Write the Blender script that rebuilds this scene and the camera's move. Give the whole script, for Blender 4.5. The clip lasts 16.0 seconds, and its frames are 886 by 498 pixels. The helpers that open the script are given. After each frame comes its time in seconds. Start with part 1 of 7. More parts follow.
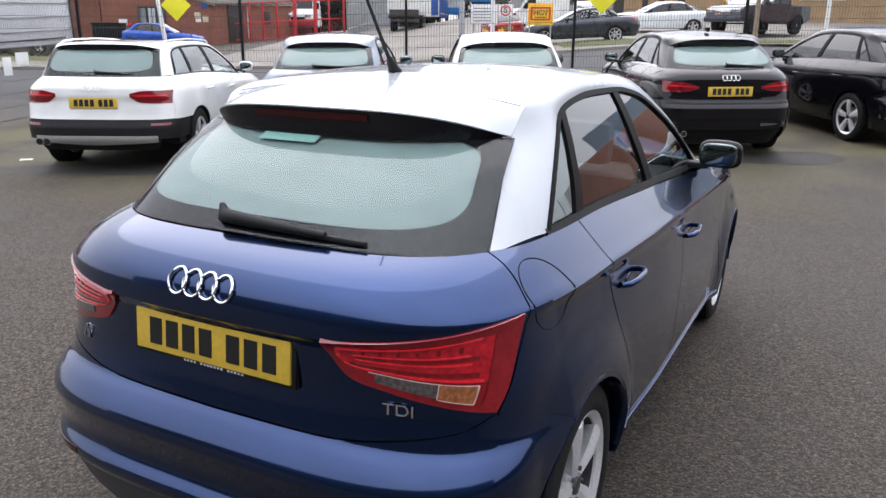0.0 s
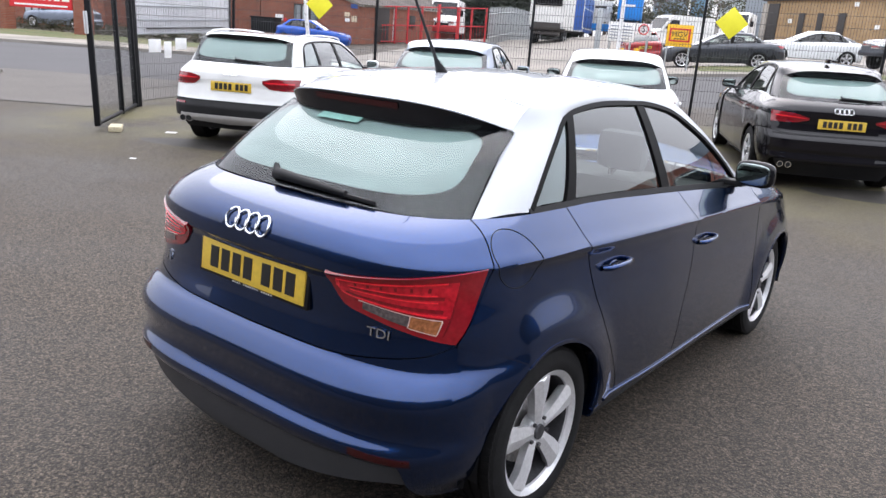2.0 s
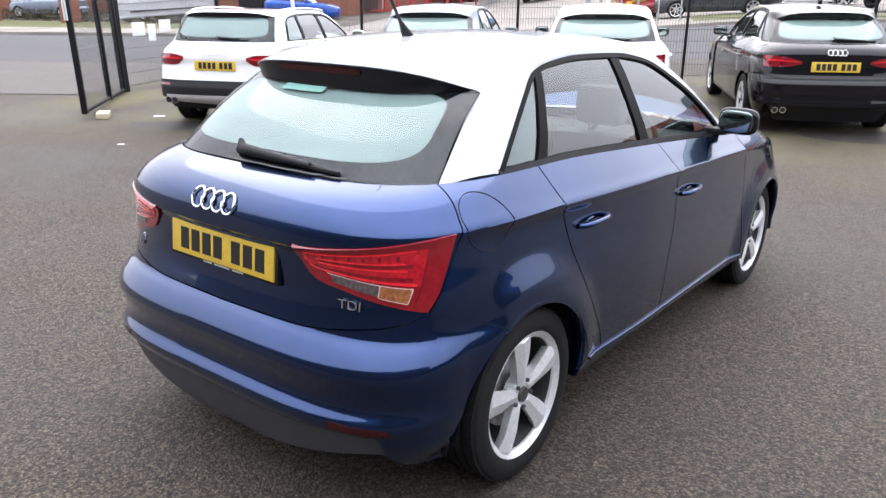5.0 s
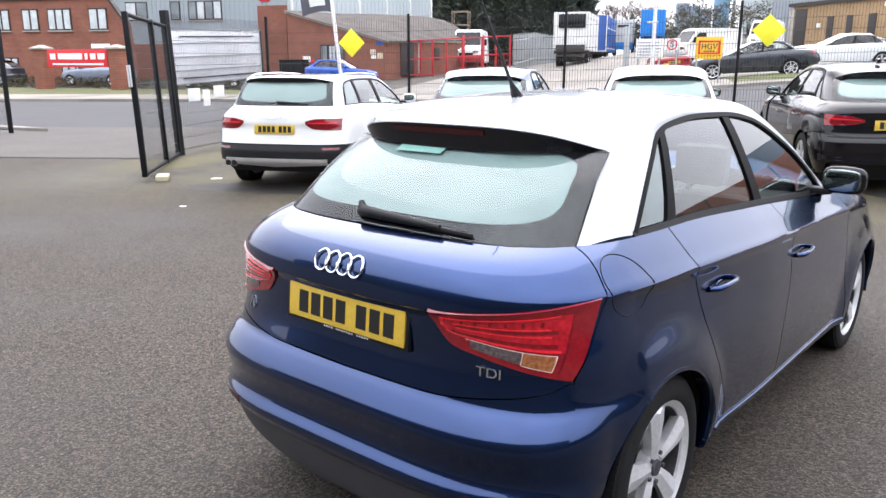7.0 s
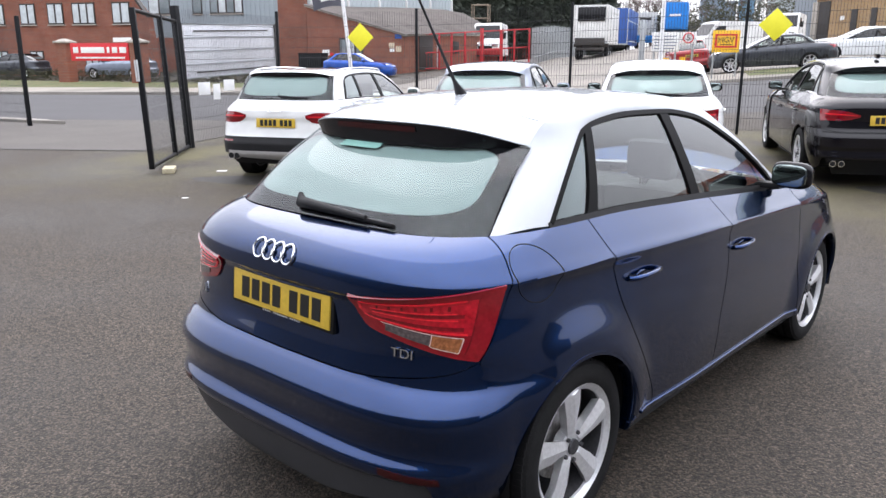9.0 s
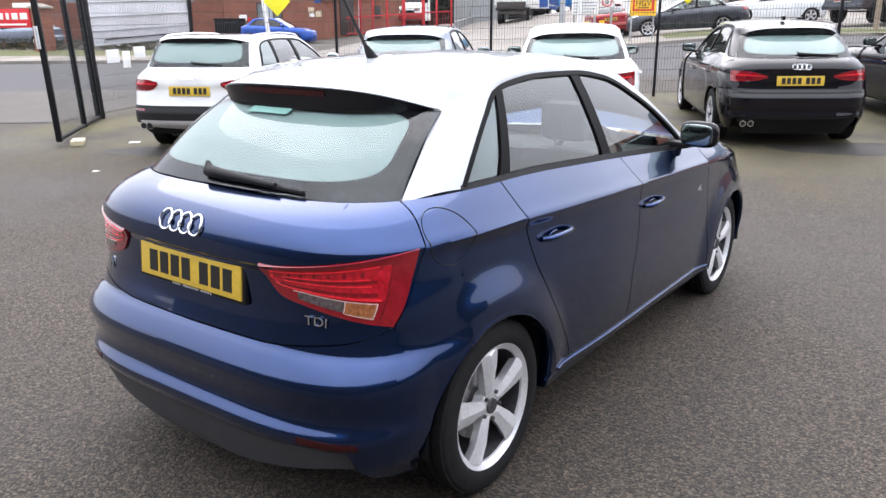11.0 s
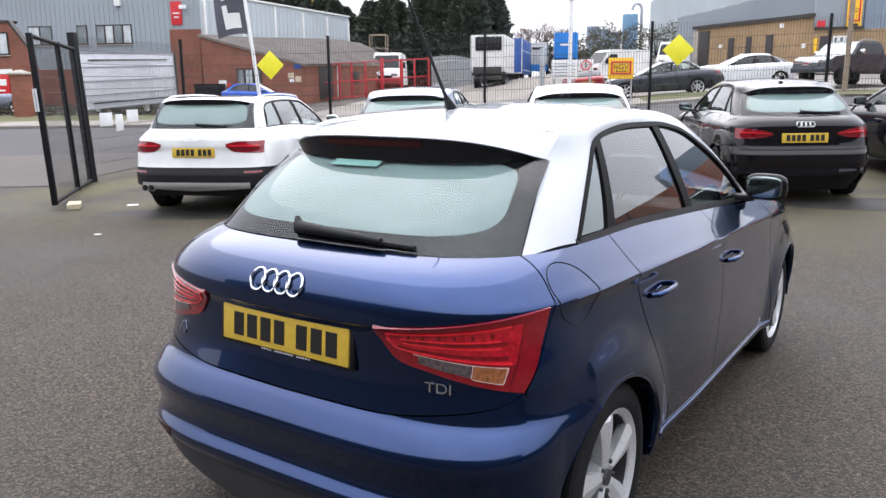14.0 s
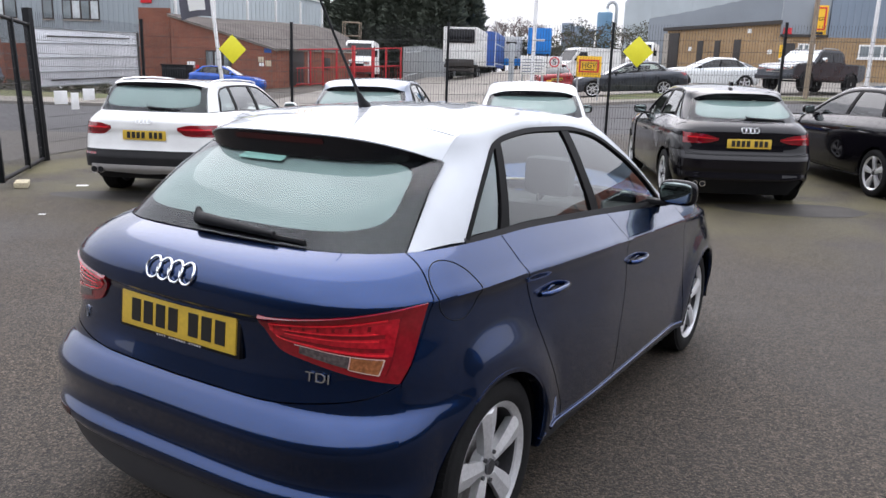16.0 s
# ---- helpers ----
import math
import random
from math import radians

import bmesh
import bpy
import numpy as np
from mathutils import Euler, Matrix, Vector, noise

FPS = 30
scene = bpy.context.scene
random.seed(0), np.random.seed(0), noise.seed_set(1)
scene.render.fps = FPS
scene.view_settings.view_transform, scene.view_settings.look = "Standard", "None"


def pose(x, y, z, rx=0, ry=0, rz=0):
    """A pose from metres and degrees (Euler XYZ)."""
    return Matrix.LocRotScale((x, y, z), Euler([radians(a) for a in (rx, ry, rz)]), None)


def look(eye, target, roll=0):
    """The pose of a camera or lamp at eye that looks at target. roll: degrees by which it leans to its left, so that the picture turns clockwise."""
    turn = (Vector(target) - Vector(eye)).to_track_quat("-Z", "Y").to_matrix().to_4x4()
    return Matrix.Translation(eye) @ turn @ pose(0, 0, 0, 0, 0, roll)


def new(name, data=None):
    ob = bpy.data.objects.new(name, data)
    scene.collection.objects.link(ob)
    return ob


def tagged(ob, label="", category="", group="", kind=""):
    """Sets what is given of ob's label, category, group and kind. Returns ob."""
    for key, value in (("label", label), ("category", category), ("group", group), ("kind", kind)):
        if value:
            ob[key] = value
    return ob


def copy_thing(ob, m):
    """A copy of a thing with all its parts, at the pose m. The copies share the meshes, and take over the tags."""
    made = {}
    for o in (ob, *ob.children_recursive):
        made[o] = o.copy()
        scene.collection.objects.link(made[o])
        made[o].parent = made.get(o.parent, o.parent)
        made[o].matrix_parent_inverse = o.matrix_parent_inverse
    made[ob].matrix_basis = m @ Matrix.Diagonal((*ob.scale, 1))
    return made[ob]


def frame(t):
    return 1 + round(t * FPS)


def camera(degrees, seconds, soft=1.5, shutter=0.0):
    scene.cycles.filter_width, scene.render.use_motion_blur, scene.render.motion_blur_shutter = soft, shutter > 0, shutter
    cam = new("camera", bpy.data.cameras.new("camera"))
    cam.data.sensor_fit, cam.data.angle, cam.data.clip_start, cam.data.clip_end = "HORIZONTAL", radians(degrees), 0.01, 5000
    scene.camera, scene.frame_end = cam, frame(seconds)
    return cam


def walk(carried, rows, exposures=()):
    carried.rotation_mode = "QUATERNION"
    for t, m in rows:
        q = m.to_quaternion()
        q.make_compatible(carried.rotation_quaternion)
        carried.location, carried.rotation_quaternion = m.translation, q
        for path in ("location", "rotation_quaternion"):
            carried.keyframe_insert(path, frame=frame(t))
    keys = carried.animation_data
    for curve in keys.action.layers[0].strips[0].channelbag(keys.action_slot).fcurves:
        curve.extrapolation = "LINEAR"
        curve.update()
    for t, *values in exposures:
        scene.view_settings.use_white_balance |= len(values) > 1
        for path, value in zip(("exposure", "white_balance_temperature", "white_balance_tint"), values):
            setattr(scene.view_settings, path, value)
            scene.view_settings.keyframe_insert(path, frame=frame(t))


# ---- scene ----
cam = camera(60.1, 16.0)
PATH = [
    (0, (1.356, -1.24, 1.566), (0.459, 0.461, 1.018), 0.4),
    (0.5, (1.551, -1.347, 1.585), (0.58, 0.298, 0.992), 0.1),
    (1, (1.603, -1.479, 1.59), (0.565, 0.138, 1.036), 0.8),
    (1.5, (1.704, -1.514, 1.588), (0.586, 0.07, 1.097), 1.1),
    (2, (1.917, -1.432, 1.573), (0.752, 0.102, 1.037), 4.3),
    (2.5, (2.015, -1.376, 1.58), (0.838, 0.125, 0.978), 2.9),
    (3, (2.074, -1.333, 1.576), (0.894, 0.15, 0.937), 2.4),
    (3.2, (2.093, -1.318, 1.574), (0.932, 0.178, 0.931), 2.8),
    (5.3, (1.925, -1.346, 1.557), (0.764, 0.163, 0.945), 0.7),
    (5.5, (1.88, -1.37, 1.554), (0.715, 0.143, 0.959), 0.9),
    (6, (1.778, -1.427, 1.549), (0.596, 0.09, 1.001), 0.2),
    (6.5, (1.719, -1.458, 1.547), (0.507, 0.052, 1.044), 0.4),
    (7, (1.692, -1.467, 1.547), (0.443, 0.023, 1.081), 0.1),
    (7.5, (1.723, -1.459, 1.545), (0.461, 0.026, 1.096), -0.3),
    (8, (1.832, -1.428, 1.551), (0.571, 0.057, 1.098), -0.8),
    (8.5, (1.945, -1.394, 1.563), (0.673, 0.077, 1.099), -0.1),
    (9, (2.021, -1.379, 1.57), (0.731, 0.071, 1.087), 0.1),
    (9.5, (2.079, -1.364, 1.57), (0.782, 0.073, 1.065), 0.2),
    (10, (2.119, -1.34, 1.572), (0.864, 0.123, 1.037), 0.8),
    (10.2, (2.131, -1.333, 1.57), (0.9, 0.146, 1.024), 0.8),
    (12.3, (1.762, -1.405, 1.519), (0.721, 0.208, 0.957), -1.9),
    (12.5, (1.716, -1.419, 1.507), (0.665, 0.196, 0.971), -1.6),
    (13, (1.643, -1.435, 1.495), (0.559, 0.173, 1.004), -0.8),
    (13.5, (1.62, -1.443, 1.495), (0.524, 0.169, 1.047), -0.8),
    (14, (1.615, -1.458, 1.508), (0.516, 0.162, 1.097), -0.5),
    (14.5, (1.642, -1.465, 1.528), (0.537, 0.157, 1.139), 0.1),
    (15, (1.696, -1.462, 1.55), (0.609, 0.174, 1.173), 0.7),
    (15.5, (1.758, -1.44, 1.547), (0.702, 0.215, 1.169), 0.9),
    (16, (1.862, -1.397, 1.546), (0.833, 0.262, 1.113), 1.9),
]
EXPOSURES = [(t, stops, 6230, 17) for t, stops in (
    (0.0, 0.08), (0.5, 0.38), (1.0, 0.50), (1.5, 0.46), (2.0, 0.40), (3.0, 0.45), (5.5, 0.78), (6.0, 0.84), (7.0, 0.68), (7.5, 0.48), (8.0, 0.38),
    (9.5, 0.37), (10.0, 0.42), (12.5, 0.72), (13.0, 0.54), (13.5, 0.46), (14.0, 0.28), (14.5, 0.17), (15.5, 0.08), (16.0, 0.01))]
walk(cam, [(t, look(eye, target, roll)) for t, eye, target, roll in PATH], EXPOSURES)

# ---- world, sun and exposure ----
world = bpy.data.worlds.new("overcast")
scene.world = world
world.use_nodes = True
wn, wl = world.node_tree.nodes, world.node_tree.links
sky = wn.new("ShaderNodeTexSky")
sky.sky_type, sky.sun_disc = "NISHITA", False
sky.sun_elevation, sky.sun_rotation = radians(49), radians(-36)
sky.air_density, sky.dust_density = 1.0, 4.0
# an overcast sky, three times as bright overhead as at the horizon, with faint cloud
tcw, sepw = wn.new("ShaderNodeTexCoord"), wn.new("ShaderNodeSeparateXYZ")
wl.new(tcw.outputs["Generated"], sepw.inputs[0])
cloud = wn.new("ShaderNodeTexNoise")
cloud.inputs["Scale"].default_value, cloud.inputs["Detail"].default_value = 2.2, 5
wl.new(tcw.outputs["Generated"], cloud.inputs[0])
rise = wn.new("ShaderNodeMapRange")
rise.inputs[3].default_value, rise.inputs[4].default_value = 7.5, 22.0
wl.new(sepw.outputs[2], rise.inputs[0])
cramp = wn.new("ShaderNodeMapRange")
cramp.inputs[3].default_value, cramp.inputs[4].default_value = 0.8, 1.2
wl.new(cloud.outputs["Fac"], cramp.inputs[0])
cmul = wn.new("ShaderNodeMath")
cmul.operation = "MULTIPLY"
wl.new(rise.outputs[0], cmul.inputs[0]), wl.new(cramp.outputs[0], cmul.inputs[1])
ctint = wn.new("ShaderNodeVectorMath")
ctint.operation = "SCALE"
ctint.inputs[0].default_value = (0.955, 0.985, 1.0)
wl.new(cmul.outputs[0], ctint.inputs["Scale"])
wmix = wn.new("ShaderNodeMix")
wmix.data_type = "RGBA"
wmix.inputs[0].default_value = 0.85
wl.new(sky.outputs[0], wmix.inputs[6])
wl.new(ctint.outputs[0], wmix.inputs[7])
wl.new(wmix.outputs[2], wn["Background"].inputs[0])
wn["Background"].inputs[1].default_value = 0.13
sun = new("sun", bpy.data.lights.new("sun", "SUN"))
sun.data.energy, sun.data.angle, sun.data.color = 1.2, radians(70), (1.0, 0.97, 0.92)
sun.matrix_world = look((0, 0, 30), (15, -21, 0))

# ---- materials ----


def mat(name, col, rough=0.5, metal=0.0, vary=0.12, scale=6.0, fine=80.0, bump=0.0, coat=0.0, col2=None, spec=0.5, stretch=None, bfine=None, rvary=0.0):
    """A principled material with colour varied at two scales, and relief. col2: the colour of the large patches."""
    m = bpy.data.materials.new(name)
    m.use_nodes = True
    n, l = m.node_tree.nodes, m.node_tree.links
    b = n["Principled BSDF"]
    b.inputs["Roughness"].default_value, b.inputs["Metallic"].default_value = rough, metal
    b.inputs["Coat Weight"].default_value, b.inputs["Coat Roughness"].default_value = coat, 0.03
    b.inputs["Specular IOR Level"].default_value, b.inputs["Coat IOR"].default_value = spec, 1.46
    tc = n.new("ShaderNodeTexCoord")
    src = tc.outputs["Object"]
    if stretch:
        mp = n.new("ShaderNodeMapping")
        mp.inputs["Scale"].default_value = stretch
        l.new(src, mp.inputs[0])
        src = mp.outputs[0]
    big, small = n.new("ShaderNodeTexNoise"), n.new("ShaderNodeTexNoise")
    big.inputs["Scale"].default_value, small.inputs["Scale"].default_value = scale, fine
    big.inputs["Detail"].default_value, small.inputs["Detail"].default_value = 4, 3
    l.new(src, big.inputs[0]), l.new(src, small.inputs[0])
    mix = n.new("ShaderNodeMix")
    mix.data_type = "RGBA"
    other = col2 or tuple(min(1, c * (1 + 1.5 * vary) + 0.01 * vary) for c in col)
    mix.inputs[6].default_value, mix.inputs[7].default_value = (*col, 1), (*other, 1)
    ramp = n.new("ShaderNodeMapRange")
    ramp.inputs[1].default_value, ramp.inputs[2].default_value = 0.38, 0.64
    l.new(big.outputs["Fac"], ramp.inputs[0]), l.new(ramp.outputs[0], mix.inputs[0])
    hsv = n.new("ShaderNodeHueSaturation")
    vr = n.new("ShaderNodeMapRange")
    vr.inputs[1].default_value, vr.inputs[2].default_value = 0.3, 0.7
    vr.inputs[3].default_value, vr.inputs[4].default_value = 1 - vary, 1 + vary
    l.new(small.outputs["Fac"], vr.inputs[0]), l.new(vr.outputs[0], hsv.inputs["Value"])
    l.new(mix.outputs[2], hsv.inputs["Color"]), l.new(hsv.outputs[0], b.inputs["Base Color"])
    if rvary:
        rr = n.new("ShaderNodeMapRange")
        rr.inputs[1].default_value, rr.inputs[2].default_value = 0.35, 0.65
        rr.inputs[3].default_value, rr.inputs[4].default_value = rough - rvary, rough + rvary
        l.new(big.outputs["Fac"], rr.inputs[0]), l.new(rr.outputs[0], b.inputs["Roughness"])
    if bump:
        bt = small
        if bfine:
            bt = n.new("ShaderNodeTexNoise")
            bt.inputs["Scale"].default_value, bt.inputs["Detail"].default_value = bfine, 2
            l.new(src, bt.inputs[0])
        bp = n.new("ShaderNodeBump")
        bp.inputs["Strength"].default_value, bp.inputs["Distance"].default_value = 1.0, bump
        l.new(bt.outputs["Fac"], bp.inputs["Height"]), l.new(bp.outputs[0], b.inputs["Normal"])
    return m


def glass(name, tint, gloss=1.8, rough=0.01):
    """Thin window glass: tinted see-through, with gloss by Fresnel on both faces."""
    m = bpy.data.materials.new(name)
    m.use_nodes = True
    n, l = m.node_tree.nodes, m.node_tree.links
    n.remove(n["Principled BSDF"])
    tr, gl, mx, fr, mu = (n.new("ShaderNode" + k) for k in ("BsdfTransparent", "BsdfGlossy", "MixShader", "Fresnel", "Math"))
    tr.inputs[0].default_value, gl.inputs["Roughness"].default_value = (*tint, 1), rough
    fr.inputs[0].default_value = 1.5
    mu.operation, mu.use_clamp = "MULTIPLY", True
    mu.inputs[1].default_value = gloss
    l.new(fr.outputs[0], mu.inputs[0]), l.new(mu.outputs[0], mx.inputs[0])
    l.new(tr.outputs[0], mx.inputs[1]), l.new(gl.outputs[0], mx.inputs[2])
    l.new(mx.outputs[0], n["Material Output"].inputs[0])
    return m


def paint(name, col, metal=0.5, rough=0.3):
    """Car paint under clear lacquer, with a fine sparkle and a little dust."""
    return mat(name, col, rough, metal, vary=0.10, scale=2.5, fine=900, coat=1.0, rvary=0.04, spec=0.05)


BLUE = paint("blue_metallic_paint", (0.0022, 0.0245, 0.102), 0.94, 0.20)
BLUE.node_tree.nodes["Principled BSDF"].inputs["Coat IOR"].default_value = 1.52
WHITE = paint("white_paint", (0.80, 0.81, 0.80), 0.0, 0.35)
ROOFWHITE = paint("white_roof_paint", (0.57, 0.60, 0.635), 0.0, 0.3)
PEARL = paint("pearl_white_paint", (0.74, 0.77, 0.78), 0.0, 0.35)
BLACKP = paint("black_paint", (0.0035, 0.003, 0.005), 0.1, 0.25)
GREYP = paint("grey_blue_paint", (0.19, 0.22, 0.275), 0.5, 0.35)
DARKGREY = paint("dark_grey_paint", (0.05, 0.055, 0.065), 0.5, 0.3)
BRIGHTBLUE = paint("bright_blue_paint", (0.01, 0.07, 0.36), 0.3, 0.3)
PLASTIC = mat("black_plastic", (0.007, 0.007, 0.008), 0.55, vary=0.15, fine=300, bump=0.0004, spec=0.3)
GLOSSBLK = mat("gloss_black", (0.008, 0.008, 0.010), 0.15, vary=0.05, spec=0.35)
TRIMBLK = mat("satin_black_trim", (0.004, 0.004, 0.0045), 0.5, vary=0.1, fine=200, spec=0.12)
VALANCE = mat("grey_black_valance", (0.040, 0.042, 0.048), 0.45, vary=0.12, fine=250, bump=0.0003)
RUBBER = mat("tyre_rubber", (0.007, 0.007, 0.0075), 0.8, vary=0.2, scale=14, fine=160, bump=0.0006, spec=0.25)
ALLOY = mat("silver_alloy", (0.78, 0.79, 0.81), 0.34, 0.6, vary=0.08, scale=9)
# for dark parts, and for rim barrels with shade put into the colour
DARKSHADEALLOY = mat("dark_shaded_alloy", (0.06, 0.06, 0.065), 0.5, 0.5, vary=0.2)
CHROME = mat("chrome", (0.86, 0.87, 0.88), 0.08, 1.0, vary=0.03)
STEEL = mat("brake_steel", (0.30, 0.29, 0.28), 0.4, 0.8, vary=0.25, scale=20)
REDLENS = mat("red_lamp_lens", (0.21, 0.003, 0.008), 0.06, vary=0.12, scale=25, coat=1.0, spec=0.6)
REDDEEP = mat("deep_red_lamp", (0.15, 0.002, 0.006), 0.12, vary=0.2, scale=30, coat=1.0)
REDGLOW = mat("red_light_guide", (0.68, 0.014, 0.024), 0.2, vary=0.12, scale=60, coat=1.0)
REFLECTOR = mat("dark_red_reflector", (0.028, 0.001, 0.002), 0.2, vary=0.2, scale=60)
REDBOWL = mat("red_lamp_bowl", (0.36, 0.004, 0.012), 0.10, vary=0.25, scale=22, coat=1.0)
LENSEDGE = mat("pale_lens_edge", (0.55, 0.38, 0.34), 0.25, vary=0.15, scale=60)
AMBER = mat("amber_lens", (0.24, 0.085, 0.030), 0.15, vary=0.3, scale=90, coat=1.0)
CLEARLENS = mat("smoked_lens", (0.07, 0.055, 0.055), 0.12, vary=0.3, scale=90, coat=1.0)
YELLOW = mat("number_plate_yellow", (0.60, 0.405, 0.045), 0.4, vary=0.06, scale=20)
INK = mat("plate_black", (0.012, 0.012, 0.012), 0.4, vary=0.1)
CABIN = mat("cabin_dark_trim", (0.030, 0.030, 0.032), 0.8, vary=0.25, scale=12, fine=200, bump=0.001)
SEATCLOTH = mat("grey_seat_cloth", (0.10, 0.105, 0.11), 0.85, vary=0.2, scale=10, fine=300, bump=0.001)
STICKER = mat("pale_green_sticker", (0.21, 0.42, 0.37), 0.5, vary=0.1)
GLASS_R = glass("tinted_rear_glass", (0.78, 0.86, 0.84), 1.1)
GLASS_S = glass("side_glass", (0.84, 0.93, 0.90), 2.1)
GLASS_D = glass("dark_privacy_glass", (0.14, 0.17, 0.17), 2.0)


def pane_film(name, col, cover):
    """A thin pale film of uneven cover on the inside of a window."""
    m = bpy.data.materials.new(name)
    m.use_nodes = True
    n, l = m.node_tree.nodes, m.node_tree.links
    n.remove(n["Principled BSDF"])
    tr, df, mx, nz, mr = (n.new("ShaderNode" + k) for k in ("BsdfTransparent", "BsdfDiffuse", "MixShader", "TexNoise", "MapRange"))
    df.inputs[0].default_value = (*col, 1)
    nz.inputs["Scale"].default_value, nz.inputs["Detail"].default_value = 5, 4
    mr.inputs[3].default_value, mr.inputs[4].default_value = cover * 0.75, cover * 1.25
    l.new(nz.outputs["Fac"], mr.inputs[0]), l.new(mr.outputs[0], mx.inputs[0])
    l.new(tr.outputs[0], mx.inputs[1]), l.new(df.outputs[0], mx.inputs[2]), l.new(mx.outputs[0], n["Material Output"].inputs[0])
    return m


# condensation; its pale colour also stands in for light through the windscreen
MIST_R = pane_film("misted_rear_window", (0.47, 0.55, 0.54), 0.78)
# grey film whose colour stands in for sky reflected in the quarter window
GREYFILM_Q = pane_film("sky_grey_quarter_film", (0.30, 0.34, 0.35), 0.75)
MIRROR = mat("mirror_glass", (0.36, 0.42, 0.41), 0.02, 1.0, vary=0.0)
# black that paints shade into gaps, joints, wheel backs and exhaust bores
SEAM = mat("gap_shade_black", (0.006, 0.006, 0.007), 0.9, vary=0.05)

# ---- helpers for building ----


class Curve:
    """A smooth curve through pairs (at, value), without overshoot."""

    def __init__(self, *pts):
        self.x = np.array([p[0] for p in pts], float)
        self.y = np.array([p[1] for p in pts], float)
        h, d = np.diff(self.x), np.diff(self.y) / np.diff(self.x)
        m = np.zeros(len(pts))
        m[0], m[-1] = d[0], d[-1]
        for i in range(1, len(pts) - 1):
            if d[i - 1] * d[i] > 0:
                a, b = 2 * h[i] + h[i - 1], h[i] + 2 * h[i - 1]
                m[i] = (a + b) / (a / d[i - 1] + b / d[i])
        self.m, self.xl, self.yl, self.ml = m, self.x.tolist(), self.y.tolist(), m.tolist()

    def __call__(self, v):
        x, y, m = self.xl, self.yl, self.ml
        if v <= x[0]:
            return y[0]
        if v >= x[-1]:
            return y[-1]
        i = 0
        while x[i + 1] < v:
            i += 1
        h = x[i + 1] - x[i]
        t = (v - x[i]) / h
        t2, t3 = t * t, t * t * t
        return y[i] * (2 * t3 - 3 * t2 + 1) + m[i] * h * (t3 - 2 * t2 + t) + y[i + 1] * (3 * t2 - 2 * t3) + m[i + 1] * h * (t3 - t2)


def lerp(a, b, t):
    return a + (b - a) * t


def linked(name, verts, faces, material, parent=None, label="", smooth=True, sharp=35):
    me = bpy.data.meshes.new(name)
    me.from_pydata([tuple(v) for v in verts], [], faces)
    me.materials.append(material)
    if smooth:
        me.polygons.foreach_set("use_smooth", [True] * len(me.polygons))
        me.set_sharp_from_angle(angle=radians(sharp))
    me.update()
    ob = new(name, me)
    if parent:
        ob.parent = parent
    if label:
        ob["label"] = label
    return ob


def part(name, bm, material, parent=None, label="", smooth=True, sharp=35):
    """Links a bmesh as one mesh object under a thing or a part."""
    me = bpy.data.meshes.new(name)
    bm.to_mesh(me)
    bm.free()
    me.materials.append(material)
    if smooth:
        me.polygons.foreach_set("use_smooth", [True] * len(me.polygons))
        me.set_sharp_from_angle(angle=radians(sharp))
    ob = new(name, me)
    if parent:
        ob.parent = parent
    if label:
        ob["label"] = label
    return ob


def thing(name, m, label, category, group="", kind=""):
    ob = new(name)
    ob.matrix_world = m
    ob.empty_display_size = 0.2
    return tagged(ob, label, category, group, kind)


def box_bm(bm, lo, hi, m=None, bevel=0.0):
    c = [(a + b) / 2 for a, b in zip(lo, hi)]
    s = [max(b - a, 1e-4) for a, b in zip(lo, hi)]
    mm = Matrix.Translation(c) @ Matrix.Diagonal((*s, 1))
    made = bmesh.ops.create_cube(bm, size=1, matrix=(m @ mm) if m else mm)
    if bevel:
        edges = list({e for v in made["verts"] for e in v.link_edges})
        bmesh.ops.bevel(bm, geom=edges, offset=bevel, segments=2, affect="EDGES", profile=0.6)
    return bm


def box(name, lo, hi, material, parent=None, label="", bevel=0.004, m=None):
    return part(name, box_bm(bmesh.new(), lo, hi, m, bevel), material, parent, label)


def cyl_bm(bm, a, b, r, r2=None, seg=12):
    a, b = Vector(a), Vector(b)
    d = b - a
    mm = Matrix.Translation((a + b) / 2) @ d.to_track_quat("Z", "Y").to_matrix().to_4x4()
    bmesh.ops.create_cone(bm, cap_ends=True, segments=seg, radius1=r, radius2=r if r2 is None else r2, depth=d.length, matrix=mm)
    return bm


def rod(name, a, b, r, material, parent=None, label="", r2=None, seg=12):
    return part(name, cyl_bm(bmesh.new(), a, b, r, r2, seg), material, parent, label)


def tube_verts(path, r, seg=6, closed=False):
    """Vertices and faces of a round tube along a path of points."""
    verts, faces, n = [], [], len(path)
    for i, p in enumerate(path):
        p = Vector(p)
        a = Vector(path[(i - 1) % n] if closed or i else path[0])
        b = Vector(path[(i + 1) % n] if closed or i < n - 1 else path[-1])
        t = (b - a).normalized()
        s = t.orthogonal().normalized() if abs(t.z) > 0.95 else t.cross(Vector((0, 0, 1))).normalized()
        q = s.cross(t)
        rr = r[i] if isinstance(r, list) else r
        for k in range(seg):
            w = 2 * math.pi * k / seg
            verts.append(p + rr * (math.cos(w) * s + math.sin(w) * q))
    for i in range(n if closed else n - 1):
        j = (i + 1) % n
        for k in range(seg):
            k2 = (k + 1) % seg
            faces.append((i * seg + k, i * seg + k2, j * seg + k2, j * seg + k))
    if not closed:
        faces += [tuple(range(seg)), tuple(range((n - 1) * seg, n * seg))]
    return verts, faces


def tube(name, path, r, material, parent=None, label="", seg=6, closed=False):
    v, f = tube_verts(path, r, seg, closed)
    return linked(name, v, f, material, parent, label, sharp=60)


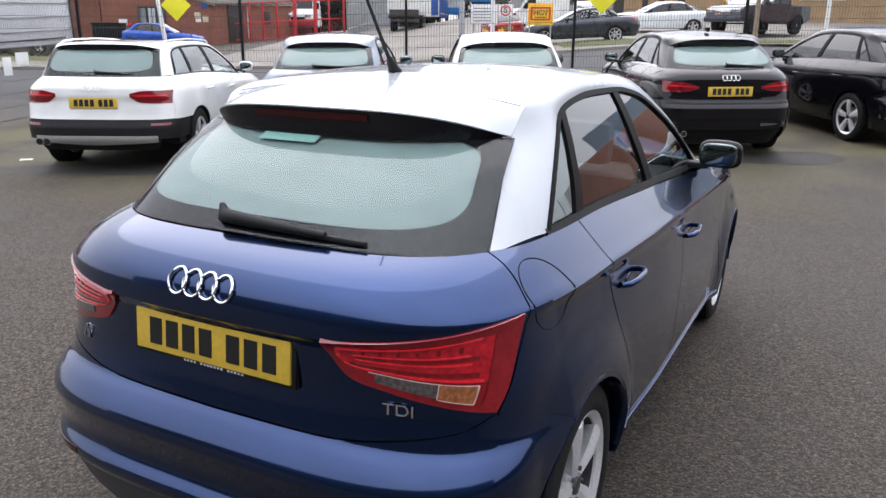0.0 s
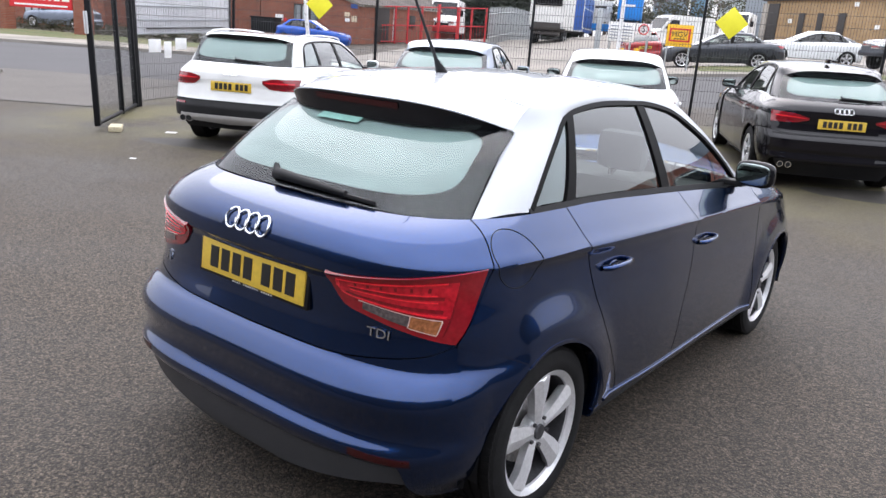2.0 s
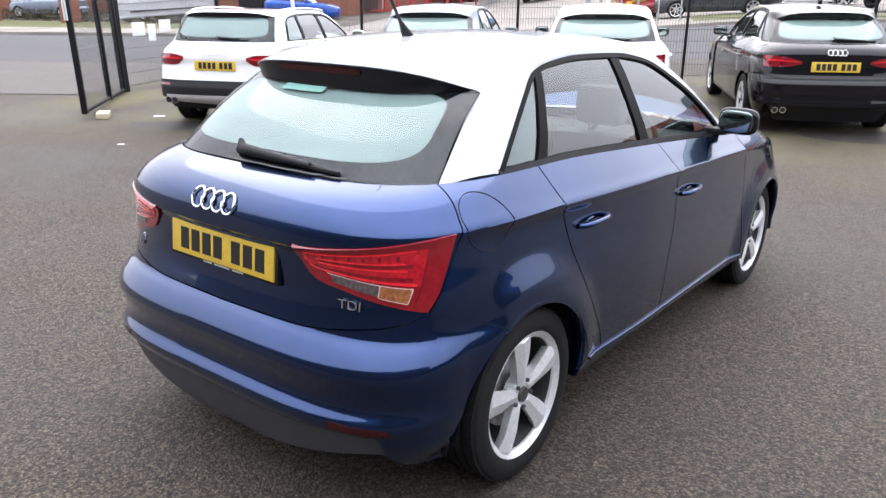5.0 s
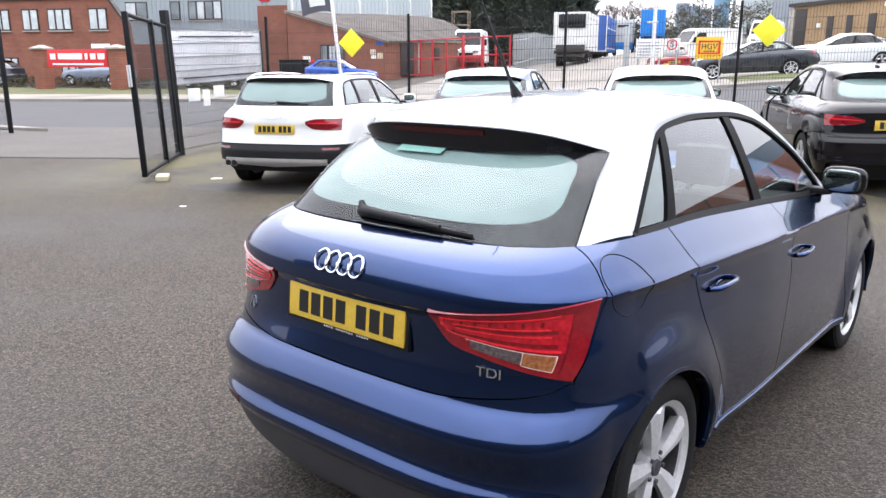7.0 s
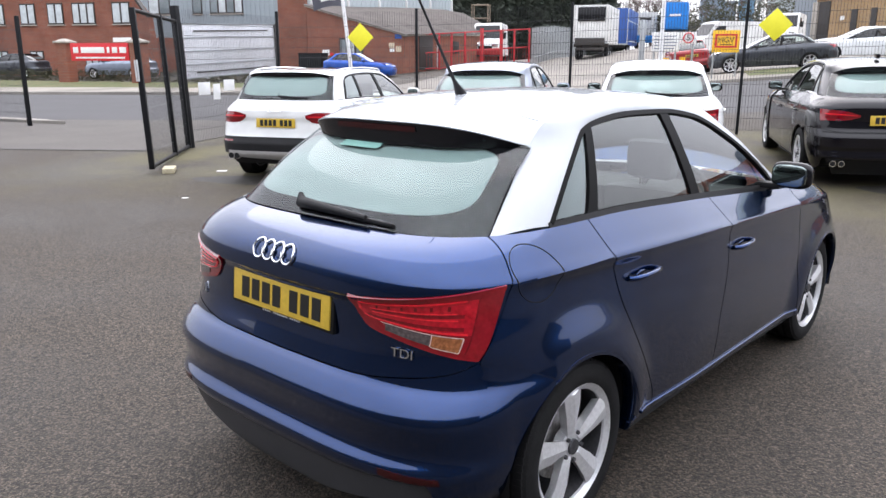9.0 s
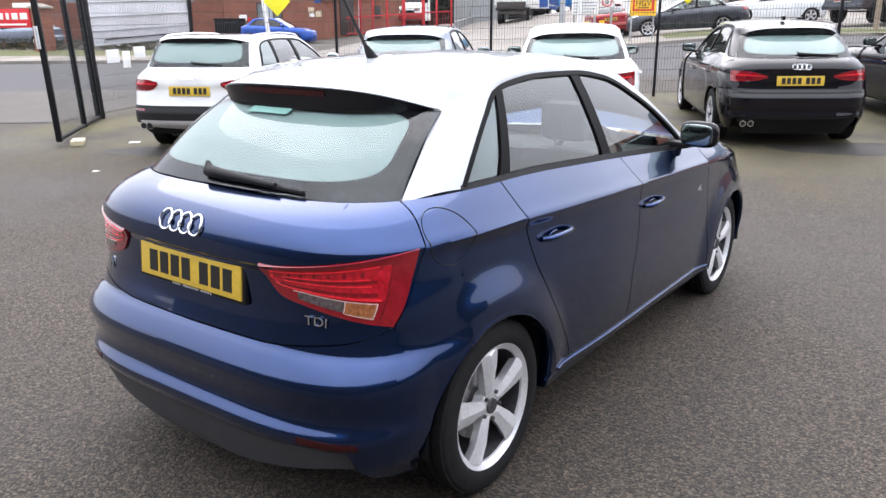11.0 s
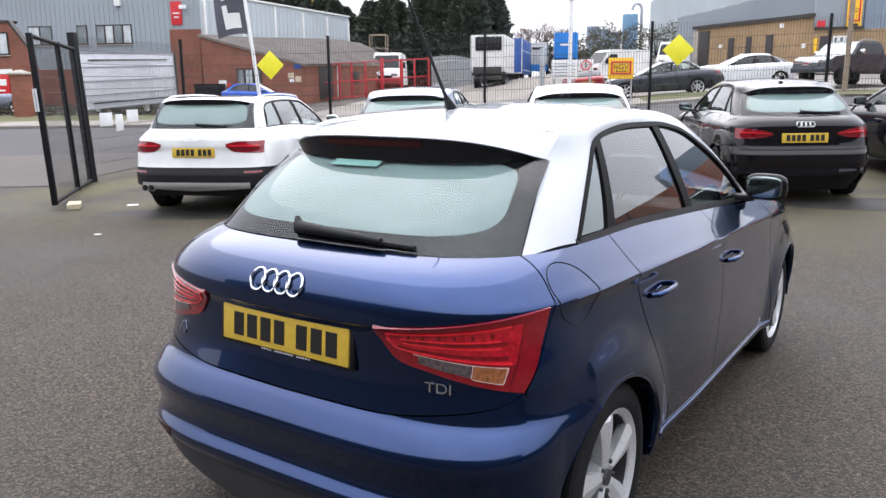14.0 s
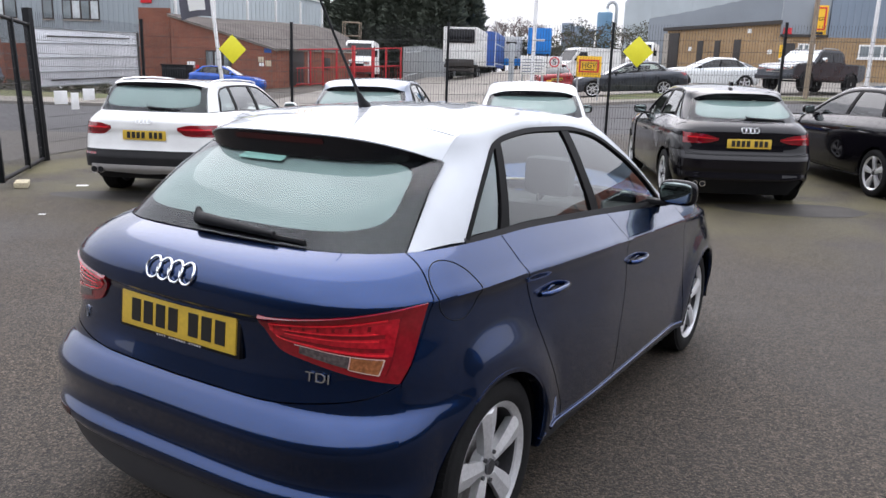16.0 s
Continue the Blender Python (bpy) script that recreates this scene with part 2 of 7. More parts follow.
def sheet(name, f, nu, nv, material, parent=None, label="", skirt=0.012, out=None, rim=0.0):
    """A curved panel f(u, v) with a folded edge that goes in by skirt. out: a point inside the thing, from which the panel faces away."""
    pts = [[Vector(f(i / nu, j / nv)) for j in range(nv + 1)] for i in range(nu + 1)]
    norm = []
    for i in range(nu + 1):
        row = []
        for j in range(nv + 1):
            du = pts[min(i + 1, nu)][j] - pts[max(i - 1, 0)][j]
            dv = pts[i][min(j + 1, nv)] - pts[i][max(j - 1, 0)]
            n = du.cross(dv)
            row.append(n.normalized() if n.length > 1e-12 else Vector((0, 0, 1)))
        norm.append(row)
    mid = pts[nu // 2][nv // 2]
    flip = out is not None and norm[nu // 2][nv // 2].dot(mid - Vector(out)) < 0
    sign = -1 if flip else 1
    verts = [p for row in pts for p in row]
    w = nv + 1
    faces = [(i * w + j, (i + 1) * w + j, (i + 1) * w + j + 1, i * w + j + 1) for i in range(nu) for j in range(nv)]
    if skirt:
        ring = [(i, 0) for i in range(nu)] + [(nu, j) for j in range(nv)] + [(i, nv) for i in range(nu, 0, -1)] + [(0, j) for j in range(nv, 0, -1)]
        base = len(verts)
        verts += [pts[i][j] - sign * skirt * norm[i][j] for i, j in ring]
        k = len(ring)
        faces += [(ring[a][0] * w + ring[a][1], base + a, base + (a + 1) % k, ring[(a + 1) % k][0] * w + ring[(a + 1) % k][1]) for a in range(k)]
    if flip:
        faces = [tuple(reversed(q)) for q in faces]
    return linked(name, verts, faces, material, parent, label, sharp=40)

import collections

# ---- cars ----


class Body(collections.namedtuple("Spec", "L n Df hub_r hub_f rt rim tw ra track sill lip_a yr D w tap zc yf cowl crown belt hood tg_edge tg_low bump_top bump_low bump_end val_w val_in seam_q seam_d seam_b seam_a lowcol sillcol lipcol mircol trimcol gw gtap dlo_y dlo_bot dlo_top posts panes ox oy oz bulge roof_t roof_yc roof_z glass_t glass_top glass_bulge mirror handles frit dent hump flare")):
    """The shape of a car: x to its right, y from its tail to its nose, z up, the tail at y = 0 and the ground at z = 0."""

    def tp(self, y, z):
        """How far the plan narrows at y; the bumper's corners stand out by hump."""
        k = max(0, min(1, (z - 0.20) / 0.12, (0.66 - z) / 0.10))
        return self.tap(y) * (1 + self.hump * k * k * (3 - 2 * k) * min(max((0.75 - y) / 0.5, 0), 1))

    def flared(self, y, z):
        """How far the panels swell out round the wheels."""
        if not self.flare:
            return 0.0
        k = 0.0
        for c in (self.hub_r, self.hub_f):
            r = (math.hypot(y - c, z - self.rt) - self.ra) / 0.17
            k = max(k, 1 - min(max(r, 0), 1))
        # the waist under the crease, deepest over the rear wheel
        d = self.zc(y) - 0.005 - z
        k0 = min(max(d / 0.05, 0), 1)
        waist = k0 * k0 * (3 - 2 * k0) * max(0, 1 - d / 0.24) ** 1.5 * min(max((2.4 - y) / 0.4, 0), 1) * (0.3 + 0.7 * min(max((1.1 - y) / 0.3, 0), 1))
        return (self.flare * k * k * (3 - 2 * k) - 0.020 * waist) * min(max((y - 0.34) / 0.16, 0), 1)

    def X(self, y, z):
        d, n = self.D(z), self.n
        fr = min(max((self.yr(z) + d - y) / d, 0), 1)
        ff = min(max((y - self.yf(z) + self.Df) / self.Df, 0), 1)
        return self.w(z + 0.90 - self.zc(y)) * self.tp(y, z) * (1 - fr**n) ** (1 / n) * (1 - ff**3) ** (1 / 3) + self.flared(y, z)

    def row(self, z):
        """The outline in plan at a height, from the tail's middle to the side: x, y and length so far."""
        k = math.floor(z / 0.004)
        lo_, hi_ = self.row_at(k), self.row_at(k + 1)
        t = z / 0.004 - k
        return tuple(a + (c - a) * t for a, c in zip(lo_, hi_))

    def row_at(self, key):
        if key not in self.rows:
            z = key * 0.004
            d, n = self.D(z), self.n
            s = np.r_[np.linspace(0, 0.9, 60), 0.9 + 0.1 * (1 - np.linspace(1, 0, 60)[1:] ** 2)]
            ys = self.yr(z) + d * (1 - (1 - s**n) ** (1 / n))
            ys = np.r_[ys, ys[-1] + np.linspace(0, 1.2, 40)[1:]]
            xs = np.r_[s, np.ones(39)] * self.w(z + 0.90 - self.zc(0)) * np.array([self.tp(y, z) for y in ys])
            ln = np.r_[0, np.cumsum(np.hypot(np.diff(xs), np.diff(ys)))]
            self.rows[key] = xs, ys, ln
        return self.rows[key]

    def tail(self, u, z, yend):
        """A point of the tail at height z: u runs from the middle (0) to where the outline reaches yend (1), and is negative to the left."""
        xs, ys, ln = self.row(z)
        full = np.interp(yend, ys, ln)
        a = abs(u) * full
        x, y = float(np.interp(a, ln, xs)), float(np.interp(a, ln, ys))
        return Vector((math.copysign(x + self.flared(y, z), u), y + self.dent(x, z, y), z))

    def Y(self, x, z):
        xs, ys, ln = self.row(z)
        y = float(np.interp(abs(x), xs[:119], ys[:119]))
        return y + self.dent(abs(x), z, y)

    def on_tail(self, x, z, off=0.0):
        """A point on the tail's face at x and z, raised by off."""
        p = Vector((x, self.Y(x, z), z))
        if off:
            e = 0.01
            dx = Vector((2 * e, self.Y(x + e, z) - self.Y(x - e, z), 0))
            dz = Vector((0, self.Y(x, z + e) - self.Y(x, z - e), 2 * e))
            p += off * dx.cross(dz).normalized()
        return p

    def on_side(self, y, z, off=0.0, s=1):
        p = Vector((self.X(y, z), y, z))
        if off:
            e = 0.01
            dy = Vector((self.X(y + e, z) - self.X(y - e, z), 2 * e, 0))
            dz = Vector((self.X(y, z + e) - self.X(y, z - e), 0, 2 * e))
            p += off * dy.cross(dz).normalized()
        p.x *= s
        return p

    def top(self, y):
        return self.belt(y) if y < self.cowl else self.hood(y)

    def arch(self, y):
        """The height below which the wheel openings cut the side at y, or the sill's."""
        z = self.sill
        for c in (self.hub_r, self.hub_f):
            if abs(y - c) < self.ra:
                z = max(z, self.rt + math.sqrt(self.ra**2 - (y - c) ** 2))
        return z

    def glass_x(self, y, z):
        return self.gw(z) * self.gtap(y)


CREASE = Curve((0.0, 0.872), (0.345, 0.879), (0.40, 0.886), (0.60, 0.909), (0.74, 0.932))


def no_dent(x, z, y):
    return 0.0


def tail_dent(x, z, y):
    """The hollow of the tailgate under its sharp crease, which the lamps and the plate lie in; it runs out towards the edge."""
    k = min(max((CREASE(x) - z) / 0.030, 0), 1)
    low = min(max((z - 0.63) / 0.12, 0), 1)
    return 0.017 * k ** 0.7 * (3 * low * low - 2 * low**3) * min(max((0.36 - y) / 0.12, 0), 1)


def side_panel(b, name, ylo, yhi, zlo, zhi, material, parent, s, nu=26, nv=20, label=""):
    """A panel of a car's side between the edges ylo(z), yhi(z), zlo(y) and zhi(y)."""

    ends = {}

    def column(u):
        """The heights at which the slanting column u meets the lower and the upper edge."""
        if u not in ends:
            y_at = lambda z: lerp(ylo(z), yhi(z), u)
            top_z = 0.9
            for _ in range(6):
                top_z = zhi(y_at(top_z))
            hi_z = top_z - 0.02
            while hi_z > 0.2 and hi_z - 0.012 > zlo(y_at(hi_z - 0.012)):
                hi_z -= 0.012
            lo_z = hi_z - 0.012
            for _ in range(18):
                mid_z = (lo_z + hi_z) / 2
                lo_z, hi_z = (lo_z, mid_z) if mid_z > zlo(y_at(mid_z)) else (mid_z, hi_z)
            ends[u] = hi_z, top_z
        return ends[u]

    foot = min(column(k / 8)[0] for k in range(9))

    def f(u, v):
        low, high = column(u)
        z = max(low, lerp(foot, high, v))
        return b.on_side(lerp(ylo(z), yhi(z), u), z, 0, s)

    return sheet(name, f, nu, nv, material, parent, label, 0.014, (0, 2, 0.6))


def wheel(parent, at, s, b, spokes=5, name="wheel", turn=0.0, face=None):
    """A wheel with its axis along x; s = 1 faces to the right."""
    hub = new(name)
    hub.parent, hub.location = parent, at
    if s < 0:
        hub.rotation_euler = (0, 0, math.pi)
    R, r, w = b.rt, b.rim, b.tw
    prof = [(-w, r), (-w, r + 0.012), (-w + 0.004, lerp(r, R, 0.55)), (-w + 0.012, R - 0.022), (-w + 0.03, R - 0.006)]
    for g in (0.25, 0.5, 0.75):
        x = -w + 0.03 + (w - 0.05) * g
        prof += [(x - 0.005, R - 0.001), (x - 0.004, R - 0.008), (x + 0.004, R - 0.008), (x + 0.005, R - 0.001)]
    prof += [(-0.022, R - 0.0035), (-0.009, R - 0.013), (-0.002, lerp(r, R, 0.62)), (0.0, lerp(r, R, 0.35)), (-0.004, r + 0.014), (-0.008, r + 0.006), (-0.013, r)]
    lathe("tyre", prof, 64, RUBBER, hub)
    tread = bmesh.new()
    for k in range(80):
        m = Matrix.Rotation(2 * math.pi * k / 80, 4, "X")
        box_bm(tread, (-0.050, -0.0105, R - 0.012), (-0.019, 0.0105, R - 0.0012), m @ Matrix.Rotation(radians(9), 4, "Z"))
        box_bm(tread, (-w + 0.014, -0.0105, R - 0.012), (-w + 0.05, 0.0105, R - 0.0005), m @ Matrix.Rotation(radians(-9), 4, "Z"))
    tagged(part("tread", tread, RUBBER, hub, smooth=False), kind="stuff")
    # the barrel's dark colour stands in for the shade behind the spokes
    lathe("rim_barrel", [(-w, r + 0.004), (-w + 0.01, r - 0.012), (-0.05, r - 0.022), (-0.030, r - 0.019)], 48, DARKSHADEALLOY, hub)
    rim = [(-0.030, r - 0.019), (-0.022, r - 0.018), (-0.014, r - 0.006), (-0.008, r + 0.004), (-0.012, r + 0.006)]
    lathe("rim", rim, 64, ALLOY, hub)
    lathe("brake_disc", [(-0.085, 0.03), (-0.082, 0.13), (-0.095, 0.13), (-0.1, 0.03)], 32, STEEL, hub)
    # black disc that stands for the shaded wheel well behind the wheel
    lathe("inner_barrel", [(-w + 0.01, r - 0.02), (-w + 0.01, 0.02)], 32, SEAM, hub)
    lathe("hub", [(-0.07, 0.055), (-0.035, 0.052), (-0.028, 0.044), (-0.026, 0.03), (-0.024, 0.0)], 24, ALLOY, hub)
    lathe("hub_cap", [(-0.024, 0.028), (-0.016, 0.026), (-0.014, 0.0)], 24, DARKSHADEALLOY, hub)
    ro = r - 0.012
    for k in range(spokes):
        a = turn + 2 * math.pi * k / spokes
        m = Matrix.Rotation(a, 4, "X")
        ha, hb = (0.020, 0.024) if spokes < 7 else (0.012, 0.012)
        oa, ob = (0.040, 0.060) if spokes < 7 else (0.016, 0.018)
        ring = [(-0.028, -ha, 0.035), (-0.030, hb, 0.035), (-0.017, ob * 0.75, ro * 0.72), (-0.020, ob, ro), (-0.013, oa * -0.2, ro), (-0.022, -oa, ro), (-0.020, -oa * 0.85, ro * 0.62)]
        ridge = [(-0.018, 0.0, 0.04), (-0.010, 0.004, ro * 0.6), (-0.010, 0.004, ro * 0.97)]
        front = [Vector(p) for p in ring] + [Vector(p) for p in ridge]
        back = [Vector((p[0] - 0.032, p[1] * 0.7, p[2])) for p in ring]
        verts = [m @ p for p in front + back]
        q = len(front)
        faces = [(0, 7, 8, 6), (6, 8, 9, 4, 5), (7, 1, 2, 8), (8, 2, 3, 9), (9, 3, 4), (0, 1, 7)]
        faces += [(i, q + i, q + (i + 1) % 7, (i + 1) % 7) for i in range(7)] + [tuple(q + i for i in range(6, -1, -1))]
        linked("spoke", verts, faces, ALLOY, hub, sharp=18)
        c = m @ Vector((-0.024, 0.030, 0.040)) if spokes < 7 else m @ Vector((-0.024, 0.0, 0.045))
        rod("wheel_bolt", c, c + Vector((0.008, 0, 0)), 0.008, DARKSHADEALLOY, hub, seg=6)
    return hub


def lathe(name, prof, seg, material, parent, label=""):
    """A shape turned about the x axis from pairs (x, radius)."""
    verts, faces, n = [], [], len(prof)
    for k in range(seg):
        a = 2 * math.pi * k / seg
        verts += [(x, r * math.sin(a), r * math.cos(a)) for x, r in prof]
    for k in range(seg):
        j = (k + 1) % seg
        faces += [(k * n + i, j * n + i, j * n + i + 1, k * n + i + 1) for i in range(n - 1)]
    return linked(name, verts, faces, material, parent, label, sharp=30)


def mirror_part(parent, b, s, colour, y, z, x):
    """A door mirror: shell, glass and foot."""
    bm = bmesh.new()
    bmesh.ops.create_uvsphere(bm, u_segments=20, v_segments=12, radius=1)
    for v in bm.verts:
        v.co.x = math.copysign(abs(v.co.x) ** 0.58, v.co.x) * 0.098
        v.co.z = math.copysign(abs(v.co.z) ** 0.58, v.co.z) * 0.064
        v.co.y = v.co.y * (0.075 if v.co.y > 0 else 0.022)
    bmesh.ops.transform(bm, matrix=pose(s * x, y, z, 0, 0, -8 * s), verts=bm.verts)
    shell = part("mirror_shell", bm, colour, parent)
    g = bmesh.new()
    bmesh.ops.create_uvsphere(g, u_segments=20, v_segments=8, radius=1)
    for v in g.verts:
        v.co.x = math.copysign(abs(v.co.x) ** 0.55, v.co.x) * 0.084
        v.co.z = math.copysign(abs(v.co.z) ** 0.55, v.co.z) * 0.051
        v.co.y = v.co.y * 0.004 - 0.0225
    bmesh.ops.transform(g, matrix=pose(s * x, y, z, 0, 0, -8 * s), verts=g.verts)
    part("mirror_glass", g, MIRROR, shell)
    foot = bmesh.new()
    box_bm(foot, (min(s * (x - 0.17), s * (x - 0.05)), y - 0.005, z - 0.075), (max(s * (x - 0.17), s * (x - 0.05)), y + 0.07, z - 0.045), None, 0.01)
    part("mirror_foot", foot, PLASTIC, parent)


def plate(parent, at, tilt, ink, front=False, width=0.52, yellow=True):
    """A number plate whose characters are plain bars."""
    m = pose(*at, tilt, 0, 0)
    ob = part("number_plate", box_bm(bmesh.new(), (-width / 2, -0.004, -0.0555), (width / 2, 0.004, 0.0555), m, 0.002), YELLOW if yellow else WHITE, parent)
    x = -0.212
    for k in range(7):
        if k == 4:
            x += 0.033
        part("character_bar", box_bm(bmesh.new(), (x + 0.004, -0.0062, -0.0365), (x + 0.046, -0.0035, 0.0365), m), ink, ob)
        x += 0.0585
    return ob


def rings(parent, b, x, z, size, off=0.006):
    """Four interlaced bright rings on the tail."""
    r = size / 5.2
    for k in range(4):
        cx = x + (k - 1.5) * r * 1.07 * 1.0
        path = [b.on_tail(cx + r * 0.62 * math.cos(a) * 1.0, z + r * 0.62 * math.sin(a), off) for a in np.linspace(0, 2 * math.pi, 28)[:-1]]
        tube("badge_ring", path, r * 0.085, CHROME, parent, closed=True)


def tail_strip(b, name, x0, x1, zlo, zhi, off, material, parent, label="", nu=18, nv=8, s=1, skirt=None):
    """A piece that lies raised on the tail between x0 and x1 and the curves zlo(x) and zhi(x)."""

    def f(u, v):
        x = lerp(x0, x1, u)
        p = b.on_tail(x, lerp(zlo(x), zhi(x), v), off)
        p.x *= s
        return p

    return sheet(name, f, nu, nv, material, parent, label, skirt or off + 0.004, (0, 1.5, 0.7))


def handle(parent, b, y, z, s, colour):
    """A door pull over a hollow."""
    path = [b.on_side(y + d, z + e, o, s) for d, e, o in ((-0.085, -0.004, 0.004), (-0.07, -0.002, 0.026), (-0.03, 0, 0.034), (0.04, 0.003, 0.034), (0.075, 0.004, 0.026), (0.088, 0.004, 0.004))]
    v, f = tube_verts(path, 0.0105, 8)
    h = linked("door_handle", v, f, colour, parent, sharp=60)
    bm = bmesh.new()
    bmesh.ops.create_uvsphere(bm, u_segments=16, v_segments=8, radius=1)
    p = b.on_side(y + 0.004, z - 0.010, -0.0030, s)
    for q in bm.verts:
        q.co = Vector((q.co.x * 0.0045, q.co.y * 0.056, q.co.z * 0.025)) + p
    part("handle_hollow", bm, colour, h)


def build_car(b, name, m, label, colour, roofcol=None, group="", detail=True, wheels=5, glassm=None, lamps=True, has_plate=True, glassr=None):
    """A whole car from its shape: panels with gaps, glass, lamps, wheels and cabin."""
    car = thing(name, m, label, "car", group)
    roofcol, mid = roofcol or colour, (0, 2, 0.6)
    ga, gr = glassm or GLASS_S, glassr or glassm or GLASS_R
    # the dark shell behind the gaps; its black puts shade into them
    ys = [0.36, 0.38, b.hub_r - b.ra - 0.02, b.hub_r - b.ra, b.hub_r + b.ra, b.hub_r + b.ra + 0.02, 1.5, 2.0, b.hub_f - b.ra - 0.02, b.hub_f - b.ra, b.hub_f + b.ra, b.hub_f + b.ra + 0.02, b.L - 0.45, b.L - 0.2]
    verts, faces = [], []
    for i, y in enumerate(ys):
        well = b.hub_r - b.ra - 0.01 < y < b.hub_r + b.ra + 0.01 or b.hub_f - b.ra - 0.01 < y < b.hub_f + b.ra + 0.01
        zt = 0.60
        xo = 0.53 if well else max(b.X(max(y, 0.2), 0.5) - 0.045, 0.35)
        xt = xo if well else max(min(xo, b.X(max(y, 0.25), zt) - 0.045), 0.3)
        verts += [(-xo, y, b.sill + 0.02), (xo, y, b.sill + 0.02), (xt, y, zt), (-xt, y, zt)]
    for i in range(len(ys) - 1):
        faces += [(4 * i + k, 4 * i + (k + 1) % 4, 4 * i + 4 + (k + 1) % 4, 4 * i + 4 + k) for k in range(4)]
    faces += [(3, 2, 1, 0), tuple(4 * (len(ys) - 1) + k for k in range(4))]
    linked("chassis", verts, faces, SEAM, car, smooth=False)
    # tailgate
    zc = b.tg_low

    def tailgate(u, v):
        x = 2 * u - 1
        z0, z1 = zc(abs(x)), b.belt(b.tg_edge(9)) - 0.002
        if b.dent is no_dent:
            z = lerp(z0, z1, v)
            return b.tail(x, z, b.tg_edge(z))
        zk = 0.9
        for _ in range(4):
            zk = CREASE(abs(b.tail(x, zk, b.tg_edge(zk)).x))
        if v < 0.4:
            z = lerp(z0, zk - 0.034, v / 0.4)
        elif v < 0.7:
            z = lerp(zk - 0.034, zk + 0.006, (v - 0.4) / 0.3)
        else:
            z = lerp(zk + 0.006, z1, (v - 0.7) / 0.3)
        return b.tail(x, z, b.tg_edge(z))

    gate = sheet("tailgate", tailgate, 80, 60, colour, car, "", 0.014, mid) if b.dent is not no_dent else sheet("tailgate", tailgate, 56, 30, colour, car, "", 0.014, mid)
    # bumper

    def bumper(u, v):
        x = 2 * u - 1
        zt = 0.66
        for _ in range(4):
            ln = b.row(zt)
            ye = min(b.hub_r - math.sqrt(max(b.ra**2 - (zt - b.rt) ** 2, 0.0)), b.bump_end(zt))
            fr_ = abs(x) * np.interp(ye, ln[1], ln[2]) / np.interp(b.tg_edge(zt), ln[1], ln[2])
            zt = zc(fr_) - 0.004 if fr_ < 1 else min(b.seam_q(b.tail(x, zt, ye).y) - 0.003, zc(1) - 0.006)
        z = lerp(b.bump_low(abs(x)), zt, v)
        dz = abs(z - b.rt)
        ye = b.hub_r - math.sqrt(max(b.ra**2 - dz**2, 0.0)) if dz < b.ra else b.hub_r
        return b.tail(x, z, min(ye, b.bump_end(z)))

    sheet("rear_bumper", bumper, 144 if detail else 72, 60 if detail else 26, b.lowcol or colour, car, "", 0.014, mid)

    def valance(u, v):
        x = 2 * u - 1
        rise = 0.085 * min(max((abs(x) - 0.28) / 0.6, 0), 1) ** 1.2 if b.hump else 0.0
        z = lerp(b.sill - (0.014 if b.hump else 0.03) + rise, b.bump_low(0.35) - 0.002, v)
        p = b.tail(x * b.val_w, z, 0.30)
        return Vector((p.x * 0.982, p.y + b.val_in, p.z))

    sheet("lower_valance", valance, 40, 8, VALANCE if roofcol is not colour else PLASTIC, car, "dark unpainted plastic", 0.014, mid)
    for s in (1, -1):
        top = b.top
        qlo = lambda y: max(b.arch(y), b.seam_q(y) + 0.004) if y < b.hub_r + 0.02 else max(b.arch(y), b.sill + 0.045)
        side_panel(b, "rear_quarter", lambda z: b.tg_edge(z) + 0.005, lambda z: b.seam_d(z) - 0.003, qlo, lambda y: top(y) - 0.002, colour, car, s, 130 if detail else 44, 70 if roofcol is not colour else 26)
        for nm, lo, hi in (("rear_door", b.seam_d, b.seam_b), ("front_door", b.seam_b, b.seam_a)):
            d = side_panel(b, nm, lambda z: lo(z) + 0.003, lambda z: hi(z) - 0.003, lambda y: b.sill + 0.075, lambda y: top(y) - 0.002, colour, car, s, 30, 80 if roofcol is not colour else 26)
        side_panel(b, "sill", lambda z: b.hub_r + b.ra - 0.01, lambda z: b.hub_f - b.ra + 0.01, lambda y: b.sill + 0.045, lambda y: b.sill + 0.069, b.sillcol or colour, car, s, 24, 4)
        side_panel(b, "front_wing", lambda z: b.seam_a(z) + 0.003, lambda z: b.yf(z) - 0.30, lambda y: max(b.arch(y), b.sill + 0.045), lambda y: top(y) - 0.002, colour, car, s, 40, 20)
        for c in (b.hub_r, b.hub_f):
            # opening's folded lip and liner
            def lip(u, v, c=c):
                a = lerp(radians(b.lip_a), radians(180 - b.lip_a), u)
                y, z = c + b.ra * math.cos(a), b.rt + b.ra * math.sin(a)
                p = b.on_side(y, max(z, b.sill + 0.04), 0.002, s)
                q = Vector((0, c - y, b.rt - z)).normalized()
                return p + q * (0.004 * min(v * 3, 1)) + Vector((-s * 0.06 * max(v - 0.15, 0), 0, 0))

            sheet("arch_lip", lip, 36, 4, b.lipcol or colour, car, "", 0, None)

            def liner(u, v, c=c):
                a = lerp(radians(-8), radians(188), u)
                return Vector((s * lerp(0.50, b.X(c, 0.62) - 0.05, v), c + (b.ra + 0.006) * math.cos(a), b.rt + (b.ra + 0.006) * math.sin(a)))

            sheet("arch_liner", liner, 30, 2, PLASTIC, car, "", 0, None)
            wheel(car, (s * b.track, c, b.rt), s, b, wheels, turn=0.14 if c < 2 else 0.05)
